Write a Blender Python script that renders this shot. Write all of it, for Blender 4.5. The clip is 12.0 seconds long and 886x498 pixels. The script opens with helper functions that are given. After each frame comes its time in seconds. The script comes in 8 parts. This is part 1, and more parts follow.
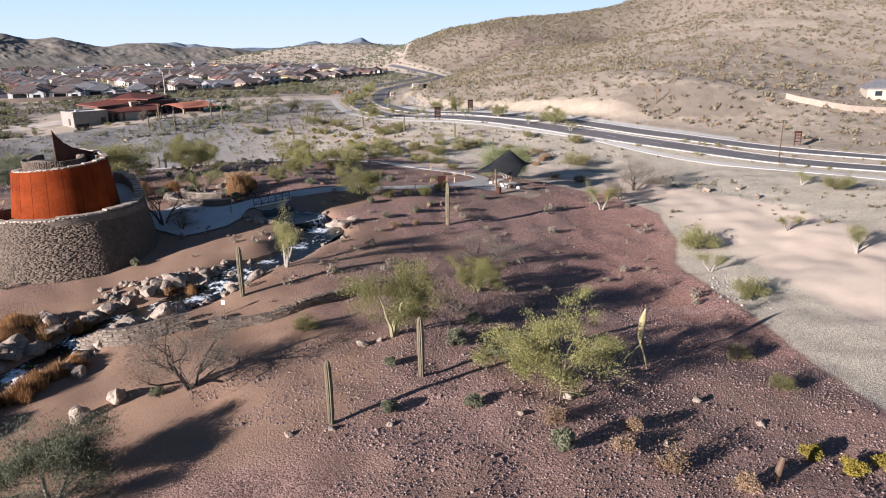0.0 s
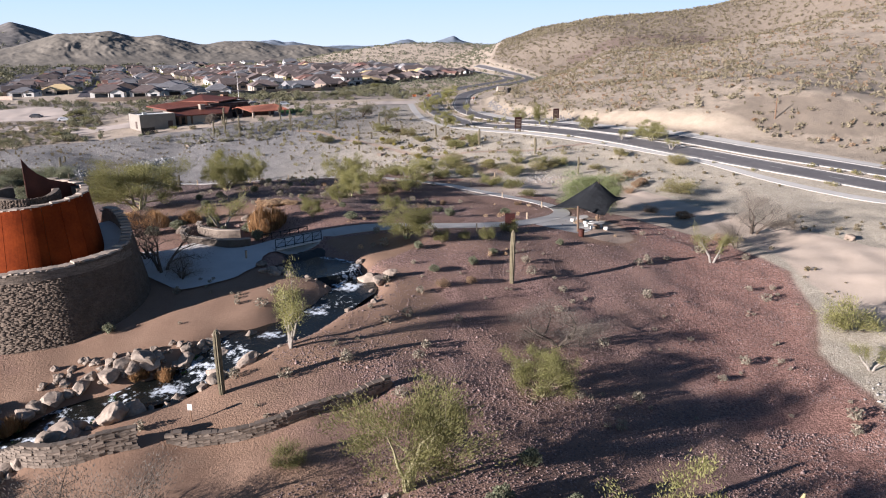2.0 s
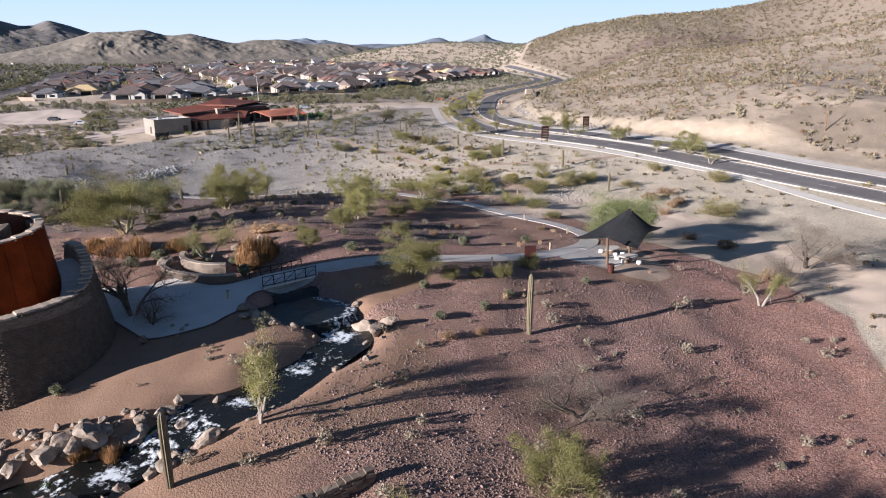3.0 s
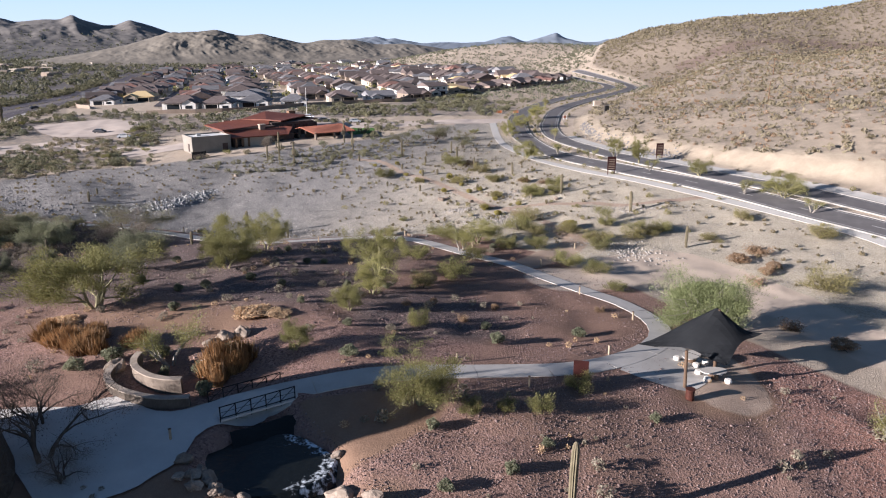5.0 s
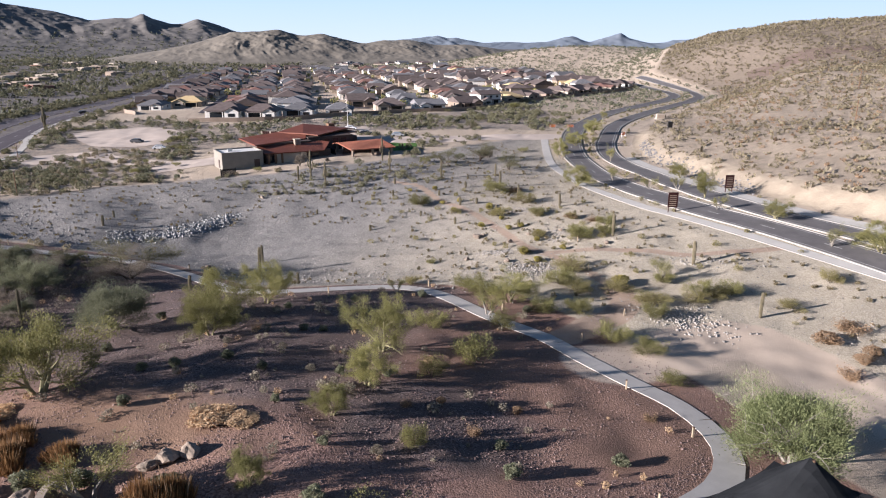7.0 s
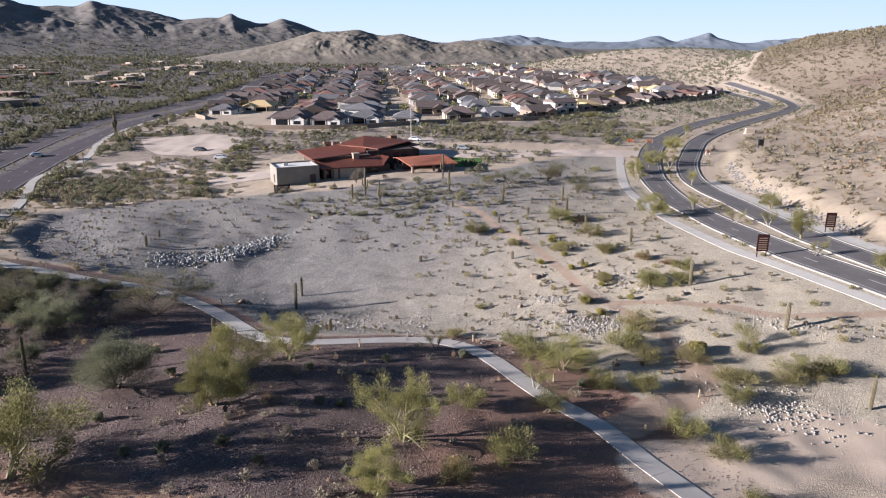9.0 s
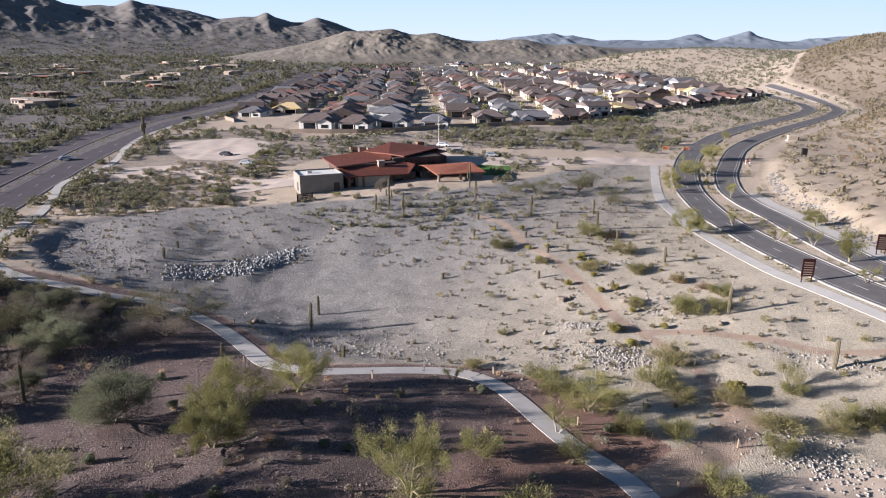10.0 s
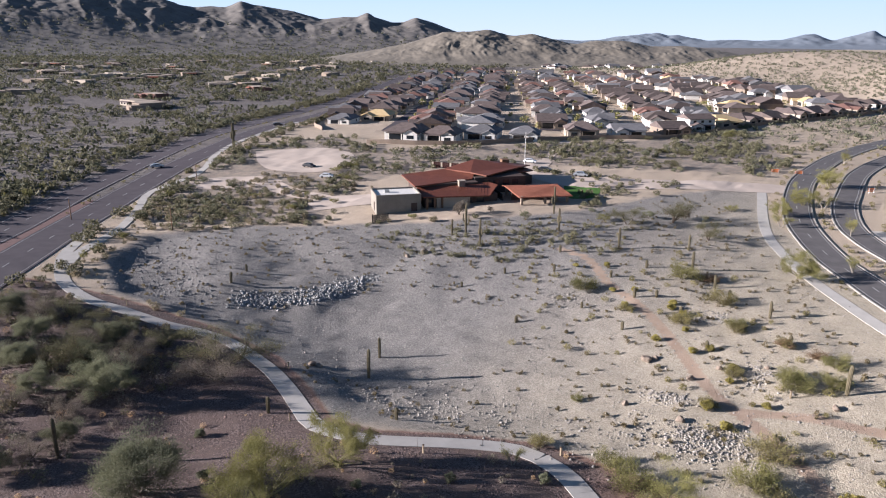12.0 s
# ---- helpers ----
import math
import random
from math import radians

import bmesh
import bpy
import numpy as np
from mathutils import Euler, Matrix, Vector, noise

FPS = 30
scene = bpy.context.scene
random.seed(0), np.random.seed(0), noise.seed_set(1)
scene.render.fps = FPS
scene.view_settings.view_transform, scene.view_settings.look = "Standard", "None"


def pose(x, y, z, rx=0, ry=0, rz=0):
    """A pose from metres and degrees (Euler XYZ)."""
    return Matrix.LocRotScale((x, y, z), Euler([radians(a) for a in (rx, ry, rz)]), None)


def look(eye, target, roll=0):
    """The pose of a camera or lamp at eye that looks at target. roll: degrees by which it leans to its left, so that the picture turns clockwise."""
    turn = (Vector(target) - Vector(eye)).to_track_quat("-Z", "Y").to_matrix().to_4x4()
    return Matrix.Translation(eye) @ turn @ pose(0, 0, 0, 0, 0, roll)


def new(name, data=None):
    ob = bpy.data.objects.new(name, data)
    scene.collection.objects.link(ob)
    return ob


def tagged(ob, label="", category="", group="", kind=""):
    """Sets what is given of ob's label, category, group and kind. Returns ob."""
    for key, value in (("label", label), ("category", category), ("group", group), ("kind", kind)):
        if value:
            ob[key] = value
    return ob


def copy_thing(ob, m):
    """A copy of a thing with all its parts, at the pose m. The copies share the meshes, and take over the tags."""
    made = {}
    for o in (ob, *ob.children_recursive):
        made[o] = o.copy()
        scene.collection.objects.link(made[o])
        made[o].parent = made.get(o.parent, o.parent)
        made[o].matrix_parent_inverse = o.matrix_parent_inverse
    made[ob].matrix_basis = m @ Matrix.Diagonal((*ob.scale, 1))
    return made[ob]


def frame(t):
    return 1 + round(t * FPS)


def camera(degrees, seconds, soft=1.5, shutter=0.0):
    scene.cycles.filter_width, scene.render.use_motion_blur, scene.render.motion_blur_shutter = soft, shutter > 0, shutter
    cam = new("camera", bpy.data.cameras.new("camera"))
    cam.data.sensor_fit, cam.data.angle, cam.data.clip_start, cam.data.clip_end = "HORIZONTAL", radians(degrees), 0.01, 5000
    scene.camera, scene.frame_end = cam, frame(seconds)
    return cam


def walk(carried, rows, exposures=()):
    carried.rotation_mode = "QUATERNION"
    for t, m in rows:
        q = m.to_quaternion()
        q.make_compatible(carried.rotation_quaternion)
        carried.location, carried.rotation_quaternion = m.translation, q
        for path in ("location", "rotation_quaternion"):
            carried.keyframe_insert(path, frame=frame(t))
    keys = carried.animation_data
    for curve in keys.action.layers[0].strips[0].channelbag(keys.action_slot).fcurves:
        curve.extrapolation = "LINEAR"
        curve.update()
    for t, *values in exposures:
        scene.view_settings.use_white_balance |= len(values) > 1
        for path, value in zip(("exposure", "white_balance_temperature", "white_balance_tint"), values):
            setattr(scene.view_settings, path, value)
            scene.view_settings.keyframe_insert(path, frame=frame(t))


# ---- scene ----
cam = camera(64.3, 12.0, 1.1)
PATH = [
    (0, (0.793, -0.013, 29.574), (0.781, 1.91, 29.026), -0.7),
    (0.5, (1.43, 5.344, 29.928), (1.375, 7.266, 29.38), -0.6),
    (1, (2.074, 11.145, 30.198), (1.954, 13.065, 29.65), -0.5),
    (1.5, (2.645, 16.552, 30.461), (2.461, 18.467, 29.912), -0.5),
    (2, (3.065, 22.451, 30.795), (2.814, 24.357, 30.245), -0.4),
    (2.5, (3.433, 27.835, 31.345), (3.129, 29.733, 30.792), -0.3),
    (3, (3.65, 33.768, 32.248), (3.319, 35.661, 31.694), -0.3),
    (5, (3.437, 55.804, 36.7), (2.927, 57.655, 36.141), -0.2),
    (5.5, (3.326, 60.74, 37.544), (2.788, 62.583, 36.985), -0.2),
    (6, (3.169, 65.647, 38.527), (2.603, 67.482, 37.967), -0.1),
    (6.5, (2.854, 69.811, 39.373), (2.25, 71.633, 38.813), 0.1),
    (7, (2.55, 74.005, 40.31), (1.889, 75.808, 39.748), 0.2),
    (9, (0.833, 88.35, 43.631), (-0.02, 90.069, 43.064), 0.4),
    (9.5, (0.168, 91.472, 44.53), (-0.723, 93.17, 43.96), 0.4),
    (10, (-0.695, 94.729, 45.455), (-1.626, 96.404, 44.883), 0.4),
    (10.5, (-1.419, 97.593, 46.337), (-2.393, 99.244, 45.764), 0.4),
    (11, (-2.304, 100.649, 47.257), (-3.333, 102.265, 46.684), 0.4),
    (11.5, (-3.146, 103.322, 48.271), (-4.232, 104.9, 47.696), 0.5),
    (12, (-4.132, 106.06, 49.43), (-5.277, 107.594, 48.853), 0.5),
]
walk(cam, [(t, look(eye, target, roll)) for t, eye, target, roll in PATH], [(0, 1.46, 5600, 14)])

# ---- world, sun, exposure ----
SUN_EL, SUN_AZ = 14.4, 232.2
world = bpy.data.worlds.new("desert_sky")
scene.world = world
world.use_nodes = True
sky = world.node_tree.nodes.new("ShaderNodeTexSky")
sky.sky_type, sky.sun_disc = "NISHITA", False
sky.sun_elevation, sky.sun_rotation = radians(SUN_EL), radians(SUN_AZ)
sky.air_density, sky.dust_density, sky.ozone_density = 1.0, 0.1, 4.0
pale = world.node_tree.nodes.new("ShaderNodeMix")
pale.data_type = "RGBA"
pale.inputs[0].default_value = 0.1
pale.inputs[7].default_value = (4.4, 5.9, 7.6, 1)
world.node_tree.links.new(sky.outputs[0], pale.inputs[6])
world.node_tree.links.new(pale.outputs[2], world.node_tree.nodes["Background"].inputs[0])
world.node_tree.nodes["Background"].inputs[1].default_value = 0.025
sun = new("sun", bpy.data.lights.new("sun", "SUN"))
sun.data.energy, sun.data.angle, sun.data.color = 5.0, radians(0.55), (1.0, 0.87, 0.74)
back = Vector((math.sin(radians(SUN_AZ)) * math.cos(radians(SUN_EL)), math.cos(radians(SUN_AZ)) * math.cos(radians(SUN_EL)), math.sin(radians(SUN_EL))))
sun.matrix_world = look(back * 200, (0, 0, 0))

# ---- materials ----
def nodes_of(name):
    m = bpy.data.materials.new(name)
    m.use_nodes = True
    nt = m.node_tree
    return m, nt, nt.nodes["Principled BSDF"]


def node(nt, kind, **values):
    n = nt.nodes.new(kind)
    for key, value in values.items():
        n.inputs[key].default_value = value
    return n


def mixed(nt, fac, a, b):
    n = nt.nodes.new("ShaderNodeMix")
    n.data_type = "RGBA"
    for socket, value in ((n.inputs[0], fac), (n.inputs[6], a), (n.inputs[7], b)):
        if isinstance(value, (int, float)):
            socket.default_value = value
        elif isinstance(value, tuple):
            socket.default_value = (*value, 1)
        else:
            nt.links.new(value, socket)
    return n.outputs[2]


def ramp(nt, fac, lo, hi):
    n = nt.nodes.new("ShaderNodeMapRange")
    n.inputs[1].default_value, n.inputs[2].default_value = lo, hi
    nt.links.new(fac, n.inputs[0])
    return n.outputs[0]


def noise_of(nt, coords, scale, detail=4.0, rough=0.6):
    n = node(nt, "ShaderNodeTexNoise", Scale=scale, Detail=detail, Roughness=rough)
    nt.links.new(coords, n.inputs["Vector"])
    return n.outputs[0]


def maths(nt, op, a, b):
    n = nt.nodes.new("ShaderNodeMath")
    n.operation = op
    for socket, value in zip(n.inputs, (a, b)):
        if isinstance(value, (int, float)):
            socket.default_value = value
        else:
            nt.links.new(value, socket)
    return n.outputs[0]


def bumped(nt, shader, height, strength, distance):
    b = node(nt, "ShaderNodeBump", Strength=strength, Distance=distance)
    nt.links.new(height, b.inputs["Height"])
    nt.links.new(b.outputs[0], shader.inputs["Normal"])


def surface(name, a, b, scale=2.0, rough=0.9, metal=0.0, grain=25.0, bump=0.3, depth=0.02, vary=0.0, island=False, lo=0.35, hi=0.65):
    """A surface of two colours mottled at two sizes, with fine relief; vary: change of value from piece to piece."""
    m, nt, p = nodes_of(name)
    pos = nt.nodes.new("ShaderNodeTexCoord").outputs["Object"]
    big, fine = noise_of(nt, pos, scale), noise_of(nt, pos, grain, 3.0, 0.7)
    both = maths(nt, "ADD", maths(nt, "MULTIPLY", big, 0.65), maths(nt, "MULTIPLY", fine, 0.35))
    colour = mixed(nt, ramp(nt, both, lo, hi), a, b)
    if vary:
        rnd = nt.nodes.new("ShaderNodeNewGeometry").outputs["Random Per Island"] if island else nt.nodes.new("ShaderNodeObjectInfo").outputs["Random"]
        h = nt.nodes.new("ShaderNodeHueSaturation")
        nt.links.new(maths(nt, "ADD", maths(nt, "MULTIPLY", rnd, 2 * vary), 1 - vary), h.inputs["Value"])
        nt.links.new(colour, h.inputs["Color"])
        colour = h.outputs[0]
    nt.links.new(colour, p.inputs["Base Color"])
    p.inputs["Roughness"].default_value, p.inputs["Metallic"].default_value = rough, metal
    p.inputs["Specular IOR Level"].default_value = 0.3
    bumped(nt, p, both, bump, depth)
    return m


def foliage(name, a, b, glow=0.3):
    """Leaves: colour that varies from leaf to leaf and thing to thing, with light coming through."""
    m, nt, p = nodes_of(name)
    geo = nt.nodes.new("ShaderNodeNewGeometry").outputs["Random Per Island"]
    rnd = nt.nodes.new("ShaderNodeObjectInfo").outputs["Random"]
    colour = mixed(nt, geo, a, b)
    h = nt.nodes.new("ShaderNodeHueSaturation")
    nt.links.new(maths(nt, "ADD", maths(nt, "MULTIPLY", rnd, 0.5), 0.75), h.inputs["Value"])
    nt.links.new(colour, h.inputs["Color"])
    nt.links.new(h.outputs[0], p.inputs["Base Color"])
    p.inputs["Roughness"].default_value = 0.7
    p.inputs["Specular IOR Level"].default_value = 0.2
    t = nt.nodes.new("ShaderNodeBsdfTranslucent")
    nt.links.new(h.outputs[0], t.inputs["Color"])
    mx = node(nt, "ShaderNodeMixShader", Fac=glow)
    nt.links.new(p.outputs[0], mx.inputs[1])
    nt.links.new(t.outputs[0], mx.inputs[2])
    nt.links.new(mx.outputs[0], nt.nodes["Material Output"].inputs[0])
    return m


def ground_surface():
    """Desert soil: red gravel, pale wash sand, grey basin gravel and tan desert, by attributes of the sheet."""
    m, nt, p = nodes_of("desert_ground")
    pos = nt.nodes.new("ShaderNodeTexCoord").outputs["Object"]
    wide, mid, fine = noise_of(nt, pos, 0.045, 5.0), noise_of(nt, pos, 0.35, 6.0, 0.68), noise_of(nt, pos, 4.4, 5.0, 0.8)
    stones = nt.nodes.new("ShaderNodeTexVoronoi")
    stones.inputs["Scale"].default_value = 6.5
    nt.links.new(pos, stones.inputs["Vector"])
    split = nt.nodes.new("ShaderNodeSeparateColor")
    nt.links.new(stones.outputs["Color"], split.inputs[0])
    tint = split.outputs[0]
    rough_mask = maths(nt, "ADD", maths(nt, "MULTIPLY", mid, 0.8), maths(nt, "MULTIPLY", fine, 0.4))

    def zone(name):
        a = nt.nodes.new("ShaderNodeAttribute")
        a.attribute_name = name
        return ramp(nt, maths(nt, "ADD", a.outputs["Fac"], maths(nt, "MULTIPLY", maths(nt, "SUBTRACT", rough_mask, 0.6), 0.7)), 0.35, 0.65)

    tan = mixed(nt, ramp(nt, wide, 0.3, 0.7), mixed(nt, ramp(nt, mid, 0.3, 0.7), (0.41, 0.33, 0.252), (0.53, 0.432, 0.338)), mixed(nt, ramp(nt, mid, 0.35, 0.65), (0.46, 0.38, 0.292), (0.36, 0.30, 0.232)))
    # Grey gravel; the west slope's shade is darkened into its colour.
    grey = mixed(nt, ramp(nt, mid, 0.3, 0.7), mixed(nt, tint, (0.155, 0.146, 0.137), (0.35, 0.328, 0.307)), mixed(nt, tint, (0.115, 0.108, 0.101), (0.285, 0.267, 0.25)))
    # Eastwards the gravel goes over to the sunlit tawny tone.
    bright = nt.nodes.new("ShaderNodeAttribute")
    bright.attribute_name = "tawny"
    grey = mixed(nt, bright.outputs["Fac"], grey, mixed(nt, ramp(nt, mid, 0.3, 0.7), mixed(nt, tint, (0.38, 0.328, 0.25), (0.55, 0.48, 0.378)), mixed(nt, tint, (0.29, 0.25, 0.19), (0.47, 0.408, 0.318))))
    trail = mixed(nt, ramp(nt, mid, 0.35, 0.65), (0.33, 0.243, 0.182), (0.41, 0.313, 0.238))
    red = mixed(nt, tint, (0.10, 0.058, 0.048), (0.41, 0.262, 0.216))
    red = mixed(nt, ramp(nt, mid, 0.4, 0.62), red, mixed(nt, fine, (0.20, 0.120, 0.093), (0.33, 0.214, 0.168)))
    brown = mixed(nt, fine, (0.12, 0.074, 0.054), (0.28, 0.182, 0.134))
    red = mixed(nt, maths(nt, "MULTIPLY", ramp(nt, wide, 0.42, 0.6), 0.75), red, brown)
    # Dark gravel, with shade of slopes turned from the sun in its colour.
    shaded_umber = mixed(nt, tint, (0.056, 0.042, 0.04), (0.25, 0.192, 0.175))
    shaded_umber = mixed(nt, ramp(nt, mid, 0.42, 0.62), shaded_umber, mixed(nt, fine, (0.10, 0.073, 0.064), (0.185, 0.138, 0.12)))
    soil = mixed(nt, ramp(nt, mid, 0.3, 0.7), mixed(nt, fine, (0.18, 0.109, 0.071), (0.28, 0.178, 0.119)), mixed(nt, fine, (0.217, 0.139, 0.093), (0.322, 0.212, 0.147)))
    sand = mixed(nt, ramp(nt, mid, 0.35, 0.65), (0.49, 0.40, 0.312), (0.56, 0.462, 0.365))
    sand = mixed(nt, maths(nt, "MULTIPLY", fine, 0.4), sand, (0.44, 0.33, 0.25))
    hill = mixed(nt, ramp(nt, mid, 0.35, 0.65), mixed(nt, ramp(nt, wide, 0.35, 0.65), (0.39, 0.32, 0.245), (0.32, 0.264, 0.204)), (0.272, 0.224, 0.171))
    rust = mixed(nt, tint, (0.175, 0.093, 0.072), (0.42, 0.245, 0.19))
    # Brown plain, its blue raised a little to carry distance haze.
    west = mixed(nt, ramp(nt, mid, 0.35, 0.65), mixed(nt, ramp(nt, wide, 0.4, 0.6), (0.150, 0.133, 0.125), (0.120, 0.107, 0.102)), (0.195, 0.174, 0.16))
    crag = mixed(nt, ramp(nt, mid, 0.35, 0.65), mixed(nt, fine, (0.19, 0.153, 0.116), (0.27, 0.22, 0.168)), mixed(nt, fine, (0.15, 0.122, 0.095), (0.22, 0.18, 0.14)))
    scar = mixed(nt, ramp(nt, mid, 0.35, 0.65), (0.185, 0.14, 0.115), (0.145, 0.108, 0.088))
    pale = mixed(nt, ramp(nt, mid, 0.35, 0.65), (0.42, 0.35, 0.262), (0.33, 0.268, 0.20))
    colour = tan
    for name, c in (("west", west), ("hill", hill), ("crag", crag), ("scar", scar), ("grey", grey), ("red", red), ("shaded_umber", shaded_umber), ("rust", rust), ("soil", soil), ("trail", trail), ("sand", sand), ("pale", pale)):
        colour = mixed(nt, zone(name), colour, c)
    nt.links.new(colour, p.inputs["Base Color"])
    p.inputs["Roughness"].default_value = 0.95
    p.inputs["Specular IOR Level"].default_value = 0.15
    relief = maths(nt, "ADD", maths(nt, "MULTIPLY", fine, 0.6), maths(nt, "ADD", maths(nt, "MULTIPLY", mid, 0.35), maths(nt, "MULTIPLY", stones.outputs["Distance"], -0.26)))
    plain = nt.nodes.new("ShaderNodeAttribute")
    plain.attribute_name = "plain"
    relief = maths(nt, "MULTIPLY", relief, maths(nt, "SUBTRACT", 1.0, maths(nt, "MULTIPLY", plain.outputs["Fac"], 0.85)))
    bumped(nt, p, relief, 0.9, 0.3)
    return m


GROUND = ground_surface()
ASPHALT = surface("asphalt", (0.100, 0.092, 0.092), (0.148, 0.137, 0.135), 0.4, 0.85, grain=30, bump=0.2)
ASPHALT_OLD = surface("worn_asphalt", (0.064, 0.053, 0.060), (0.094, 0.079, 0.087), 0.3, 0.85, grain=30, bump=0.2)
CONCRETE = surface("concrete", (0.40, 0.372, 0.34), (0.50, 0.47, 0.43), 0.5, 0.85, grain=18, bump=0.15)
PAVING = surface("road_pavement", (0.42, 0.395, 0.36), (0.50, 0.47, 0.43), 0.5, 0.85, grain=18, bump=0.15)
KERB = surface("kerb_concrete", (0.26, 0.245, 0.222), (0.36, 0.338, 0.308), 0.6, 0.85)
PLAZA = surface("plaza_concrete", (0.47, 0.44, 0.41), (0.56, 0.53, 0.49), 0.4, 0.8, grain=12)
PINK_DRIVE = surface("decomposed_granite", (0.43, 0.355, 0.30), (0.52, 0.437, 0.372), 0.15, 0.95, grain=6)
MEDIAN = surface("median_gravel", (0.36, 0.28, 0.22), (0.50, 0.42, 0.34), 1.2, 0.95, grain=10, bump=0.5, depth=0.05)
MAROON = surface("maroon_gravel", (0.13, 0.075, 0.07), (0.22, 0.14, 0.125), 1.2, 0.95, grain=10, bump=0.5, depth=0.05)
PAINT = surface("road_paint", (0.34, 0.33, 0.32), (0.50, 0.49, 0.475), 1.0, 0.7)
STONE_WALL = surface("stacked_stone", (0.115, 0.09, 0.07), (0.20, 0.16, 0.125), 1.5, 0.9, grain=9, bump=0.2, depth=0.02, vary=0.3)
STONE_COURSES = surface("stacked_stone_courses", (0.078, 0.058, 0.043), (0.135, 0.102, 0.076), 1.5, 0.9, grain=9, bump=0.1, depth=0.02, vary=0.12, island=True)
CAP_STONE = surface("cap_stone", (0.30, 0.24, 0.19), (0.42, 0.35, 0.28), 1.5, 0.9, vary=0.15)
BOULDER = surface("boulder_rock", (0.16, 0.122, 0.094), (0.35, 0.285, 0.225), 0.9, 0.9, grain=7, bump=0.7, depth=0.12, vary=0.22)
RED_ROCK = surface("red_desert_rock", (0.125, 0.086, 0.077), (0.30, 0.212, 0.185), 2.0, 0.9, vary=0.45, island=True)
GREY_ROCK = surface("grey_rubble", (0.23, 0.208, 0.182), (0.40, 0.365, 0.325), 2.0, 0.9, vary=0.35, island=True)
# Dark rock, for the basin bank's shade and the cutting's own dark stones.
DARK_ROCK = surface("dark_rubble_rock", (0.12, 0.115, 0.115), (0.24, 0.23, 0.225), 2.0, 0.9, vary=0.35, island=True)
RIPRAP = surface("riprap_rock", (0.20, 0.195, 0.19), (0.38, 0.372, 0.36), 1.5, 0.9, vary=0.35)
RIPRAP_FINE = surface("riprap_rubble_rock", (0.20, 0.195, 0.19), (0.38, 0.372, 0.36), 1.5, 0.9, vary=0.4, island=True)
RUST = surface("weathered_steel", (0.10, 0.017, 0.004), (0.215, 0.041, 0.008), 0.5, 0.8, 0.0, grain=5, bump=0.12, vary=0.12)
RUST.node_tree.nodes["Principled BSDF"].inputs["Specular IOR Level"].default_value = 0.05
DARK_RUST = surface("dark_weathered_steel", (0.045, 0.015, 0.011), (0.09, 0.028, 0.017), 0.8, 0.65, 0.2, grain=7, bump=0.15)
SIGN_RUST = surface("sign_steel", (0.026, 0.0068, 0.0056), (0.048, 0.0125, 0.0105), 1.2, 0.6, 0.2, grain=8)
BLACK_STEEL = surface("black_steel", (0.015, 0.014, 0.014), (0.03, 0.028, 0.027), 2.0, 0.5, 0.6)
CANVAS = surface("shade_cloth", (0.025, 0.027, 0.03), (0.042, 0.044, 0.048), 0.8, 0.8, grain=40, bump=0.1)
POST_WOOD = surface("brown_steel_post", (0.085, 0.053, 0.034), (0.125, 0.08, 0.05), 1.0, 0.6)
BOLLARD_TAN = surface("tan_timber", (0.30, 0.235, 0.16), (0.40, 0.32, 0.225), 2.0, 0.8)
WHITE_STONE = surface("pale_seat_stone", (0.62, 0.58, 0.52), (0.74, 0.70, 0.64), 2.0, 0.8)
SAGUARO = surface("saguaro_skin", (0.10, 0.086, 0.052), (0.19, 0.158, 0.10), 1.5, 0.75, grain=14, bump=0.3, depth=0.04, vary=0.2)
DRY_CACTUS = surface("dry_saguaro_skin", (0.28, 0.23, 0.11), (0.39, 0.32, 0.17), 2.0, 0.85, grain=14)
BARK_GREEN = surface("palo_verde_bark", (0.19, 0.172, 0.09), (0.29, 0.255, 0.145), 2.0, 0.8)
BARK_DARK = surface("mesquite_bark", (0.055, 0.042, 0.032), (0.12, 0.092, 0.07), 3.0, 0.9)
BARK_PALE = surface("pale_bark", (0.20, 0.176, 0.148), (0.31, 0.276, 0.236), 3.0, 0.85)
LEAF_VERDE = foliage("palo_verde_leaf", (0.165, 0.16, 0.055), (0.31, 0.285, 0.115), 0.35)
LEAF_OLIVE = foliage("olive_leaf", (0.145, 0.142, 0.05), (0.265, 0.245, 0.10), 0.35)
LEAF_GREY = foliage("grey_green_leaf", (0.13, 0.138, 0.085), (0.25, 0.25, 0.16), 0.35)
LEAF_DARK = foliage("mesquite_leaf", (0.098, 0.096, 0.052), (0.195, 0.18, 0.096))
LEAF_DRY = foliage("dry_twig", (0.22, 0.145, 0.085), (0.36, 0.25, 0.155))
LEAF_YELLOW = foliage("brittlebush_bloom", (0.24, 0.19, 0.035), (0.40, 0.305, 0.06))
LEAF_HAZE = foliage("twig_haze", (0.13, 0.108, 0.086), (0.245, 0.208, 0.168))
LEAF_IRON = foliage("ironwood_leaf", (0.118, 0.138, 0.058), (0.235, 0.25, 0.118), 0.3)
LEAF_BLOOM = foliage("brittlebush_leaf", (0.24, 0.21, 0.06), (0.40, 0.345, 0.11), 0.3)
LEAF_TWIG = foliage("dark_twigs", (0.06, 0.045, 0.034), (0.13, 0.098, 0.075), 0.15)
LEAF_HILL = foliage("hill_brush", (0.15, 0.128, 0.078), (0.26, 0.22, 0.145))
BLOCK_STUCCO = surface("grey_tan_stucco", (0.20, 0.18, 0.15), (0.26, 0.235, 0.20), 0.5, 0.9)
BLOCK_WALL = surface("block_wall", (0.27, 0.215, 0.165), (0.34, 0.275, 0.215), 0.8, 0.9)
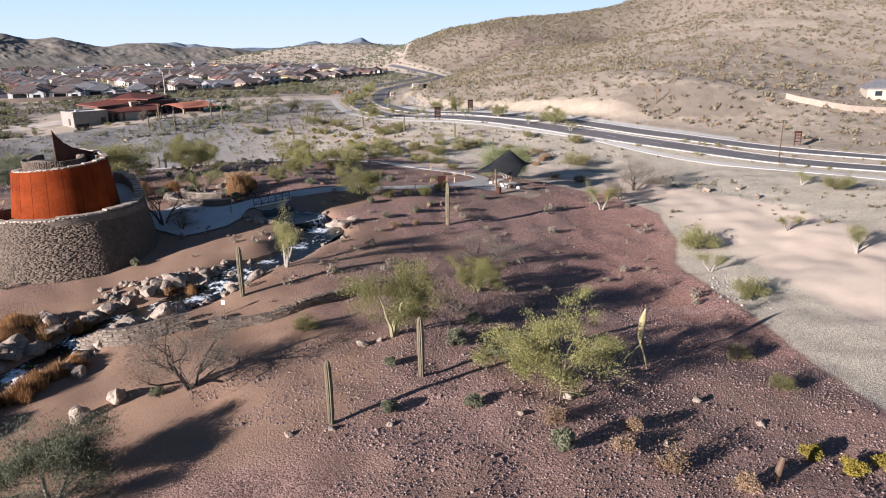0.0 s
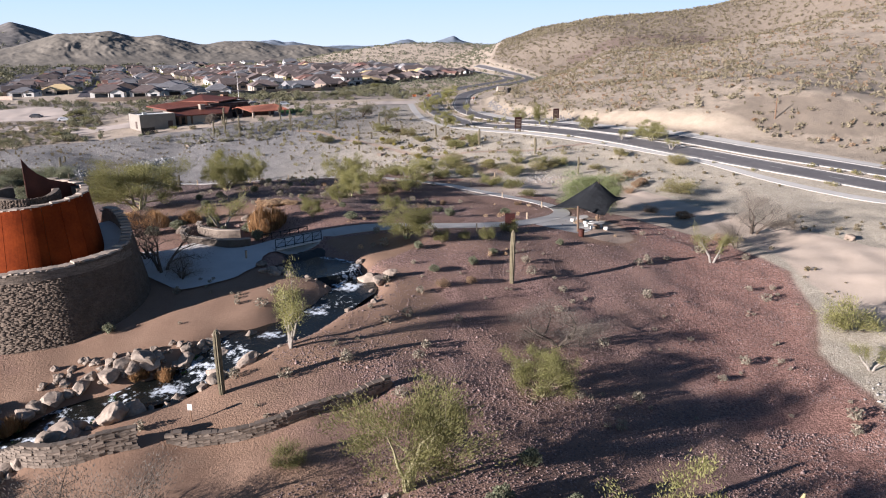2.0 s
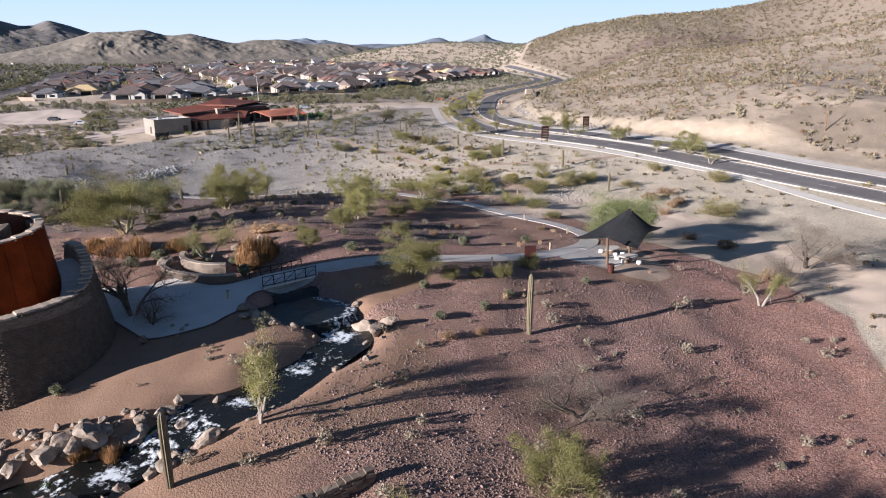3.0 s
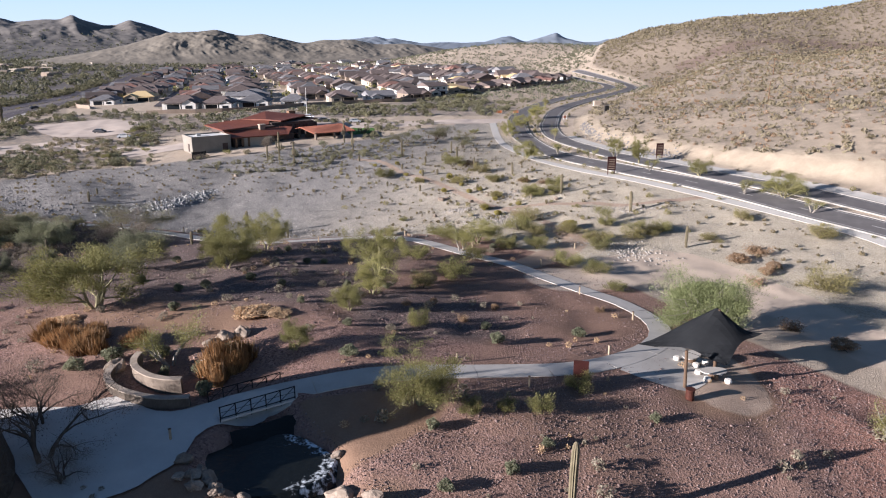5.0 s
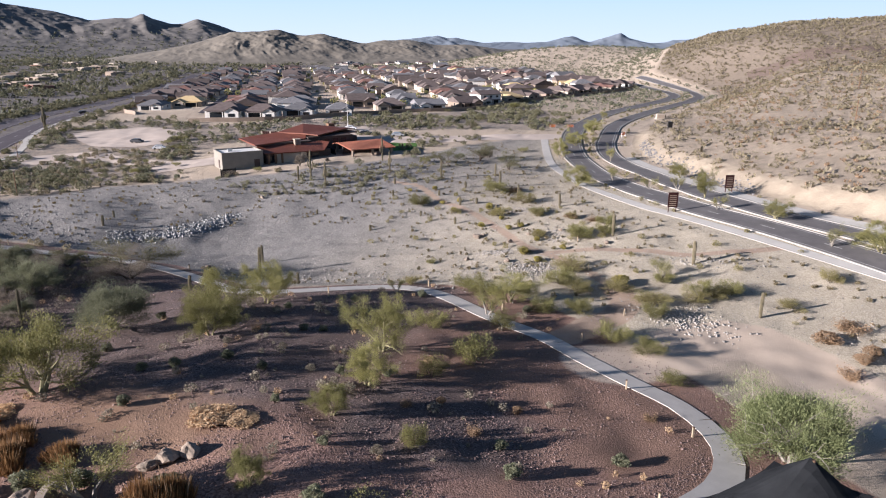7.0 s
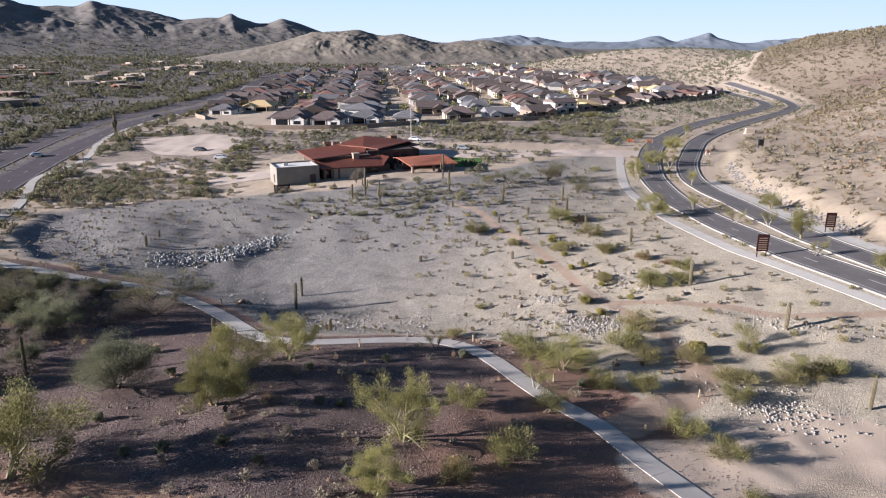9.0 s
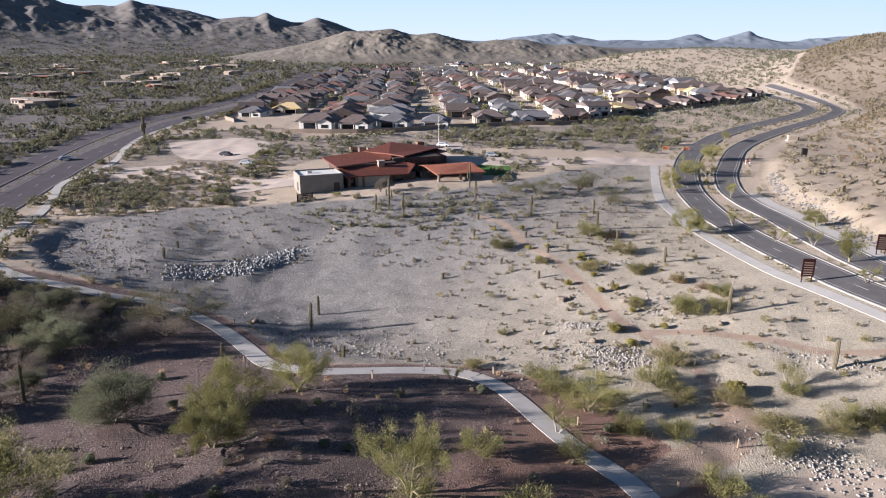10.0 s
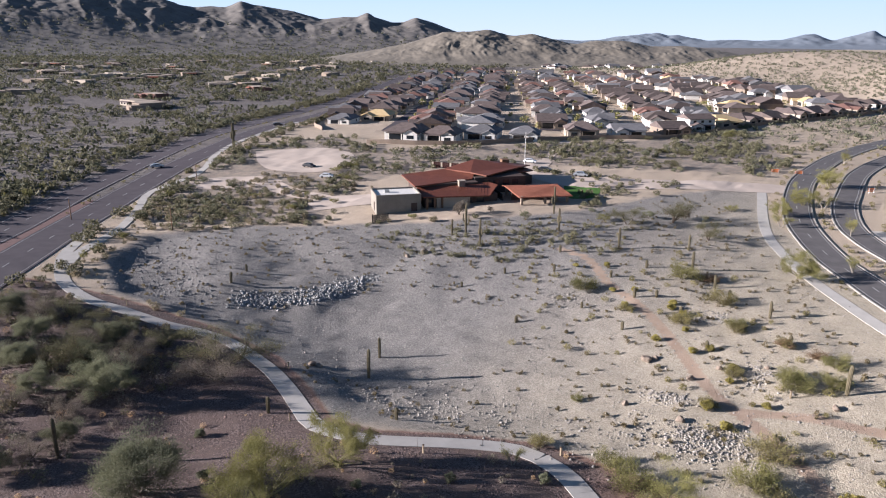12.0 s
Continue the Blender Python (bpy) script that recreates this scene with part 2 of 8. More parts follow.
LEAF_LIME = foliage("creosote_leaf", (0.165, 0.148, 0.06), (0.29, 0.25, 0.11))
LEAF_BRUSH = foliage("brush_leaf", (0.13, 0.108, 0.058), (0.25, 0.20, 0.115))
LEAF_SAGE = foliage("sage_leaf", (0.138, 0.132, 0.076), (0.245, 0.228, 0.138))
LEAF_SAGE_DARK = foliage("dark_sage_leaf", (0.09, 0.094, 0.06), (0.168, 0.166, 0.108))
LEAF_TUFT = foliage("grey_tuft_leaf", (0.17, 0.145, 0.105), (0.28, 0.245, 0.185))
REED = foliage("dead_reed", (0.19, 0.10, 0.042), (0.37, 0.215, 0.095))
STRAW = foliage("straw", (0.48, 0.33, 0.19), (0.66, 0.48, 0.30))
WEED = foliage("water_weed", (0.03, 0.07, 0.015), (0.07, 0.14, 0.03))
LAWN = surface("lawn", (0.05, 0.12, 0.02), (0.09, 0.18, 0.035), 1.2, 0.9, grain=20)
STUCCO = surface("tan_stucco", (0.37, 0.315, 0.25), (0.45, 0.385, 0.31), 0.5, 0.9, vary=0.12)
STUCCO_WHITE = surface("white_stucco", (0.68, 0.65, 0.60), (0.76, 0.73, 0.68), 0.4, 0.9, vary=0.08)
STUCCO_DARK = surface("brown_stucco", (0.22, 0.17, 0.13), (0.29, 0.23, 0.18), 0.5, 0.9, vary=0.15)
ROOF_RED = surface("red_metal_roof", (0.13, 0.043, 0.026), (0.19, 0.066, 0.04), 0.5, 0.55, 0.1, grain=8)
ROOF_TILE = surface("terracotta_tile", (0.24, 0.085, 0.05), (0.33, 0.13, 0.08), 1.0, 0.8, grain=5, vary=0.1)
ROOF_BROWN = surface("brown_tile", (0.092, 0.07, 0.064), (0.155, 0.122, 0.11), 0.6, 0.85, grain=4, bump=0.5, depth=0.06, vary=0.3)
ROOF_GREY = surface("grey_tile", (0.115, 0.112, 0.118), (0.185, 0.178, 0.18), 0.6, 0.85, grain=4, bump=0.5, depth=0.06, vary=0.25)
ROOF_CLAY = surface("clay_tile", (0.16, 0.085, 0.068), (0.235, 0.132, 0.105), 0.6, 0.85, grain=4, bump=0.5, depth=0.06, vary=0.2)
PLYWOOD = surface("bare_sheathing", (0.55, 0.40, 0.20), (0.64, 0.49, 0.27), 0.6, 0.85)
FLAT_ROOF = surface("white_roof_membrane", (0.66, 0.64, 0.60), (0.76, 0.74, 0.70), 0.5, 0.8)
DARK_WALL = surface("dark_wall", (0.06, 0.042, 0.036), (0.10, 0.07, 0.058), 0.6, 0.8)
WOOD_BROWN = surface("brown_timber", (0.13, 0.075, 0.045), (0.21, 0.125, 0.075), 2.0, 0.8)
ORANGE = surface("orange_barrier", (0.68, 0.17, 0.04), (0.76, 0.22, 0.06), 1.0, 0.6)
STEEL_GREY = surface("galvanised_steel", (0.36, 0.36, 0.35), (0.46, 0.46, 0.45), 2.0, 0.5, 0.6)
CAR_WHITE = surface("white_car_paint", (0.74, 0.74, 0.74), (0.79, 0.79, 0.79), 1.0, 0.25)
CAR_DARK = surface("dark_car_paint", (0.035, 0.035, 0.04), (0.055, 0.055, 0.06), 1.0, 0.25)
CAR_SILVER = surface("silver_car_paint", (0.40, 0.42, 0.44), (0.46, 0.48, 0.50), 1.0, 0.25, 0.4)
TYRE = surface("tyre_rubber", (0.02, 0.02, 0.02), (0.035, 0.034, 0.033), 3.0, 0.9)
MOUNTAIN = surface("mountain_rock", (0.118, 0.107, 0.099), (0.208, 0.189, 0.17), 0.025, 0.95, grain=0.17, bump=0.4, depth=2.5, lo=0.36, hi=0.64)
BRUSH_HILL = surface("brushy_hill", (0.14, 0.123, 0.10), (0.225, 0.196, 0.158), 0.03, 0.95, grain=0.2, bump=0.4, depth=2.0, lo=0.36, hi=0.64)
# Blue-grey because the haze of distance is put into the rock colour.
FAR_HAZED_ROCK = surface("hazed_mountain_rock", (0.13, 0.155, 0.19), (0.18, 0.20, 0.232), 0.003, 0.95, grain=0.03, bump=0.3, depth=10.0)
def creek_surface():
    """Dark rippling water that turns to white foam over the rapids."""
    m, nt, p = nodes_of("creek_water")
    pos = nt.nodes.new("ShaderNodeTexCoord").outputs["Object"]
    a = nt.nodes.new("ShaderNodeAttribute")
    a.attribute_name = "rapid"
    n = noise_of(nt, pos, 1.6, 5.0, 0.7)
    white = ramp(nt, maths(nt, "ADD", a.outputs["Fac"], maths(nt, "MULTIPLY", maths(nt, "SUBTRACT", n, 0.5), 2.4)), 0.62, 0.95)
    nt.links.new(mixed(nt, white, (0.008, 0.009, 0.008), (0.72, 0.76, 0.80)), p.inputs["Base Color"])
    nt.links.new(maths(nt, "ADD", maths(nt, "MULTIPLY", white, 0.5), 0.06), p.inputs["Roughness"])
    p.inputs["Specular IOR Level"].default_value = 0.25
    bumped(nt, p, n, 0.6, 0.12)
    return m


CREEK_WATER = creek_surface()
FOAM = surface("foaming_water", (0.62, 0.66, 0.70), (0.86, 0.88, 0.90), 2.2, 0.4, grain=9, bump=0.6, depth=0.08)


def glassy(name, colour, rough):
    m, nt, p = nodes_of(name)
    p.inputs["Base Color"].default_value = (*colour, 1)
    p.inputs["Roughness"].default_value = rough
    return m, nt, p


GLASS, _, _ = glassy("window_glass", (0.02, 0.024, 0.03), 0.08)

# ---- helpers for meshes ----


def link(name, mesh, material, parent=None):
    ob = new(name, mesh)
    if material:
        mesh.materials.append(material)
    ob.parent = parent
    return ob


def mesh_of(name, verts, faces, smooth=False):
    me = bpy.data.meshes.new(name)
    me.from_pydata([tuple(map(float, v)) for v in verts], [], [tuple(map(int, f)) for f in faces])
    if smooth:
        me.polygons.foreach_set("use_smooth", [True] * len(me.polygons))
    return me


def part(name, bm, material, parent, label=""):
    """One bmesh as one mesh object under a thing or under a part."""
    me = bpy.data.meshes.new(name)
    bm.to_mesh(me)
    bm.free()
    ob = link(name, me, material, parent)
    return tagged(ob, label) if label else ob


def box_bm(cx, cy, cz, sx, sy, sz, turn=0.0, bevel=0.0):
    """A box by its middle and full sizes."""
    bm = bmesh.new()
    bmesh.ops.create_cube(bm, size=1.0)
    bmesh.ops.scale(bm, vec=(sx, sy, sz), verts=bm.verts)
    if bevel:
        bmesh.ops.bevel(bm, geom=bm.edges[:], offset=bevel, segments=1, affect="EDGES")
    bmesh.ops.transform(bm, matrix=pose(cx, cy, cz, 0, 0, turn), verts=bm.verts)
    return bm


def tube_bm(points, radii, sides=8, bm=None, closed=True):
    """A tapered tube along points."""
    bm = bm or bmesh.new()
    rings = []
    for i, (p, r) in enumerate(zip(points, radii)):
        p = Vector(p)
        way = (Vector(points[min(i + 1, len(points) - 1)]) - Vector(points[max(i - 1, 0)])).normalized()
        side = way.cross(Vector((0.31, 0.95, 0.05))).normalized()
        up = way.cross(side)
        rings.append([bm.verts.new(p + r * (math.cos(a) * side + math.sin(a) * up)) for a in (2 * math.pi * k / sides for k in range(sides))])
    for a, b in zip(rings, rings[1:]):
        for k in range(sides):
            bm.faces.new((a[k], a[(k + 1) % sides], b[(k + 1) % sides], b[k]))
    if closed:
        bm.faces.new(rings[-1])
        bm.faces.new(rings[0][::-1])
    return bm


def st(a, b, v):
    v = np.clip((v - a) / (b - a), 0, 1)
    return v * v * (3 - 2 * v)


def value_noise(x, y, size, seed=0):
    """Smooth noise of 0 to 1 with cells of that size."""
    u, v = np.asarray(x, float) / size, np.asarray(y, float) / size
    i, j = np.floor(u).astype(np.int64), np.floor(v).astype(np.int64)
    f, g = u - i, v - j
    f, g = f * f * (3 - 2 * f), g * g * (3 - 2 * g)

    def corner(a, b):
        n = (a * 374761393 + b * 668265263 + seed * 974634721) & 0x7FFFFFFF
        n = ((n ^ (n >> 13)) * 1274126177) & 0x7FFFFFFF
        n = n ^ (n >> 16)
        return (n & 0xFFFF) / 65535.0

    return (corner(i, j) * (1 - f) + corner(i + 1, j) * f) * (1 - g) + (corner(i, j + 1) * (1 - f) + corner(i + 1, j + 1) * f) * g


def fractal(x, y, size, seed=0, octaves=4):
    total, amp, norm = 0.0, 1.0, 0.0
    for k in range(octaves):
        total, norm = total + amp * value_noise(x, y, size / 2**k, seed + k), norm + amp
        amp *= 0.5
    return total / norm


def smooth_line(points, step=2.0):
    """Points at even steps along a smooth curve through the given ones."""
    p = [np.array(q, float) for q in points]
    p = [2 * p[0] - p[1], *p, 2 * p[-1] - p[-2]]
    out = []
    for a, b, c, d in zip(p, p[1:], p[2:], p[3:]):
        n = max(1, int(np.linalg.norm(c - b) / step))
        for t in np.arange(n) / n:
            out.append(0.5 * (2 * b + (c - a) * t + (2 * a - 5 * b + 4 * c - d) * t**2 + (3 * b - a - 3 * c + d) * t**3))
    return np.array([*out, p[-2]])


def away(x, y, line):
    """Distance from a polyline."""
    d = np.full(np.shape(x), 1e9)
    for a, b in zip(line[:-1], line[1:]):
        w = b - a
        t = np.clip(((x - a[0]) * w[0] + (y - a[1]) * w[1]) / (w @ w), 0, 1)
        d = np.minimum(d, np.hypot(x - a[0] - t * w[0], y - a[1] - t * w[1]))
    return d


def inside(x, y, ring):
    """How far inside a closed outline (negative outside)."""
    ring = np.array(ring, float)
    odd = np.zeros(np.shape(x), bool)
    for a, b in zip(ring, np.roll(ring, -1, 0)):
        cross = (a[1] > y) != (b[1] > y)
        with np.errstate(divide="ignore", invalid="ignore"):
            odd ^= cross & (x < (b[0] - a[0]) * (y - a[1]) / (b[1] - a[1]) + a[0])
    return np.where(odd, 1, -1) * away(x, y, np.vstack([ring, ring[:1]]))


# ---- lines of the plan ----
PARK_PATH = smooth_line([(-172, 187), (-160, 176), (-150.5, 170), (-138, 164.6), (-126, 163), (-116, 164.6), (-107, 166), (-100, 168.5), (-92.5, 169), (-81.5, 166.5), (-73, 163), (-66, 159.4), (-61, 157.2), (-55, 158), (-51, 160.3), (-45, 165), (-39.4, 168), (-33.8, 167), (-29.5, 164.2), (-23.3, 159), (-18.6, 155.8), (-13.3, 153.3), (-8, 149.2), (-2.2, 145.4), (3, 142), (6.4, 137.2), (7.5, 132.4), (6.6, 127.4), (3.4, 121.9), (-1.0, 117.8), (-7.5, 114.6), (-13, 112), (-18, 109), (-22, 106), (-26, 103), (-30, 99.5)])
NEAR_LANE = smooth_line([(98, 128), (88, 136), (78, 146), (62, 168), (44, 183.5), (35, 190), (27, 196.5), (17.5, 204.3), (6.7, 214), (0.2, 222.5), (-8, 236.5), (-16, 252), (-22, 262.5), (-28, 275), (-33.5, 288.5), (-37.5, 304), (-40.5, 321), (-42.5, 338), (-43, 358), (-42, 391), (-37.5, 425), (-29.5, 461), (-20, 505), (-17, 545), (-28, 590), (-60, 650)], 3.0)
FAR_LANE = smooth_line([(110, 138), (97, 148), (84, 160), (66, 178), (52, 188), (44.5, 194), (37, 200), (28, 206), (18.4, 213.5), (10.8, 222.5), (5, 232), (-1.5, 248), (-9, 266), (-17.5, 279.5), (-23.5, 292), (-27.3, 309), (-28.7, 325), (-30, 342), (-30.5, 362), (-28, 390), (-21, 432), (-13, 470), (-5, 510), (-3, 550), (-14, 596), (-50, 660)], 3.0)
ROAD_WALK = smooth_line([(90, 118), (72, 139), (53, 164), (41, 179.5), (34, 185.5), (26, 191), (17, 197.4), (6.6, 206), (-4.8, 217.5), (-11, 226.5), (-16.4, 235.5), (-23.9, 248), (-30, 259), (-37, 273), (-42, 288.5), (-47, 308), (-51, 324)], 3.0)
WEST_NEAR = smooth_line([(-110, 115), (-135, 140), (-158, 163), (-180, 185), (-196, 203), (-211, 222), (-229, 250), (-246, 281), (-264, 311), (-290, 363), (-330, 440), (-400, 560), (-520, 760)], 4.0)
WEST_FAR = smooth_line([(-128, 108), (-156, 138), (-184, 170), (-204, 191), (-220, 209), (-238, 235), (-254, 260), (-274, 293), (-302, 346), (-345, 424), (-416, 545), (-540, 745)], 4.0)
WEST_WALK = smooth_line([(-150, 171), (-157, 177), (-164, 186), (-171, 194), (-179, 201.5), (-187, 208.5), (-195, 214.5), (-202.5, 221.5), (-207, 231), (-210, 242), (-218, 253), (-229, 264), (-243, 283), (-256, 308), (-280, 352)], 3.0)
WASH = smooth_line([(66, 40), (58, 60), (52.5, 78), (51, 92), (48, 107), (44, 121), (38, 131), (30, 140), (25, 149), (18, 158), (11, 164), (5, 161), (0, 154), (-5, 149)])
TRAIL = smooth_line([(-11, 154.5), (-8.4, 161), (-5.7, 166.5), (-5.8, 172), (-9, 178), (-12.1, 181.7), (-16, 185.5), (-20.4, 189.1), (-24.8, 193), (-32.2, 202.7), (-38.8, 211.5), (-46.3, 219), (-54.7, 226), (-62.3, 234), (-71, 238)])
SIDE_TRAIL = smooth_line([(17, 197), (10, 193.8), (3, 191.8), (-5, 192.4), (-14, 192), (-20, 190.5)])
CREEK = smooth_line([(-46, 46), (-40.5, 52.5), (-37, 58), (-35.5, 63), (-33.5, 67), (-30, 69.5), (-27, 71.5), (-24.5, 75), (-22.3, 79), (-19, 83), (-17, 88), (-15.8, 92.5), (-19.5, 97), (-24, 101)], 1.0)
MOUND = [(36, 20), (35, 48), (34.5, 60), (34, 72), (33.5, 82), (32, 92), (35, 101), (36, 114), (31, 123.5), (26, 127), (19.5, 132), (14, 137), (10, 143), (3, 151), (-4, 156), (-10, 161), (-16, 166), (-24, 171), (-38, 171.5), (-47, 167), (-55, 161), (-61, 160), (-70, 165), (-84, 171), (-100, 172), (-126, 167), (-150, 160), (-150, 60), (-90, 10), (-40, -20), (10, -20)]
BASIN = [(-36, 168), (-24, 170), (-10, 161), (0, 155), (14, 160), (30, 145), (34, 126), (35, 112), (34, 100), (31, 90), (34, 76), (34, 50), (36, 10), (112, 10), (110, 60), (96, 120), (70, 152), (40, 186), (16, 210), (-6, 240), (-24, 262), (-42, 290), (-50, 320), (-66, 300), (-84, 262), (-104, 240), (-124, 228), (-146, 214), (-160, 196), (-148, 178), (-128, 168), (-100, 172), (-84, 170), (-62, 160), (-50, 164)]
POND = [(-25.3, 98.6), (-27.0, 96.7), (-26.4, 94.6), (-23.6, 92.6), (-20.9, 92.4), (-17.8, 94.1), (-16.4, 96.4), (-16.7, 98.3), (-19.1, 99.8), (-21.8, 100.6)]

SWELLS = [(-35, 118, 30, 3.1), (-10, 100, 18, 0.76), (-17, 75, 16, 0.39), (-3, 48, 20, 2.26), (9, 117, 14, 1.26), (20, 85, 18, -2.91), (30, 60, 20, -1.02), (-28, 50, 14, -2.44), (-100, 195, 24, -3.53), (-72, 195, 24, -4.11), (-130, 180, 26, -0.79), (-60, 225, 26, 0.95)]
SWELLS += [(-75, 140, 16, -1.75), (-5, 130, 15, -0.91), (20, 160, 25, -2.19), (50, 150, 20, -1.4), (45, 215, 28, 3.86), (0, 205, 22, 1.78), (-35, 180, 20, -2.13), (-110, 235, 20, 0.52), (-25, 265, 32, -1.31), (-190, 210, 45, -3.61), (35, 110, 16, -2.26), (-45, 75, 18, 0.33), (12, 240, 18, 1.6), (-25, 116.5, 7, 0.9), (-15, 127, 7, -0.7)]

SHOULDERS = [(75, 250, 45, 9.7), (110, 330, 60, 2.8), (60, 420, 60, -0.7), (170, 250, 70, -0.6), (170, 420, 80, 29.4), (60, 560, 80, 34.2), (150, 560, 90, -45.3), (30, 690, 60, 10.2), (110, 700, 75, 11.4), (260, 340, 100, 0.1), (260, 520, 110, -7.4), (230, 700, 110, 34.3), (380, 420, 140, 34.7), (380, 640, 150, 86.6), (40, 830, 80, 40.7), (150, 860, 100, -10.2), (-40, 800, 70, -3.3)]


def lie(x, y):
    """The smooth height of the land."""
    x, y = np.asarray(x, float), np.asarray(y, float)
    z = 2.5 + 3.5 * st(40, 140, y) + 3.0 * st(200, 330, y)
    for a, b, r, h in SWELLS:
        z = z + h * np.exp(-((x - a) ** 2 + (y - b) ** 2) / (2 * r * r))
    z = z - 5.5 * st(-190, -420, x) * (1 - st(700, 1400, np.hypot(x, y)))
    # the hill east of the road: hollows and shoulders that start at the cutting
    foot = st(5, 62 + 110 * st(470, 640, y), x - np.interp(y, FAR_LANE[:, 1], FAR_LANE[:, 0]) + 150 * st(540, 760, y)) * st(150, 215, y)
    z = z + np.maximum(foot * sum(h * np.exp(-((x - a) ** 2 + (y - b) ** 2) / (2 * r * r)) for a, b, r, h in SHOULDERS), -1.0)
    for a, b, rx, ry, h in ((-215, 1020, 90, 90, 16), (-70, 1050, 110, 120, 20)):
        z = z + h * np.exp(-0.5 * (((x - a) / rx) ** 2 + ((y - b) / ry) ** 2))
    return z


def hilly(x, y):
    """How far a place belongs to the hill east of the road."""
    return st(3, 22, np.asarray(x) - np.interp(y, FAR_LANE[:, 1], FAR_LANE[:, 0])) * (np.asarray(y) > 120)


def land(x, y):
    """The height of the ground sheet."""
    x, y = np.asarray(x, float), np.asarray(y, float)
    z = lie(x, y)
    hill = st(9, 40, z) * hilly(x, y)
    z = z + hill * (4.0 * (fractal(x, y, 60, 3) - 0.5) + 3.0 * (fractal(x, y, 16, 5) - 0.5))
    wild = np.minimum(st(3, 8, away(x, y, PARK_PATH)), np.minimum(st(9, 15, away(x, y, NEAR_LANE)), st(7, 12, away(x, y, FAR_LANE))))
    wild = np.minimum(wild, np.minimum(st(10, 18, away(x, y, WEST_NEAR)), st(10, 18, away(x, y, WEST_FAR))))
    z = z + wild * (0.85 * (fractal(x, y, 9, 8, 3) - 0.5) + 0.3 * (value_noise(x, y, 2.6, 9) - 0.5))
    z = z + wild * st(2, 8, inside(x, y, MOUND)) * st(98, 108, y) * 0.75 * (fractal(x, y, 8, 81, 2) - 0.5)
    # the cutting beside the far carriageway
    cut = away(x, y, FAR_LANE)
    bank = hilly(x, y) * st(196, 216, y) * (1 - st(325, 360, y))
    z = z + bank * (2.6 * st(9, 14.5, cut) * (1 - st(30, 70, cut)))
    # the creek bed
    z = z - 1.3 * (1 - st(1.2, 4.2, away(x, y, CREEK)))
    z = z - 1.1 * st(-0.4, 1.2, inside(x, y, POND))
    # the step behind the retaining wall on the slope
    over = (y - 65.2) * 0.865 - (x + 23) * 0.502
    z = z - 0.7 * st(0.3, 1.1, -over) * (1 - st(2, 9, -over)) * st(-24, -21, x) * (1 - st(-9, -6, x))
    # the bank that drops from the path into the basin
    near = away(x, y, PARK_PATH)
    z = z - 0.9 * st(2.2, 13, near) * (1 - st(16, 34, near)) * st(0, 3, inside(x, y, BASIN)) * st(-42, -58, x)
    # banked gravel shelves inside the basin
    for a, b, r, h in ((-118, 186, 7, 1.5), (-104, 197, 6, 1.2), (-131, 196, 8, 1.3), (-112, 214, 6, 0.9), (-92, 214, 7, 0.8), (-30, 186, 8, 0.7)):
        z = z + h * np.exp(-((x - a) ** 2 + (y - b) ** 2) / (2 * r * r))
    return z


def spaced(lo, hi, fine_lo, fine_hi, step, grow):
    """Coordinates, close together in the middle and ever wider outwards."""
    mid = list(np.arange(fine_lo, fine_hi, step))
    up, s = [fine_hi], step
    while up[-1] < hi:
        s *= grow
        up.append(up[-1] + s)
    down, s = [fine_lo], step
    while down[-1] > lo:
        s *= grow
        down.append(down[-1] - s)
    return np.array(down[:0:-1] + mid + up)


GX, GY = spaced(-4300, 3200, -108, 60, 0.92, 1.023), spaced(-900, 4600, 32, 208, 0.92, 1.022)
XX, YY = np.meshgrid(GX, GY)
ZZ = land(XX, YY)


def height(x, y):
    """The height of the sheet itself, between its corners."""
    x, y = np.asarray(x, float), np.asarray(y, float)
    i, j = np.clip(np.searchsorted(GX, x) - 1, 0, len(GX) - 2), np.clip(np.searchsorted(GY, y) - 1, 0, len(GY) - 2)
    f, g = (x - GX[i]) / (GX[i + 1] - GX[i]), (y - GY[j]) / (GY[j + 1] - GY[j])
    return (ZZ[j, i] * (1 - f) + ZZ[j, i + 1] * f) * (1 - g) + (ZZ[j + 1, i] * (1 - f) + ZZ[j + 1, i + 1] * f) * g


YARD = [(-235, 300), (-226, 236), (-196, 212), (-160, 202), (-130, 228), (-150, 262), (-138, 300), (-100, 318), (-52, 336), (-52, 380), (-92, 470), (-112, 392), (-134, 372), (-158, 330), (-186, 308), (-215, 322)]


SAND_SLOPE = [(7.5, 119), (9, 130), (14, 129), (16, 125.5), (16.8, 121.3), (16.9, 119.0), (15.1, 116.6), (12.9, 115.9), (10.9, 116.9)]
BRIDGE_BANK = [(-23.0, 103.7), (-16.4, 107.7), (-12.8, 108.8), (-9.5, 107.5), (-10.5, 103.5), (-13, 99.5), (-16.2, 96), (-17, 99), (-20, 101.3)]


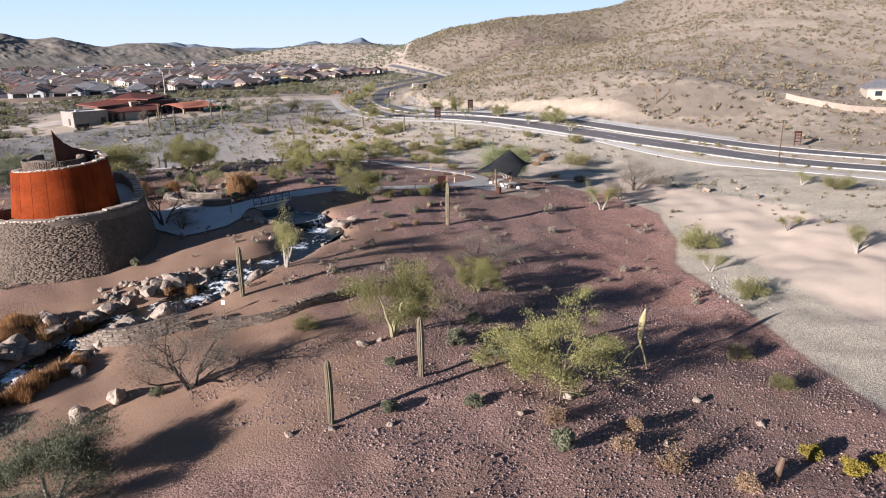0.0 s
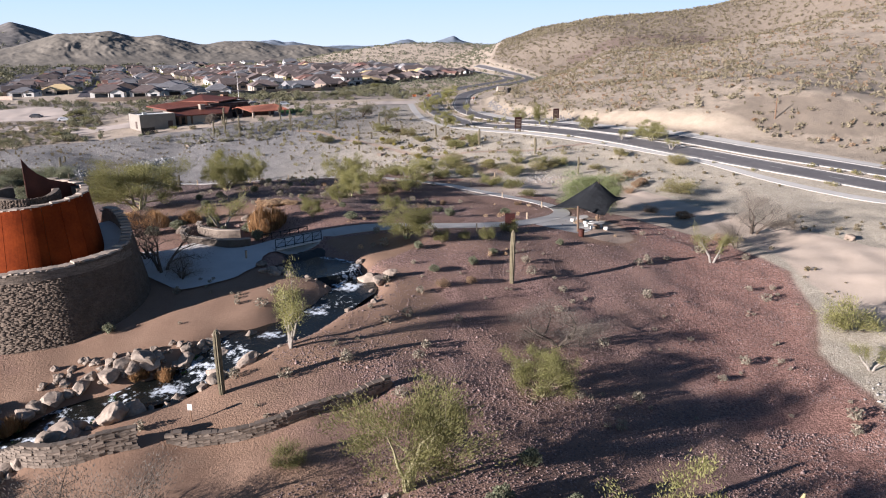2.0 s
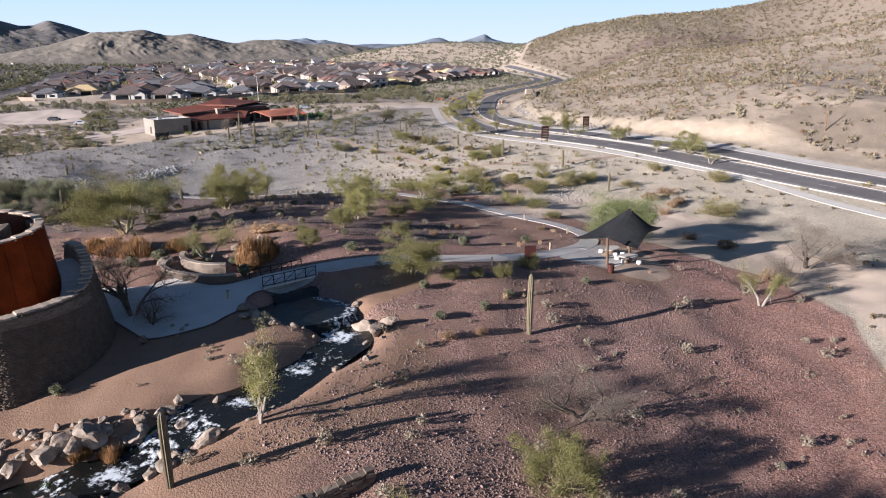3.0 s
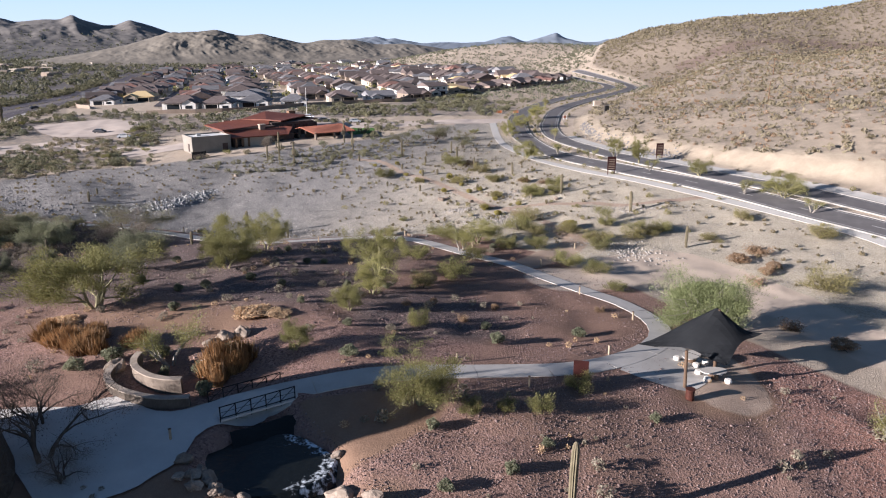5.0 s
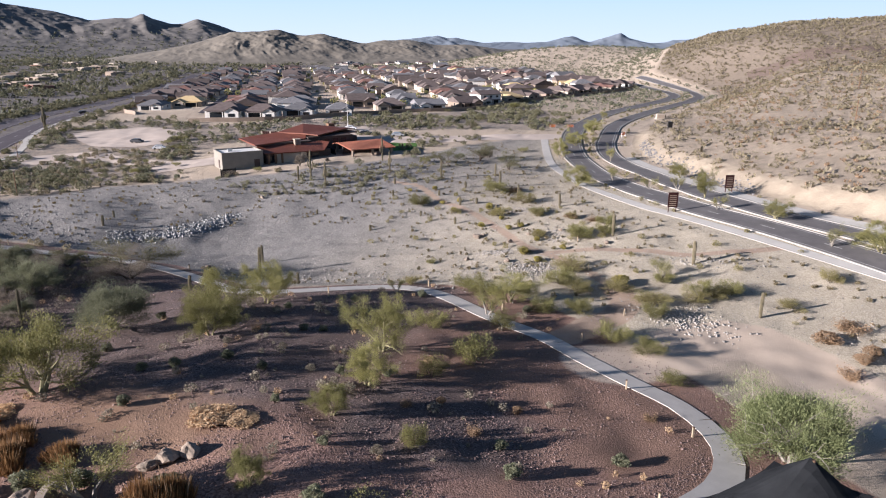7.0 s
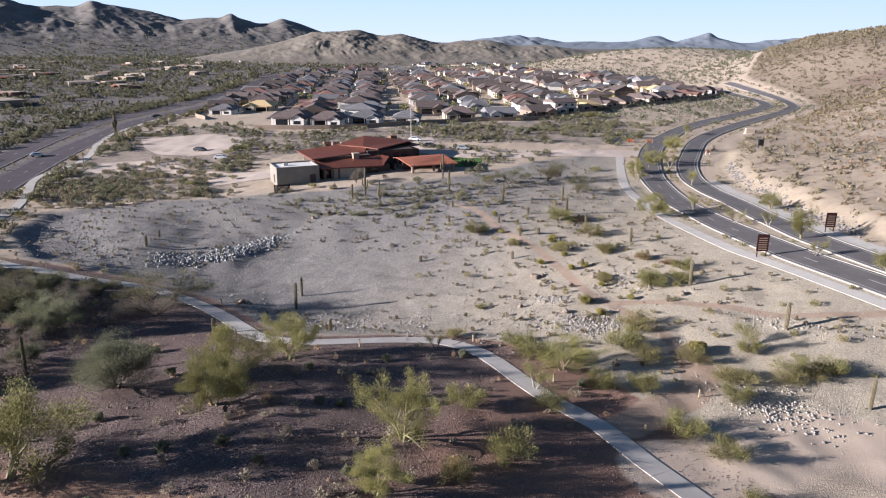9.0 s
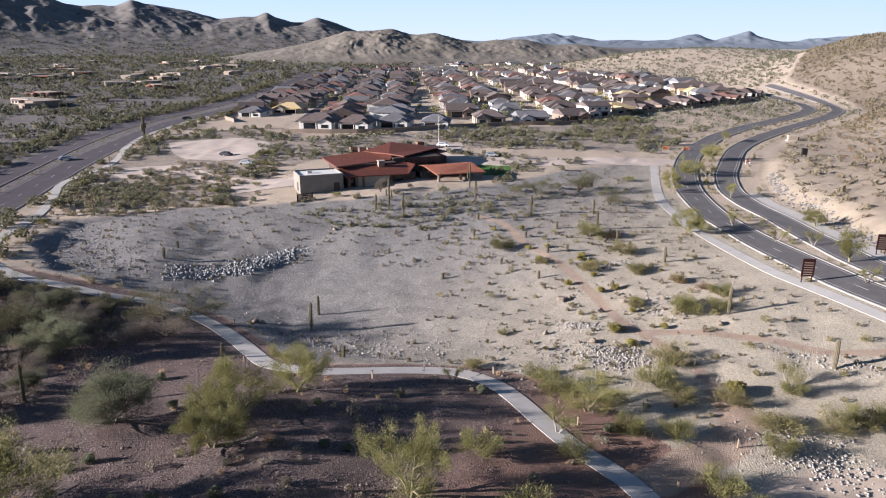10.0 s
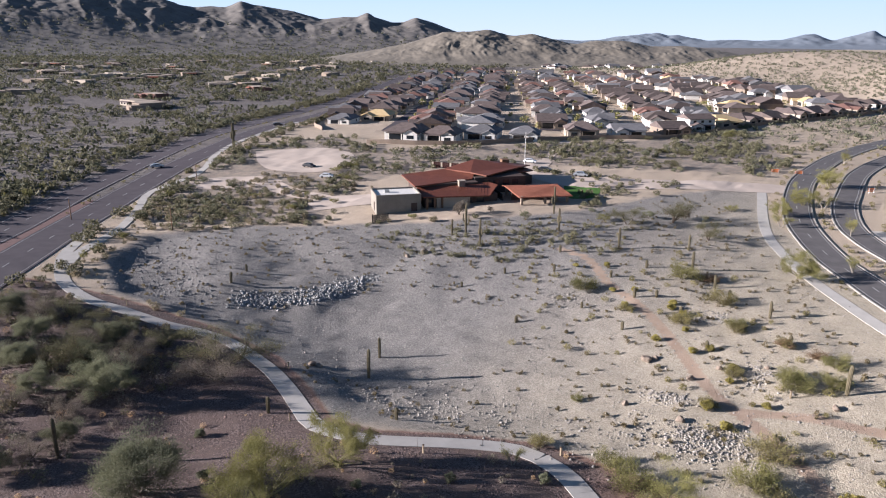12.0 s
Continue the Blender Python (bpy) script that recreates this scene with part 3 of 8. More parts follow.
def build_ground():
    ny, nx = XX.shape
    me = bpy.data.meshes.new("ground")
    idx = np.arange(nx * ny).reshape(ny, nx)
    quads = np.stack([idx[:-1, :-1], idx[:-1, 1:], idx[1:, 1:], idx[1:, :-1]], -1).reshape(-1, 4)
    me.vertices.add(nx * ny)
    me.vertices.foreach_set("co", np.stack([XX, YY, ZZ], -1).ravel().astype(np.float32))
    me.loops.add(quads.size)
    me.loops.foreach_set("vertex_index", quads.ravel().astype(np.int32))
    me.polygons.add(len(quads))
    me.polygons.foreach_set("loop_start", np.arange(0, quads.size, 4, dtype=np.int32))
    me.polygons.foreach_set("use_smooth", np.ones(len(quads), bool))
    me.update(calc_edges=True)
    mound, basin = inside(XX, YY, MOUND), inside(XX, YY, BASIN)
    bare = np.exp(-(((XX + 33) / 20) ** 2 + ((YY - 58) / 20) ** 2)) + np.exp(-(((XX + 26) / 15) ** 2 + ((YY - 84) / 11) ** 2)) + 0.75 * np.exp(-(((XX + 42) / 17) ** 2 + ((YY - 116) / 9) ** 2)) + 1.1 * np.exp(-(((XX - 12.5) / 6) ** 2 + ((YY - 121.5) / 8) ** 2))
    bare = bare + 0.9 * np.exp(-(((XX + 12) / 6) ** 2 + ((YY - 88) / 9) ** 2)) + 0.75 * np.exp(-(((XX + 14) / 12) ** 2 + ((YY - 52) / 12) ** 2))
    sandy = st(6.8 + 5.2 * st(132, 108, YY), 3.6 + 3.9 * st(132, 108, YY), away(XX, YY, WASH))
    sandy = np.maximum(sandy, st(12, 6, np.hypot(XX - 50, YY - 100)))
    hill = hilly(XX, YY)
    fall = np.hypot(np.gradient(lie(XX, YY), GX, axis=1), np.gradient(lie(XX, YY), GY, axis=0))
    cut = away(XX, YY, FAR_LANE)
    zones = {
        "red": st(-1.5, 1.5, mound), "rust": np.exp(-((away(XX, YY, smooth_line([(24, 124), (29, 112), (26, 100), (25, 90), (28, 78), (31, 66)], 3.0)) / 9.0) ** 2)) * st(-1, 1.5, mound), "soil": np.clip(bare + 0.9 * st(-0.6, 1.2, inside(XX, YY, BRIDGE_BANK)), 0, 1) * st(-1, 1.5, mound), "grey": st(-6, 6, basin), "sand": sandy, "trail": np.maximum(np.maximum(st(1.5, 0.3, away(XX, YY, TRAIL)), st(3.0, 1.4, away(XX, YY, TRAIL[TRAIL[:, 1] < 177]))), np.maximum(st(1.5, 0.3, away(XX, YY, SIDE_TRAIL)), 1.15 * st(-1.0, 1.0, inside(XX, YY, SAND_SLOPE)))), "tawny": st(-75, -20, XX), "shaded_umber": np.maximum(st(-12, -40, XX) * st(110, 128, YY) * 0.9, 1.2 * np.exp(-(((XX + 18) / 10) ** 2 + ((YY - 127) / 9) ** 2))) * st(-1, 2, mound),
        "west": np.maximum(st(-6, 10, np.interp(YY, WEST_NEAR[:, 1], WEST_NEAR[:, 0]) - XX) * (YY > 60), 0.52 * st(-4, 5, inside(XX, YY, YARD))), "hill": hill, "pale": st(1, 4, XX - np.interp(YY, FAR_LANE[:, 1], FAR_LANE[:, 0])) * st(196, 216, YY) * (1 - st(325, 360, YY)) * st(8, 9.5, cut) * (1 - st(15, 19, cut)),
        "crag": np.maximum(st(0.24, 0.48, fall), 0.8 * st(430, 560, YY)) * hill,
        "scar": st(11, 5, away(XX, YY, smooth_line([(33, 600), (60, 608), (84, 613), (110, 611), (137, 604), (162, 592)], 6.0))) * hill,
    }
    zones["plain"] = np.clip(np.maximum(zones["soil"], zones["sand"]), 0, 1)
    for name, values in zones.items():
        me.attributes.new(name, "FLOAT", "POINT").data.foreach_set("value", values.ravel().astype(np.float32))
    return tagged(link("ground", me, GROUND), "reddish gravel and tan desert ground with a grey basin", "ground", kind="structure")


build_ground()


def strip(name, line, offsets, lift, material, parent=None, thick=0.0, level=False):
    """A band along a line, between offsets to its left, lying on the land."""
    d = np.gradient(line, axis=0)
    d /= np.linalg.norm(d, axis=1)[:, None]
    side = np.stack([-d[:, 1], d[:, 0]], 1)
    cols = [line + side * o for o in offsets]
    mid = line + side * (offsets[0] + offsets[-1]) / 2
    z = [(height(*(mid if level else c).T)) + lift for c in cols]
    n, k = len(line), len(offsets)
    verts = [(cols[j][i][0], cols[j][i][1], z[j][i]) for i in range(n) for j in range(k)]
    faces = [(i * k + j, (i + 1) * k + j, (i + 1) * k + j + 1, i * k + j + 1) for i in range(n - 1) for j in range(k - 1)]
    faces = [f[::-1] for f in faces]
    if thick:
        top = len(verts)
        verts += [(cols[j][i][0], cols[j][i][1], z[j][i] - thick) for i in range(n) for j in (0, k - 1)]
        for i in range(n - 1):
            faces += [(i * k, top + 2 * i, top + 2 * i + 2, (i + 1) * k)][:1]
            faces += [((i + 1) * k + k - 1, top + 2 * i + 3, top + 2 * i + 1, i * k + k - 1)]
        faces += [(0, k - 1, top + 1, top), ((n - 1) * k + k - 1, (n - 1) * k, top + 2 * n - 2, top + 2 * n - 1)]
    return link(name, mesh_of(name, verts, faces), material, parent)


def spread(a, b, n):
    return [a + (b - a) * i / n for i in range(n + 1)]


def carriageway(name, line, half, label, asphalt, kerbs=True):
    road = tagged(strip(name, line, spread(-half, half, 4), 0.12, asphalt, thick=0.4), label, "road", kind="structure")
    for s in (-1, 1):
        if kerbs:
            strip("kerb", line, sorted((s * half, s * (half + 0.3))), 0.22, KERB, road, thick=0.5)
        strip("edge_line", line, sorted((s * (half - 0.55), s * (half - 0.68))), 0.135, PAINT, road)
    return road


def dashes(line, parent, lift=0.135):
    d = np.concatenate([[0], np.cumsum(np.linalg.norm(np.diff(line, axis=0), axis=1))])
    verts, faces = [], []
    for s in np.arange(4, min(d[-1], 420) - 4, 12.2):
        for a, b in ((s, s + 3.0),):
            p = [np.array([np.interp(q, d, line[:, 0]), np.interp(q, d, line[:, 1])]) for q in (a, b)]
            w = (p[1] - p[0]) / np.linalg.norm(p[1] - p[0])
            n = np.array([-w[1], w[0]]) * 0.09
            base = len(verts)
            for q in (p[0] - n, p[1] - n, p[1] + n, p[0] + n):
                verts.append((*q, height(*q) + lift + 0.01))
            faces.append((base, base + 1, base + 2, base + 3))
    link("lane_dashes", mesh_of("lane_dashes", verts, faces), PAINT, parent)


east_near = carriageway("road_east_inbound", NEAR_LANE, 3.3, "dark asphalt two-lane carriageway with pale concrete kerbs", ASPHALT)
carriageway("road_east_outbound", FAR_LANE, 2.9, "dark asphalt two-lane carriageway curving below a cut bank", ASPHALT)
west_near = carriageway("road_west_inbound", WEST_NEAR, 5.6, "worn grey asphalt carriageway with white lane dashes", ASPHALT_OLD, False)
west_far = carriageway("road_west_outbound", WEST_FAR, 5.2, "worn grey asphalt carriageway behind a gravel median", ASPHALT_OLD, False)
dashes(WEST_NEAR, west_near)
dashes(WEST_FAR, west_far)
dashes(NEAR_LANE, east_near)
tagged(strip("pavement_east", ROAD_WALK, spread(-1.2, 1.2, 3), 0.06, PAVING, thick=0.35), "pale concrete pavement along the curving road", "pavement", kind="structure")
tagged(strip("pavement_verge", FAR_LANE[16:62], spread(-6.9, -3.6, 3), 0.07, PAVING, thick=0.3), "pale concrete verge along the outer carriageway", "pavement", kind="structure")
tagged(strip("pavement_west", WEST_WALK, spread(-1.2, 1.2, 2), 0.12, CONCRETE, thick=0.35), "pale concrete pavement beside the worn road", "pavement", kind="structure")


def build_path():
    """The park path, cast in slabs with open joints between them."""
    path = tagged(strip("park_path_bed", PARK_PATH, (-1.25, 0, 1.25), 0.015, MEDIAN), "winding pale concrete footpath cast in slabs", "footpath", kind="structure")
    for k in range(0, len(PARK_PATH) - 3, 3):
        seg = PARK_PATH[k:k + 4].copy()
        for end, other in ((0, 1), (-1, -2)):
            w = seg[other] - seg[end]
            seg[end] = seg[end] + 0.02 * w / np.linalg.norm(w)
        strip("slab", seg, spread(-1.3, 1.3, 2), 0.07, CONCRETE, path, thick=0.25)


build_path()


def range_mesh(name, label, material, eye, bearings, radii, crest, foot, seed, rough, smooth=0.12):
    """A mountain range round an eye point: crest heights by bearing, spurs and gullies by noise."""
    b, r = np.radians(np.linspace(*bearings)), np.linspace(*radii)
    B, R = np.meshgrid(b, r)
    x, y = eye[0] + R * np.sin(B), eye[1] + R * np.cos(B)
    step = (bearings[1] - bearings[0]) / (bearings[2] - 1)
    line = np.interp(np.degrees(b), [c[0] for c in crest], [c[1] for c in crest])

    def eased(width):
        k = np.exp(-0.5 * (np.arange(-int(3 * width / step), int(3 * width / step) + 1) * step / width) ** 2)
        return np.convolve(np.pad(line, len(k) // 2, mode="edge"), k / k.sum(), "valid")[None, :]

    u = (R - radii[0]) / (radii[1] - radii[0])
    sharp = st(0.30, 0.62, u + 0.22 * (fractal(x, y, 0.2 * (radii[1] - radii[0]), seed + 9, 2) - 0.5))
    top = eased(2.6) * (1 - sharp) + eased(smooth) * sharp
    form = np.where(u < 0.62, 0.2 * np.clip(u / 0.62, 0, 1) ** 1.5 + 0.8 * st(0.0, 0.62, u) ** 2.0, 1 - st(0.62, 1.0, u))
    size = 0.13 * (radii[1] - radii[0])
    warp = size * (fractal(x, y, size * 1.5, seed + 3, 3) - 0.5)
    ridge = lambda f, k: 1 - np.minimum(1, k * np.abs(2 * f - 1))  # noqa: E731
    spur = ridge(fractal(B * radii[1] * 0.8 + warp, R / 2.4 + warp, size * 1.1, seed, 3), 1.9)
    rib = ridge(fractal(B * radii[1] * 0.9 - warp, R / 1.8 + warp, size / 2.2, seed + 5, 4), 1.7)
    crag = ridge(fractal(x, y, size / 6, seed + 17, 5), 1.6)
    body = np.minimum(np.maximum(form - 0.14, 0) * 1.8, 1.0) * np.where(u < 0.62, 1 - 0.62 * st(0.40, 0.62, u), 0.38)
    z = foot + (top - foot) * (form + body * rough * (0.62 * (spur - 0.6) + 0.56 * (rib - 0.6) + 0.27 * (crag - 0.6)))
    z = np.where(u < 0.01, foot - 12, z)
    n, m = B.shape
    idx = np.arange(n * m).reshape(n, m)
    faces = np.stack([idx[:-1, :-1], idx[1:, :-1], idx[1:, 1:], idx[:-1, 1:]], -1).reshape(-1, 4)[:, ::-1]
    return tagged(link(name, mesh_of(name, np.stack([x, y, z], -1).reshape(-1, 3), faces, True), material), label, "mountain", kind="structure")


range_mesh("mountain_west", "rugged brown desert mountain range with shaded gullies", MOUNTAIN, (-4, 106), (-84, -20, 620), (1200, 2600, 250),
           [(-84, 190), (-76, 182), (-70, 172), (-66, 160), (-62, 160), (-57.4, 138), (-56.3, 124), (-55.3, 119), (-54.3, 123), (-53.1, 121), (-52.1, 138), (-51.3, 128), (-49.5, 119), (-48.2, 112), (-46.2, 91), (-44.9, 97), (-43.5, 98), (-42.7, 112), (-42.1, 100), (-40.8, 86), (-39.9, 86), (-39.0, 99), (-37.5, 84), (-35.8, 62), (-34, 48), (-31, 38), (-25, 14), (-20, 2)], 3, 21, 0.105)
range_mesh("hills_north", "low brown desert hills behind the houses", BRUSH_HILL, (-4, 106), (-50, -9, 520), (930, 1560, 170),
           [(-50, 4), (-46, 12), (-42, 26), (-39, 42), (-36.7, 58), (-35.0, 57), (-33.4, 64), (-31.8, 51), (-29.9, 55), (-28.2, 45), (-26.6, 38), (-25.2, 45), (-23.1, 45), (-21.1, 36), (-18.6, 38), (-16, 30), (-13, 16), (-9, 3)], 2, 27, 0.16, 0.3)
range_mesh("mountain_far", "distant mountain ridge on the horizon, coloured blue-grey for haze", FAR_HAZED_ROCK, (0, 91), (-40, 40, 520), (3500, 4700, 70),
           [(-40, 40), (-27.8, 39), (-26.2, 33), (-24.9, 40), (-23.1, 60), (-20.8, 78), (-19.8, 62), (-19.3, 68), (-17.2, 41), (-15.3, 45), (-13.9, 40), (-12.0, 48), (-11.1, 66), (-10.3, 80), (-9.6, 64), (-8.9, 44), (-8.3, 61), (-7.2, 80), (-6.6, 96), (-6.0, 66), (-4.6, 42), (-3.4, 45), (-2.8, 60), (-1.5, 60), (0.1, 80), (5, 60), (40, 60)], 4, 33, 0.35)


def horizon_sky():
    """The pale sky low over the horizon, all round and far behind everything."""
    m, nt, p = nodes_of("horizon_sky")
    z = nt.nodes.new("ShaderNodeSeparateXYZ")
    nt.links.new(nt.nodes.new("ShaderNodeTexCoord").outputs["Object"], z.inputs[0])
    e = node(nt, "ShaderNodeEmission", Strength=0.37)
    nt.links.new(mixed(nt, ramp(nt, z.outputs[2], 0.0, 420.0), (0.84, 0.90, 0.94), (0.60, 0.78, 0.95)), e.inputs[0])
    nt.links.new(e.outputs[0], nt.nodes["Material Output"].inputs[0])
    n = 96
    ring = [(4880 * math.cos(2 * math.pi * k / n), 60 + 4880 * math.sin(2 * math.pi * k / n)) for k in range(n)]
    verts = [(x, y, zz) for zz in (-60, 700) for x, y in ring]
    faces = [(k, (k + 1) % n, n + (k + 1) % n, n + k) for k in range(n)]
    tagged(link("backdrop", mesh_of("backdrop", verts, faces, True), m), "clear pale blue sky over the horizon", "sky", kind="structure")


horizon_sky()

# ---- plants ----
def joined(pieces):
    """Several (verts, faces) as one."""
    verts, faces, n = [], [], 0
    for v, f in pieces:
        verts.append(np.asarray(v, float))
        faces.append(np.asarray(f) + n)
        n += len(v)
    return np.vstack(verts), np.vstack(faces)


def blades(centres, size, rng, long=1.8, flat=0.0, lead=None):
    """A small leaf-like triangle at each centre, turned at random."""
    n = len(centres)
    a = rng.normal(size=(n, 3))
    a[:, 2] *= 1 - flat
    if lead is not None:
        a = 0.55 * a + lead
    a /= np.linalg.norm(a, axis=1)[:, None]
    b = np.cross(a, rng.normal(size=(n, 3)))
    b /= np.linalg.norm(b, axis=1)[:, None]
    s = (size * rng.uniform(0.6, 1.4, n))[:, None]
    v = np.stack([centres - a * s * long / 2 - b * s / 2, centres + a * s * long / 2, centres - a * s * long * 0.3 + b * s / 2], 1).reshape(-1, 3)
    return v, np.arange(3 * n).reshape(-1, 3)


def tri_object(name, verts, faces, material, parent=None, smooth=False):
    me = bpy.data.meshes.new(name)
    verts, faces = np.asarray(verts, np.float32), np.asarray(faces, np.int32)
    k = faces.shape[1]
    me.vertices.add(len(verts))
    me.vertices.foreach_set("co", verts.ravel())
    me.loops.add(faces.size)
    me.loops.foreach_set("vertex_index", faces.ravel())
    me.polygons.add(len(faces))
    me.polygons.foreach_set("loop_start", np.arange(0, faces.size, k, dtype=np.int32))
    if smooth:
        me.polygons.foreach_set("use_smooth", np.ones(len(faces), bool))
    me.update(calc_edges=True)
    return link(name, me, material, parent)


def limb(rng, start, way, length, radius, bends, droop):
    """Points and radii of one wandering limb."""
    pts, rad, p, w = [start], [radius], np.array(start, float), np.array(way, float)
    for k in range(bends):
        w = w + rng.normal(0, 0.22, 3) + np.array([0, 0, 0.10 - droop * k / bends])
        w /= np.linalg.norm(w)
        p = p + w * length / bends
        pts.append(p.copy())
        rad.append(radius * (1 - 0.8 * (k + 1) / bends))
    return pts, rad


def tree(name, seed, high, wide, trunks, bark, leaf, n_leaves, leaf_size, clump, label, category, lean=0.5, bare=0.0, dome=0.0):
    """A desert tree: trunks that fork low, wandering limbs, and clumps of fine leaves round the twigs, with gaps."""
    rng = np.random.default_rng(seed)
    root = new(name)
    bm = bmesh.new()
    tips = []
    for k in range(trunks):
        ang = 2 * math.pi * (k + rng.uniform(0, 0.7)) / trunks
        out = np.array([math.cos(ang), math.sin(ang), 0])
        pts, rad = limb(rng, (out * 0.12).tolist(), out * lean + np.array([0, 0, 1.0]), high * 0.5, 0.032 * high * (1 if trunks < 3 else 0.75), 4, 0)
        pts[0] = np.array(pts[0]) - np.array([0, 0, 0.3])
        tube_bm(pts, rad, 6, bm)
        for _ in range(5):
            i = rng.integers(1, len(pts))
            a2 = ang + rng.normal(0, 0.9)
            way = np.array([math.cos(a2), math.sin(a2), rng.uniform(0.15, 1.1)])
            p2, r2 = limb(rng, pts[i], way / np.linalg.norm(way), wide * rng.uniform(0.28, 0.5), rad[i] * 0.75, 5, 0.28)
            tube_bm(p2, r2, 5, bm)
            for _ in range(4):
                j = rng.integers(2, len(p2))
                way = rng.normal(size=3) + np.array([0, 0, 0.35])
                p3, r3 = limb(rng, p2[j], way / np.linalg.norm(way), wide * rng.uniform(0.10, 0.2), max(r2[j] * 0.7, 0.012), 3, 0.2)
                tube_bm(p3, r3, 4, bm)
                tips += p3[1:]
            tips += p2[2:]
    tips = np.array(tips)
    keep = tips[rng.random(len(tips)) > bare]
    weight = rng.uniform(0.1, 1.0, len(keep)) ** 3
    pick = rng.choice(len(keep), n_leaves, p=weight / weight.sum())
    c = keep[pick] + rng.normal(0, 1, (n_leaves, 3)) * np.array([clump, clump, clump * 0.7])
    c[:, 2] = np.maximum(c[:, 2], 0.25 * high * rng.uniform(0.6, 1.2, n_leaves))
    lo, hi = np.percentile(c[:, :2], 3, axis=0), np.percentile(c[:, :2], 97, axis=0)
    fit = np.array([wide / (hi[0] - lo[0]), wide / (hi[1] - lo[1]), high / np.percentile(c[:, 2], 98)])
    for v in bm.verts:
        v.co = Vector(v.co * Vector(fit))
    part("trunk", bm, bark, root)
    c = c * fit
    n = int(dome * n_leaves)
    if n:
        lobes = 26 if dome < 0.8 else 60
        d = rng.normal(size=(lobes, 3))
        d[:, 2] = np.abs(d[:, 2]) * 1.1 - 0.2
        d /= np.linalg.norm(d, axis=1)[:, None]
        heart = d * rng.uniform(0.62, 0.9, lobes)[:, None] * np.array([wide / 2, wide / 2, high * 0.6]) + np.array([0, 0, high * 0.38])
        share = rng.uniform(0.3, 1.0, lobes)
        k = rng.choice(lobes, n, p=share / share.sum())
        c[:n] = heart[k] + rng.normal(size=(n, 3)) * (share[k] * 0.085 * wide)[:, None] * np.array([1, 1, 0.8])
        c[:n, 2] = np.maximum(c[:n, 2], 0.12 * high)
    lead = c / np.array([wide * 0.5, wide * 0.5, high * 0.8])
    lead = lead * 0.9 + np.array([0, 0, 0.35])
    tri_object("crown", *blades(c, leaf_size * 0.5, rng, 4.2, 0.0, lead), leaf, root)
    return tagged(root, label, category)


def put(x, y, turn=0.0, scale=1.0, sink=0.0, tall=None):
    s = Matrix.Diagonal((scale, scale, scale if tall is None else tall, 1))
    return Matrix.Translation((x, y, float(height(x, y)) - sink)) @ Euler((0, 0, radians(turn))).to_matrix().to_4x4() @ s


def plant(kinds, places, group, unit_high, unit_wide):
    """Stand copies of the kinds at rows of x, y, height and width; the first of each kind is the built one."""
    used = set()
    for n, (x, y, h, w) in enumerate(places):
        k = kinds[n % len(kinds)]
        m = put(x, y, 67 * n, w / unit_wide, 0.05, h / unit_high)
        if k.name in used:
            copy_thing(k, m @ Matrix.Diagonal((*(1 / s for s in k.scale), 1)))
        else:
            used.add(k.name)
            k["group"] = group
            k.matrix_basis = m


verde = [tree("palo_verde_tree", 31 + k, 6.0, 7.0, 3, BARK_GREEN, LEAF_VERDE, 27000, 0.085, 0.27, "palo verde tree with pale branches and yellow-green feathery crown", "tree", dome=0.3) for k in range(4)]
plant(verde, [(9.9, 51.2, 5.6, 9.8), (-4.3, 60.2, 6.8, 8.2), (-28.6, 139.3, 5.8, 6.6), (-52.6, 142.3, 6.6, 7.4), (-52.0, 151.6, 6.3, 6.2), (-12.6, 106.4, 4.6, 7.0), (-20.9, 165.5, 3.9, 6.6), (30.7, 197.7, 5.0, 7.4), (-25.6, 246.8, 5.4, 7.0), (4.2, 229.0, 6.0, 4.0), (16.4, 211.6, 4.0, 4.2), (-38.5, 291, 4.5, 5), (-36.2, 305, 5.0, 6), (-34.5, 330, 5.5, 7), (-2, 262, 4, 4.5), (-26, 130.5, 4.6, 4.2)], "palo verde trees", 6.0, 7.0)
green = [tree("green_palo_verde_tree", 51 + k, 6.0, 7.0, 4, BARK_GREEN, LEAF_OLIVE, 30000, 0.095, 0.3, "broad olive-green palo verde with many low trunks", "tree", 0.8, dome=0.45) for k in range(2)]
plant(green, [(-54.8, 118.0, 7.0, 11.5), (4.2, 76.0, 3.8, 5.4), (-49.4, 136.5, 5.2, 6.2), (-25.9, 123.3, 2.9, 3.2), (-26.1, 110.8, 2.7, 2.8)], "olive palo verdes", 6.0, 7.0)
mesq = [tree("mesquite_tree", 71 + k, 6.0, 8.0, 2, BARK_DARK, LEAF_DARK, 12000, 0.10, 0.45, "spreading mesquite tree with dark trunk and thin crown", "tree", 0.7) for k in range(2)]
plant(mesq, [(-86.0, 163.0, 5.6, 10.5), (-100, 150, 5, 9), (-66, 262, 4.5, 7), (-58, 270, 5.0, 7.5), (-47, 262, 4.6, 6.5), (-117, 155, 3.4, 6), (-97.5, 160, 3.2, 5), (-120, 142, 4, 6)], "mesquite trees", 6.0, 8.0)
grey = [tree("ironwood_tree", 91 + k, 6.0, 8.0, 3, BARK_PALE, LEAF_GREY, 46000, 0.1, 0.4, "grey-green ironwood tree with a dense rounded crown", "tree", 0.7, dome=0.65) for k in range(2)]
dense = tree("rounded_ironwood", 99, 6.0, 8.0, 3, BARK_PALE, LEAF_IRON, 70000, 0.1, 0.4, "dense rounded ironwood tree beside the shade sail", "tree", 0.7, dome=0.88)
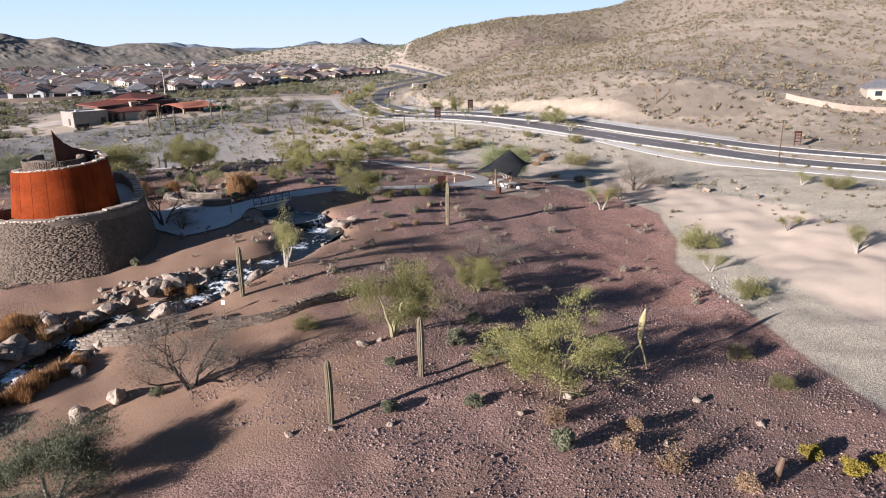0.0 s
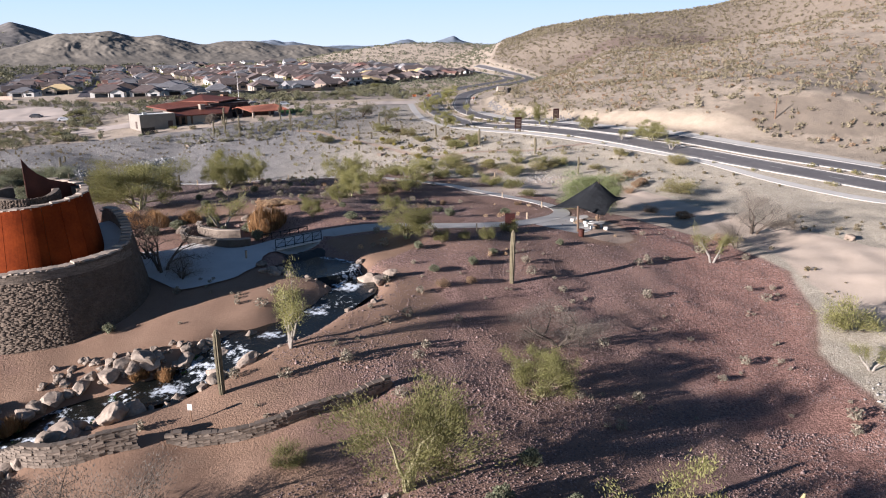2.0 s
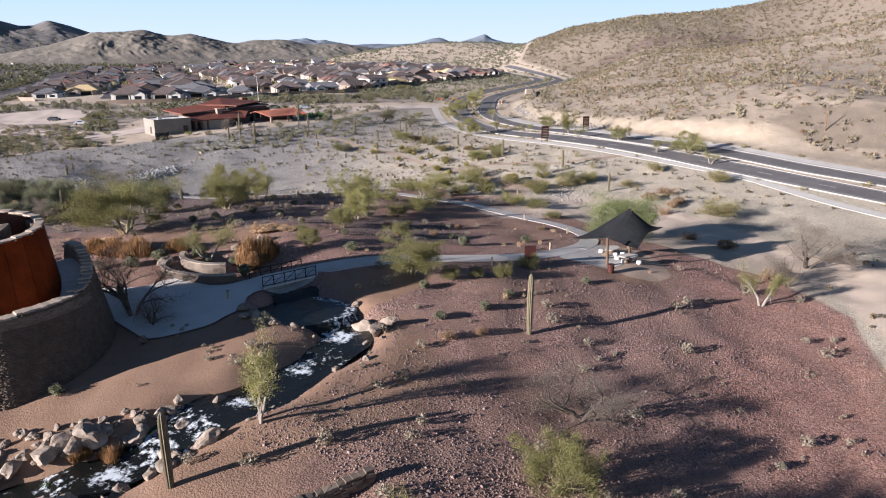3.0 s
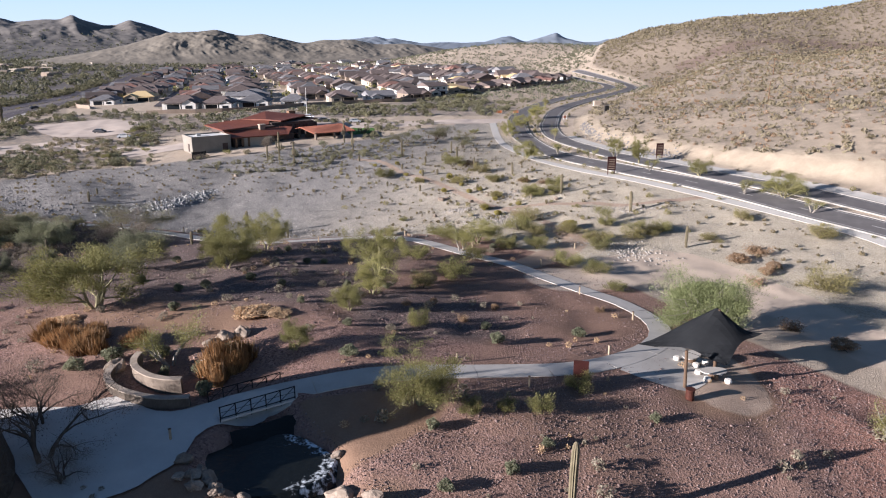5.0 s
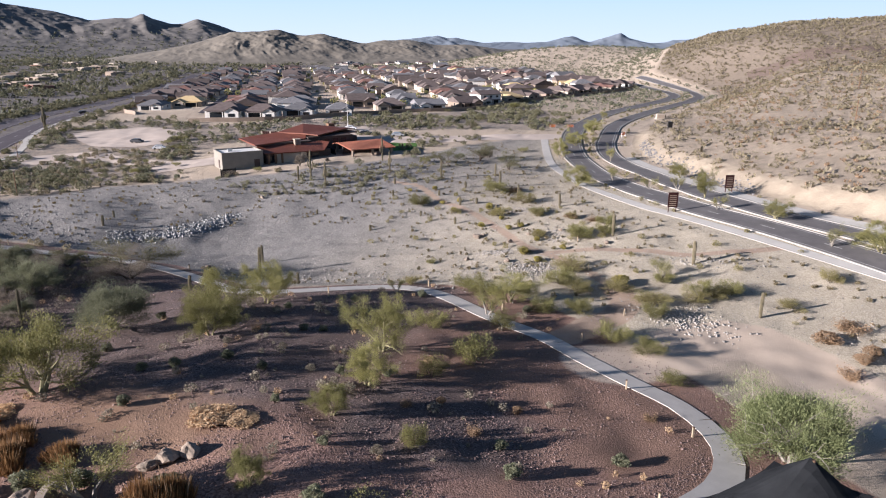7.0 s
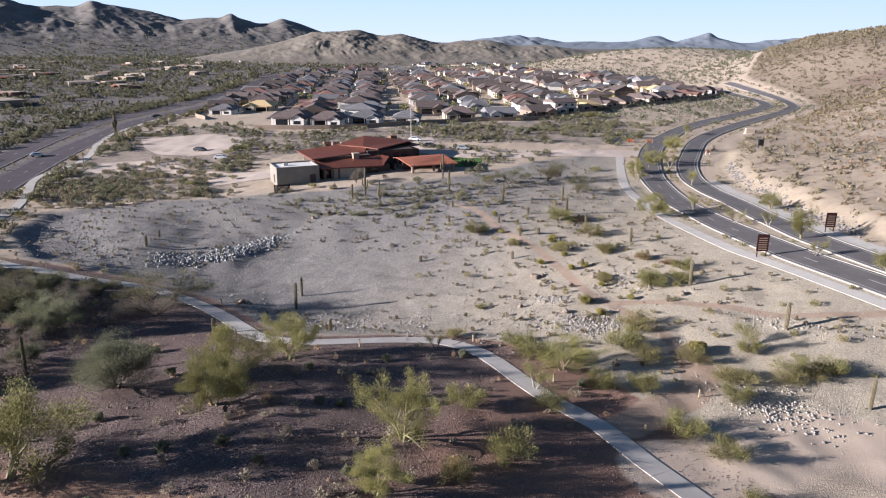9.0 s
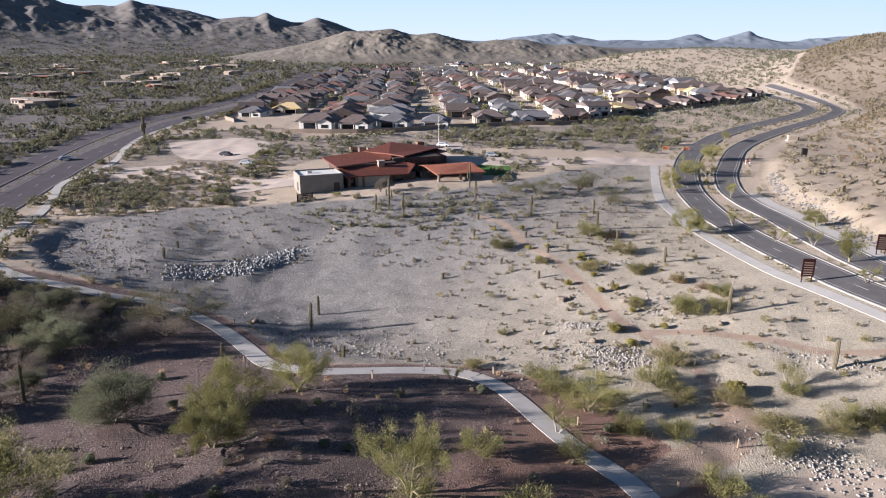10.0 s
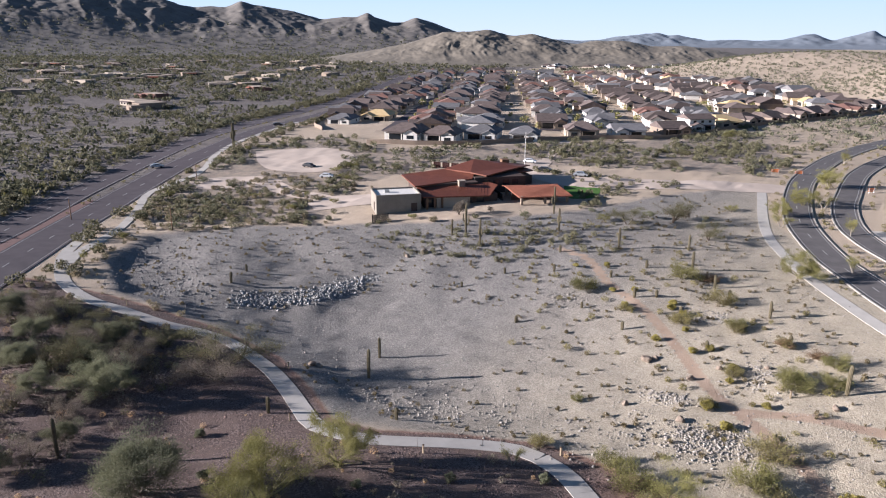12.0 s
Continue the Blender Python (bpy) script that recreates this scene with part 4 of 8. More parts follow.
plant([dense], [(12.6, 135.0, 6.4, 9.6)], "rounded ironwoods", 6.0, 8.0)
plant(grey, [(-63.5, 136.0, 5.4, 8.8), (-88.5, 146, 5.2, 7.6), (-24.5, 38.5, 3.9, 8.4), (-95, 140, 3.4, 4.6), (-104, 156, 3.6, 4.8), (-80, 128, 3.5, 5), (-104.6, 142, 3.6, 5), (-113.3, 148, 3.4, 5), (-126, 150, 3.6, 5.5), (-98.7, 149, 3.6, 4.4), (-80.5, 137, 2.6, 3.4)], "ironwood trees", 6.0, 8.0)
bare = [tree("leafless_tree", 111 + k, 6.0, 7.0, 3, BARK_DARK, LEAF_HAZE, 16000, 0.075, 0.42, "nearly leafless desert tree with thin hazy twigs", "tree", 0.6, 0.3) for k in range(2)]
plant(bare, [(-20.6, 53.2, 6.0, 7.6), (35.9, 130.5, 6.4, 9.0), (5.7, 86.0, 3.4, 8.0), (31.5, 122.5, 5.0, 4.2), (-34.2, 90.4, 3.0, 3.4), (-83.0, 159.0, 5.2, 8.4)], "leafless trees", 6.0, 7.0)
dead = tree("dead_mesquite", 121, 6.0, 8.0, 3, BARK_DARK, LEAF_TWIG, 9000, 0.06, 0.3, "dead dark-branched mesquite beside the plaza", "tree", 0.6, 0.3)
plant([dead], [(-37.3, 92.0, 7.0, 9.0), (-41.5, 96.3, 5.6, 6.5)], "dead mesquites", 6.0, 8.0)
slim = tree("slender_palo_verde", 131, 6.0, 4.0, 2, BARK_PALE, LEAF_VERDE, 5500, 0.09, 0.32, "slender young palo verde with pale forked trunk", "tree", 0.45)
plant([slim], [(-36.6, 106.5, 4.6, 4.6), (-17.7, 77.4, 6.0, 4.2), (26.6, 115.3, 4.6, 4.0), (54.7, 89.5, 4.2, 3.8), (35.4, 88.5, 2.9, 3.0), (50.9, 100.5, 2.6, 3.4), (65.6, 127, 2.6, 3.6), (-22, 158.4, 3.2, 3.2), (-38, 164.5, 2.4, 2.0), (-18, 256, 3.6, 3.4), (-8, 243, 3.0, 3.0), (24, 199, 3.2, 3.2), (34, 190, 3.0, 3.0), (-31.4, 304.1, 4.2, 3.8), (-22.2, 283.6, 4.4, 3.6), (-1.7, 240.6, 3.4, 2.6), (6.7, 217.5, 3.0, 2.6), (-37.5, 378, 4.4, 5.0), (-36.5, 282.4, 3.2, 3.8), (4.4, 174.5, 3.4, 3.6), (-1.2, 180.6, 3.6, 3.4)], "slender palo verdes", 6.0, 4.0)

distant = [tree("brush_tree", 141 + k, 6.0, 7.4, 3, BARK_DARK, leaf, 4200, 0.2, 0.34, label, "tree", 0.7, dome=0.5) for k, (leaf, label) in enumerate(((LEAF_OLIVE, "olive palo verde tree among desert brush"), (LEAF_DARK, "dark mesquite tree among desert brush"), (LEAF_GREY, "grey-green ironwood tree among desert brush"), (LEAF_VERDE, "yellow-green palo verde beside the worn road"), (LEAF_HAZE, "hazy leafless tree among desert brush")))]
for k in distant:
    k.location = (0, 0, -200)
placed = set()


def far_tree(k, m):
    """Stand one of the distant trees at a pose; the first of each kind is the built one."""
    if k in placed:
        copy_thing(distant[k], m)
    else:
        placed.add(k)
        distant[k].matrix_basis = m


def shrub(name, seed, leaf, n, size, label, high=1.0, wide=1.2, round_=True, stems=BARK_DARK):
    """A low shrub: stems from one root and an uneven cloud of leaves."""
    rng = np.random.default_rng(seed)
    root = new(name)
    bm = bmesh.new()
    tips = []
    for k in range(9):
        ang, rise = rng.uniform(0, 6.28), rng.uniform(0.5, 1.6)
        way = np.array([math.cos(ang), math.sin(ang), rise])
        pts, rad = limb(rng, (0, 0, -0.08), way / np.linalg.norm(way), rng.uniform(0.6, 0.95) * high, 0.028, 4, 0.1)
        tube_bm(pts, rad, 4, bm)
        tips += pts[2:]
    part("stem", bm, stems, root)
    if round_:
        d = rng.normal(size=(n, 3))
        d /= np.linalg.norm(d, axis=1)[:, None]
        r = rng.uniform(0.45, 1.0, n) ** 0.6 * (0.78 + 0.3 * np.sin(3 * np.arctan2(d[:, 1], d[:, 0]) + seed) * np.cos(2 * d[:, 2] + seed))
        c = d * r[:, None] * np.array([wide / 2, wide / 2, high * 0.5]) + np.array([0, 0, high * 0.5])
    else:
        c = np.array(tips)[rng.integers(0, len(tips), n)] + rng.normal(0, 0.13, (n, 3))
    c[:, 2] = np.maximum(c[:, 2], 0.03)
    tri_object("foliage", *blades(c, size, rng), leaf, root)
    return tagged(root, label, "shrub")


sage = [shrub("grey_shrub", 201 + k, LEAF_GREY, 1100, 0.07, "rounded grey-green desert shrub on gravel") for k in range(2)]
plant(sage, [(-38.6, 107.6, 1.6, 2.2), (-33, 105.8, 1.4, 1.8), (-30.4, 102.4, 1.6, 1.7), (-35.6, 104.2, 1.3, 1.2), (-42.5, 106, 1.6, 2.4), (-45, 104, 1.3, 2.2), (-31.6, 108.6, 1.8, 2.6), (1.7, 60.1, 1.3, 1.7), (3.4, 65.1, 1.4, 1.9), (-3.7, 100.4, 1.1, 1.4), (-7.8, 97.1, 1.0, 1.4), (-10.6, 103.4, 1.0, 1.3), (-1.6, 104.3, 0.9, 1.2), (6.6, 111.5, 0.9, 1.2), (-11.1, 125.8, 1.0, 1.4), (-35.8, 78.9, 1.0, 1.4), (-3.6, 46.4, 1.1, 1.5), (2.6, 47.0, 1.2, 1.6), (8.3, 41.0, 1.9, 1.9), (4.6, 56.5, 1.9, 2.2), (6.2, 56.0, 1.5, 1.7), (1.4, 58.6, 1.6, 2.0), (-4.1, 54.0, 0.9, 1.4), (-23.2, 52.4, 0.9, 1.5), (6.2, 60.5, 1.3, 1.6), (7.0, 58.3, 1.2, 1.5), (-1.2, 127.8, 1.2, 1.8), (-9, 121.5, 1.3, 1.8), (-21, 111.5, 1.3, 2.0), (-33.5, 163.4, 1.2, 1.6), (-17.5, 161.8, 1.2, 1.6), (-41, 157, 1.1, 1.5), (-41.8, 129.7, 1.2, 1.6), (-46.4, 127.0, 1.2, 1.5), (-49.0, 125.1, 1.1, 1.4), (-37.1, 129.0, 1.0, 1.3), (-44.5, 118.0, 1.2, 1.5), (-29.6, 131.6, 1.1, 1.2), (-25.1, 133.2, 0.9, 1.3), (-31.5, 122.8, 0.9, 1.0), (-40.2, 142.2, 0.9, 1.4), (-38.0, 142.9, 0.8, 1.3), (-23.9, 118.1, 0.9, 1.2), (-57.5, 129.0, 1.1, 1.5), (-61.0, 141.5, 1.2, 1.6), (-70.5, 147.5, 1.1, 1.5), (-47.0, 149.5, 1.0, 1.4)], "grey shrubs", 1.0, 1.2)
olive = [tree("olive_bush", 221 + k, 2.0, 3.0, 6, BARK_DARK, LEAF_OLIVE, 5200, 0.085, 0.24, "olive-green creosote bush in pale gravel", "shrub", 0.9) for k in range(3)]
plant(olive, [(-2.5, 108.1, 1.8, 1.8), (0, 113.8, 1.5, 2.2), (-8, 106, 1.7, 1.6), (-5.5, 107.4, 1.2, 1.4), (-17.5, 121.7, 2.0, 2.0), (-47.7, 76.6, 2.6, 3.4), (28.5, 53.1, 1.1, 1.9), (36.8, 97.5, 2.9, 5.0), (35.9, 77.7, 2.4, 3.4), (-12.7, 61.8, 1.4, 2.2), (-15.6, 175.4, 2.5, 4.4), (-10.9, 164.2, 2.0, 3.2), (-15.4, 162.6, 2.3, 3.2), (-26.0, 168.7, 2.3, 4.4), (-19.0, 142.2, 2.5, 3.8), (-5.2, 156.7, 2.2, 3.7), (-1.0, 154.5, 1.7, 3.5), (2.1, 147.2, 1.3, 2.6), (68.1, 120.2, 2.5, 4.3), (-29.6, 171.2, 1.7, 2.7), (-18.9, 154.4, 1.9, 3.0), (-26.5, 149.3, 2.2, 3.6), (-1.2, 166.7, 1.8, 3.0), (8.5, 177.7, 2.0, 3.2), (-1.0, 179.7, 1.7, 2.6), (-16.5, 198.5, 2.2, 3.8), (-43.0, 234.0, 2.6, 5.0), (-28.4, 216.3, 1.5, 3.0), (-13.1, 206.1, 1.8, 3.2), (-17.5, 200.8, 1.8, 3.0), (-40.2, 184.4, 0.9, 1.5), (-57.4, 221.2, 2.2, 4.6), (-12.4, 200.6, 1.9, 3.2)], "olive bushes", 2.0, 3.0)
plant([tree("lime_bush", 241 + k, 2.0, 3.0, 6, BARK_DARK, LEAF_LIME, 4600, 0.085, 0.24, "bright yellow-green desert bush on gravel", "shrub", 0.9) for k in range(2)], [(28.1, 60.9, 1.4, 2.1), (-12.3, 172.8, 1.8, 3.4), (-7.2, 174.5, 2.0, 3.2), (-1.9, 170.9, 2.0, 4.6), (16.1, 176, 1.1, 2.6), (30.4, 158.4, 2.6, 5.6), (33.7, 179.1, 2.2, 4.0), (22.1, 185.3, 2.0, 2.8), (-21.5, 136.1, 2.2, 2.6), (-38, 170.5, 1.5, 2.4), (-15.1, 181.9, 2.3, 4.4), (3.8, 174.3, 1.9, 3.5), (6.3, 176.2, 1.7, 3.0), (-24.7, 189.5, 1.3, 2.2), (-24.5, 199.3, 1.4, 2.4), (-36.5, 214.5, 1.9, 3.6), (-33.2, 225, 2.2, 4.4), (-28.2, 214.9, 1.5, 2.6), (-20.6, 211.1, 1.3, 2.2), (-46.4, 215.1, 1.3, 2.3)], "lime bushes", 2.0, 3.0)
plant([shrub("yellow_bush", 251, LEAF_YELLOW, 1200, 0.075, "round bush covered in yellow blooms")], [(25.6, 42.6, 1.2, 1.8), (27.4, 40.7, 1.2, 2.0), (30.2, 41.5, 1.3, 2.2)], "yellow bushes", 1.0, 1.2)
plant([shrub("dry_bush", 261 + k, LEAF_DRY, 1300, 0.05, "dry brown twiggy bush", round_=k == 0) for k in range(2)], [(22.9, 162.2, 1.5, 2.6), (20.8, 158.1, 1.5, 2.6), (24.3, 164.7, 1.5, 2.6), (8.4, 44.7, 1.6, 1.8), (13.9, 44.4, 1.2, 1.6), (15.2, 40.2, 1.8, 2.2), (19.2, 38.0, 1.4, 2.0), (12.4, 41.6, 1.2, 1.6), (19.6, 166.6, 1.8, 4.0), (23.1, 171, 1.6, 4.2), (30, 124.5, 1.4, 3.4), (22.5, 142, 1.2, 3.0), (27, 137, 1.4, 3.6), (-6.4, 93.5, 1.1, 1.6), (-3.5, 95.5, 1.0, 1.5), (0.5, 137.5, 0.9, 1.4), (-11.5, 133, 0.9, 1.3), (-14, 127, 0.9, 1.4), (-22.3, 137.8, 1.4, 1.8), (-20.9, 128.3, 0.9, 1.2), (-18.3, 130.5, 1.0, 1.2), (-17.9, 122.0, 0.8, 1.0), (-35.0, 145.5, 0.8, 1.2), (-45.5, 140.0, 0.8, 1.2), (-31.0, 147.0, 0.9, 1.3), (-38.5, 236.0, 1.6, 4.0), (-20.5, 211.0, 1.3, 3.2), (-16.0, 209.0, 1.2, 3.0)], "dry bushes", 1.0, 1.2)
plant([shrub("brittlebush", 291 + k, LEAF_BLOOM, 1400, 0.065, "round yellow-green brittlebush beside the dirt trail") for k in range(2)], [(-47.3, 216.8, 1.0, 1.5), (-40.4, 221.1, 1.1, 1.7), (-37.4, 217.5, 1.1, 1.8), (-37.8, 206.4, 1.2, 1.7), (-29.4, 205.9, 1.1, 1.6), (-24.8, 200.9, 1.2, 1.7), (-24.6, 188.7, 1.4, 1.9), (-21.4, 185.4, 1.2, 1.8), (-24.3, 197.4, 0.9, 1.4), (-31.4, 204.1, 1.1, 1.6), (-39.9, 219.1, 1.2, 2.0), (-6.8, 177.2, 1.9, 3.0), (-48.5, 224.0, 1.0, 1.6), (-52.0, 222.5, 0.9, 1.5), (-35.0, 211.5, 0.9, 1.3), (-18.5, 192.5, 1.0, 1.4), (-58.0, 233.0, 1.0, 1.5), (-63.0, 229.5, 0.9, 1.4)], "brittlebushes", 1.0, 1.2)

plant([shrub("pale_tuft", 311, LEAF_TUFT, 1000, 0.055, "small round pale dry tuft on dark gravel")], [(-38.1, 134.3, 0.9, 1.3), (-32.7, 131.1, 0.9, 1.3), (-45.3, 134.2, 0.9, 1.3), (-19.6, 119.1, 0.9, 1.3)], "pale tufts", 1.0, 1.2)


def reed_clump(seed):
    """A clump of dead reeds: long blades rising from one root and leaning outwards."""
    rng = np.random.default_rng(seed)
    root = new("dead_reed_clump")
    bm = bmesh.new()
    for _ in range(14):
        a, q = rng.uniform(0, 6.28), rng.uniform(0, 0.4)
        x, y = q * math.cos(a), q * math.sin(a)
        tube_bm([(x, y, -0.1), (1.2 * x, 1.2 * y, 0.6), (1.5 * x, 1.5 * y, 1.1)], [0.014, 0.012, 0.005], 3, bm)
    part("stalk", bm, LEAF_DRY, root)
    n = 2600
    a, q = rng.uniform(0, 6.28, n), 0.56 * rng.uniform(0, 1, n) ** 0.6
    lump = 0.75 + 0.25 * np.sin(3 * a + seed)
    base = np.stack([q * lump * np.cos(a), q * lump * np.sin(a), np.zeros(n)], 1)
    high = (1.25 - 1.0 * q) * rng.uniform(0.45, 1.05, n)
    tip = base * rng.uniform(1.0, 1.35, n)[:, None] + rng.normal(0, 0.07, (n, 3)) + np.array([0, 0, 1.0]) * high[:, None]
    low = base + (tip - base) * rng.uniform(0.0, 0.55, n)[:, None]
    side = np.stack([-np.sin(a + rng.normal(0, 1, n)), np.cos(a), np.zeros(n)], 1) * 0.016
    tri_object("foliage", np.stack([low - side, low + side, tip], 1).reshape(-1, 3), np.arange(3 * n).reshape(-1, 3), REED, root)
    return tagged(root, "tall clump of dead orange-brown reeds", "reeds")


plant([reed_clump(271 + k) for k in range(3)], [(-31.2, 106.0, 3.6, 4.2), (-30.0, 107.4, 3.0, 3.4), (-46.5, 107.5, 2.4, 4.4), (-50.5, 109, 2.2, 4.2), (-54.5, 111, 2.0, 4.0), (-34.6, 55.0, 1.8, 3.0), (-37.0, 50.8, 1.8, 3.6), (-33.0, 58.5, 1.6, 2.6), (-38.5, 64.5, 1.6, 3.6), (-42.0, 65.0, 1.7, 4.0), (-27.6, 73.6, 1.3, 1.8), (-36, 48.5, 1.6, 2.4), (-34.8, 52.8, 2.0, 2.6), (-33.6, 56.6, 1.7, 2.2), (-36.6, 46.6, 1.8, 2.8), (-38.8, 48.6, 1.7, 3.0), (-41.5, 63.0, 1.6, 3.2), (-36.5, 66.2, 1.4, 2.4), (-29.6, 73.0, 1.2, 1.8), (-30.4, 104.4, 2.2, 2.4), (-48.5, 110.5, 1.8, 3.6), (-42.5, 109.5, 1.8, 3.2)], "reed clumps", 1.2, 1.2)
plant([shrub("straw_heap", 281, STRAW, 2400, 0.06, "flattened heap of pale straw on the slope", 1.0, 1.4)], [(-34.8, 118.2, 0.9, 5.0), (-32.0, 118.5, 0.6, 3.6), (-55.5, 113.5, 0.8, 4.6)], "straw heaps", 1.0, 1.4)


def saguaro(name, high, thick, material, label, arms=()):
    """A ribbed cactus column with a rounded tip; arms: height, length and turn of each."""
    root = new(name)

    def column(pts, radii, sides=22):
        bm = bmesh.new()
        rings = []
        for p, r in zip(pts, radii):
            rings.append([bm.verts.new((p[0] + r * (1 + 0.13 * (-1) ** k) * math.cos(2 * math.pi * k / sides), p[1] + r * (1 + 0.13 * (-1) ** k) * math.sin(2 * math.pi * k / sides), p[2])) for k in range(sides)])
        for a, b in zip(rings, rings[1:]):
            for k in range(sides):
                bm.faces.new((a[k], a[(k + 1) % sides], b[(k + 1) % sides], b[k]))
        bm.faces.new(rings[-1])
        return bm

    hs = [-0.3, 0.25 * high, 0.6 * high, 0.85 * high, high - thick * 0.5, high - thick * 0.18, high]
    part("stem", column([(0.012 * h * math.sin(h), 0.01 * h, h) for h in hs], [thick * f / 2 for f in (0.75, 0.92, 1.0, 0.95, 0.8, 0.5, 0.12)]), material, root)
    for z, length, turn in arms:
        c, s = math.cos(radians(turn)), math.sin(radians(turn))
        out = thick * 1.3
        path = [(0, 0, z), (c * out * 0.6, s * out * 0.6, z), (c * out, s * out, z + 0.25), (c * out, s * out, z + length * 0.7), (c * out, s * out, z + length)]
        part("arm", tube_bm(path, [thick * f for f in (0.28, 0.32, 0.34, 0.33, 0.1)], 14), material, root)
    return tagged(root, label, "cactus")


sag = [saguaro("saguaro_cactus", 5.0, 0.62, SAGUARO, "tall ribbed green saguaro cactus column standing in gravel")]
plant(sag, [(-7.6, 44.9, 5.0, 0.6), (-1.4, 52.1, 5.2, 0.66), (-20.8, 70.0, 5.5, 0.7), (0.9, 97.8, 6.2, 0.7), (-77.4, 134.6, 5.0, 0.5), (-74.4, 183.3, 3.6, 0.6), (3.1, 187.3, 4.0, 0.7), (12.2, 171.7, 3.7, 0.55), (-10.9, 199.4, 4.2, 0.65), (-69.6, 175.6, 4.8, 0.66), (-55.3, 165.2, 1.8, 0.55), (-36.8, 232.6, 2.7, 0.6), (-43.1, 239.3, 4.0, 0.65), (-60.4, 244.2, 4.8, 0.66), (-68.7, 156.2, 2.4, 0.6), (-116.4, 186.5, 2.4, 0.7), (-119.3, 192.5, 1.6, 0.6), (-25, 222, 3.0, 0.6), (-48, 252, 3.6, 0.6), (-97, 234, 4, 0.6)], "saguaros", 5.0, 0.82)
old = saguaro("armed_saguaro", 7.0, 0.66, SAGUARO, "tall saguaro cactus with upturned arms near the building", [(2.6, 2.0, 20), (3.2, 1.6, 200)])
plant([old], [(-93.5, 234.5, 8.0, 0.6), (-87.3, 231.2, 6.4, 0.55), (-76.9, 248.3, 5.6, 0.55), (-84.7, 260.3, 7.0, 0.55), (-238, 280, 9.5, 1.2)], "armed saguaros", 7.0, 0.8)
plant([saguaro("short_saguaro", 1.6, 0.5, SAGUARO, "short young saguaro cactus in the gravel basin")], [(-55.0, 228.2, 1.5, 0.5), (-47.2, 220.8, 1.9, 0.5), (-43.9, 222.7, 1.5, 0.5), (-44.0, 208.2, 1.6, 0.5), (-62, 205, 1.4, 0.5), (-38, 218, 1.5, 0.5), (-30, 206, 1.6, 0.5), (-66, 226, 1.6, 0.5), (-75, 222, 1.4, 0.45), (-54, 214, 1.3, 0.45), (-80, 214, 1.2, 0.45), (-20, 212, 1.6, 0.5), (-33, 228, 1.8, 0.5), (-51, 236, 1.8, 0.5), (-70, 236, 1.7, 0.5)], "short saguaros", 1.6, 0.5)


def dying_saguaro():
    root = new("dying_saguaro")
    part("stem", tube_bm([(0, 0, -0.2), (-0.35, 0.1, 1.2), (-0.75, 0.15, 2.4), (-0.85, 0.1, 3.2), (-0.7, 0.1, 4.6), (-0.55, 0, 5.7)], [0.09, 0.08, 0.1, 0.26, 0.3, 0.06], 14), DRY_CACTUS, root)
    part("rib", tube_bm([(-0.8, 0.15, 2.2), (-2.0, -0.3, 1.3), (-3.4, -0.8, 0.2)], [0.07, 0.06, 0.04], 6), DRY_CACTUS, root)
    root.matrix_basis = put(18.5, 57.4)
    tagged(root, "dying yellow saguaro leaning on its bare ribs", "cactus")


dying_saguaro()
stump = new("saguaro_stump")
part("stem", tube_bm([(0, 0, -0.2), (0.1, 0, 0.8), (0.28, 0, 1.7)], [0.2, 0.24, 0.17], 14), POST_WOOD, stump)
stump.matrix_basis = put(21.7, 39.4)
tagged(stump, "broken dead saguaro stump casting a long shadow", "cactus")


def scrub(name, label, material, xy, high, n_leaf, size, seed, wide=1.25, lift=0.0, floor=None):
    """Very many shrubs in one mesh, too many to count."""
    rng = np.random.default_rng(seed)
    xy, high = np.asarray(xy, float), np.asarray(high, float)
    n = len(xy)
    d = rng.normal(size=(n, n_leaf, 3))
    d /= np.linalg.norm(d, axis=2)[..., None]
    r = rng.uniform(0.35, 1.0, (n, n_leaf, 1)) ** 0.7
    w = (high * wide * rng.uniform(0.75, 1.3, n))[:, None, None]
    c = d * r * 0.5 * np.concatenate([w, w, high[:, None, None] * np.ones_like(w)], 2)
    c[..., 2] = np.maximum(c[..., 2] + 0.48 * high[:, None], 0.04)
    c += np.concatenate([xy, ((height(*xy.T) if floor is None else floor) + lift)[:, None]], 1)[:, None]
    s = np.repeat(high * size, n_leaf)
    v, f = blades(c.reshape(-1, 3), s, rng, 1.6)
    return tagged(tri_object(name, v, f, material), label, "scrub", kind="stuff")


def scattered(rng, n, x, y, rule):
    out = []
    while sum(map(len, out)) < n:
        p = np.stack([rng.uniform(*x, 4 * n), rng.uniform(*y, 4 * n)], 1)
        out.append(p[rule(*p.T)])
        if len(out) > 40:
            break
    return np.vstack(out)[:n]


def free(x, y):
    """Off the roads, paths, water and buildings."""
    ok = (away(x, y, NEAR_LANE) > 5) & (away(x, y, FAR_LANE) > 5) & (away(x, y, PARK_PATH) > 2.2) & (away(x, y, WEST_NEAR) > 7.5) & (away(x, y, WEST_FAR) > 7.5)
    ok &= (away(x, y, ROAD_WALK) > 2.5) & (away(x, y, WEST_WALK) > 2.2) & (away(x, y, CREEK) > 2.5) & (away(x, y, WASH) > 5.5) & (away(x, y, TRAIL) > 1.6)
    ok &= (np.hypot(x + 45.5, y - 84) > 11.5) & (inside(x, y, [(-150, 230), (-126, 226), (-78, 262), (-100, 300), (-135, 300)]) < 0) & (inside(x, y, [(-48, 92), (-22, 92), (-22, 112), (-48, 112)]) < 0)
    return ok


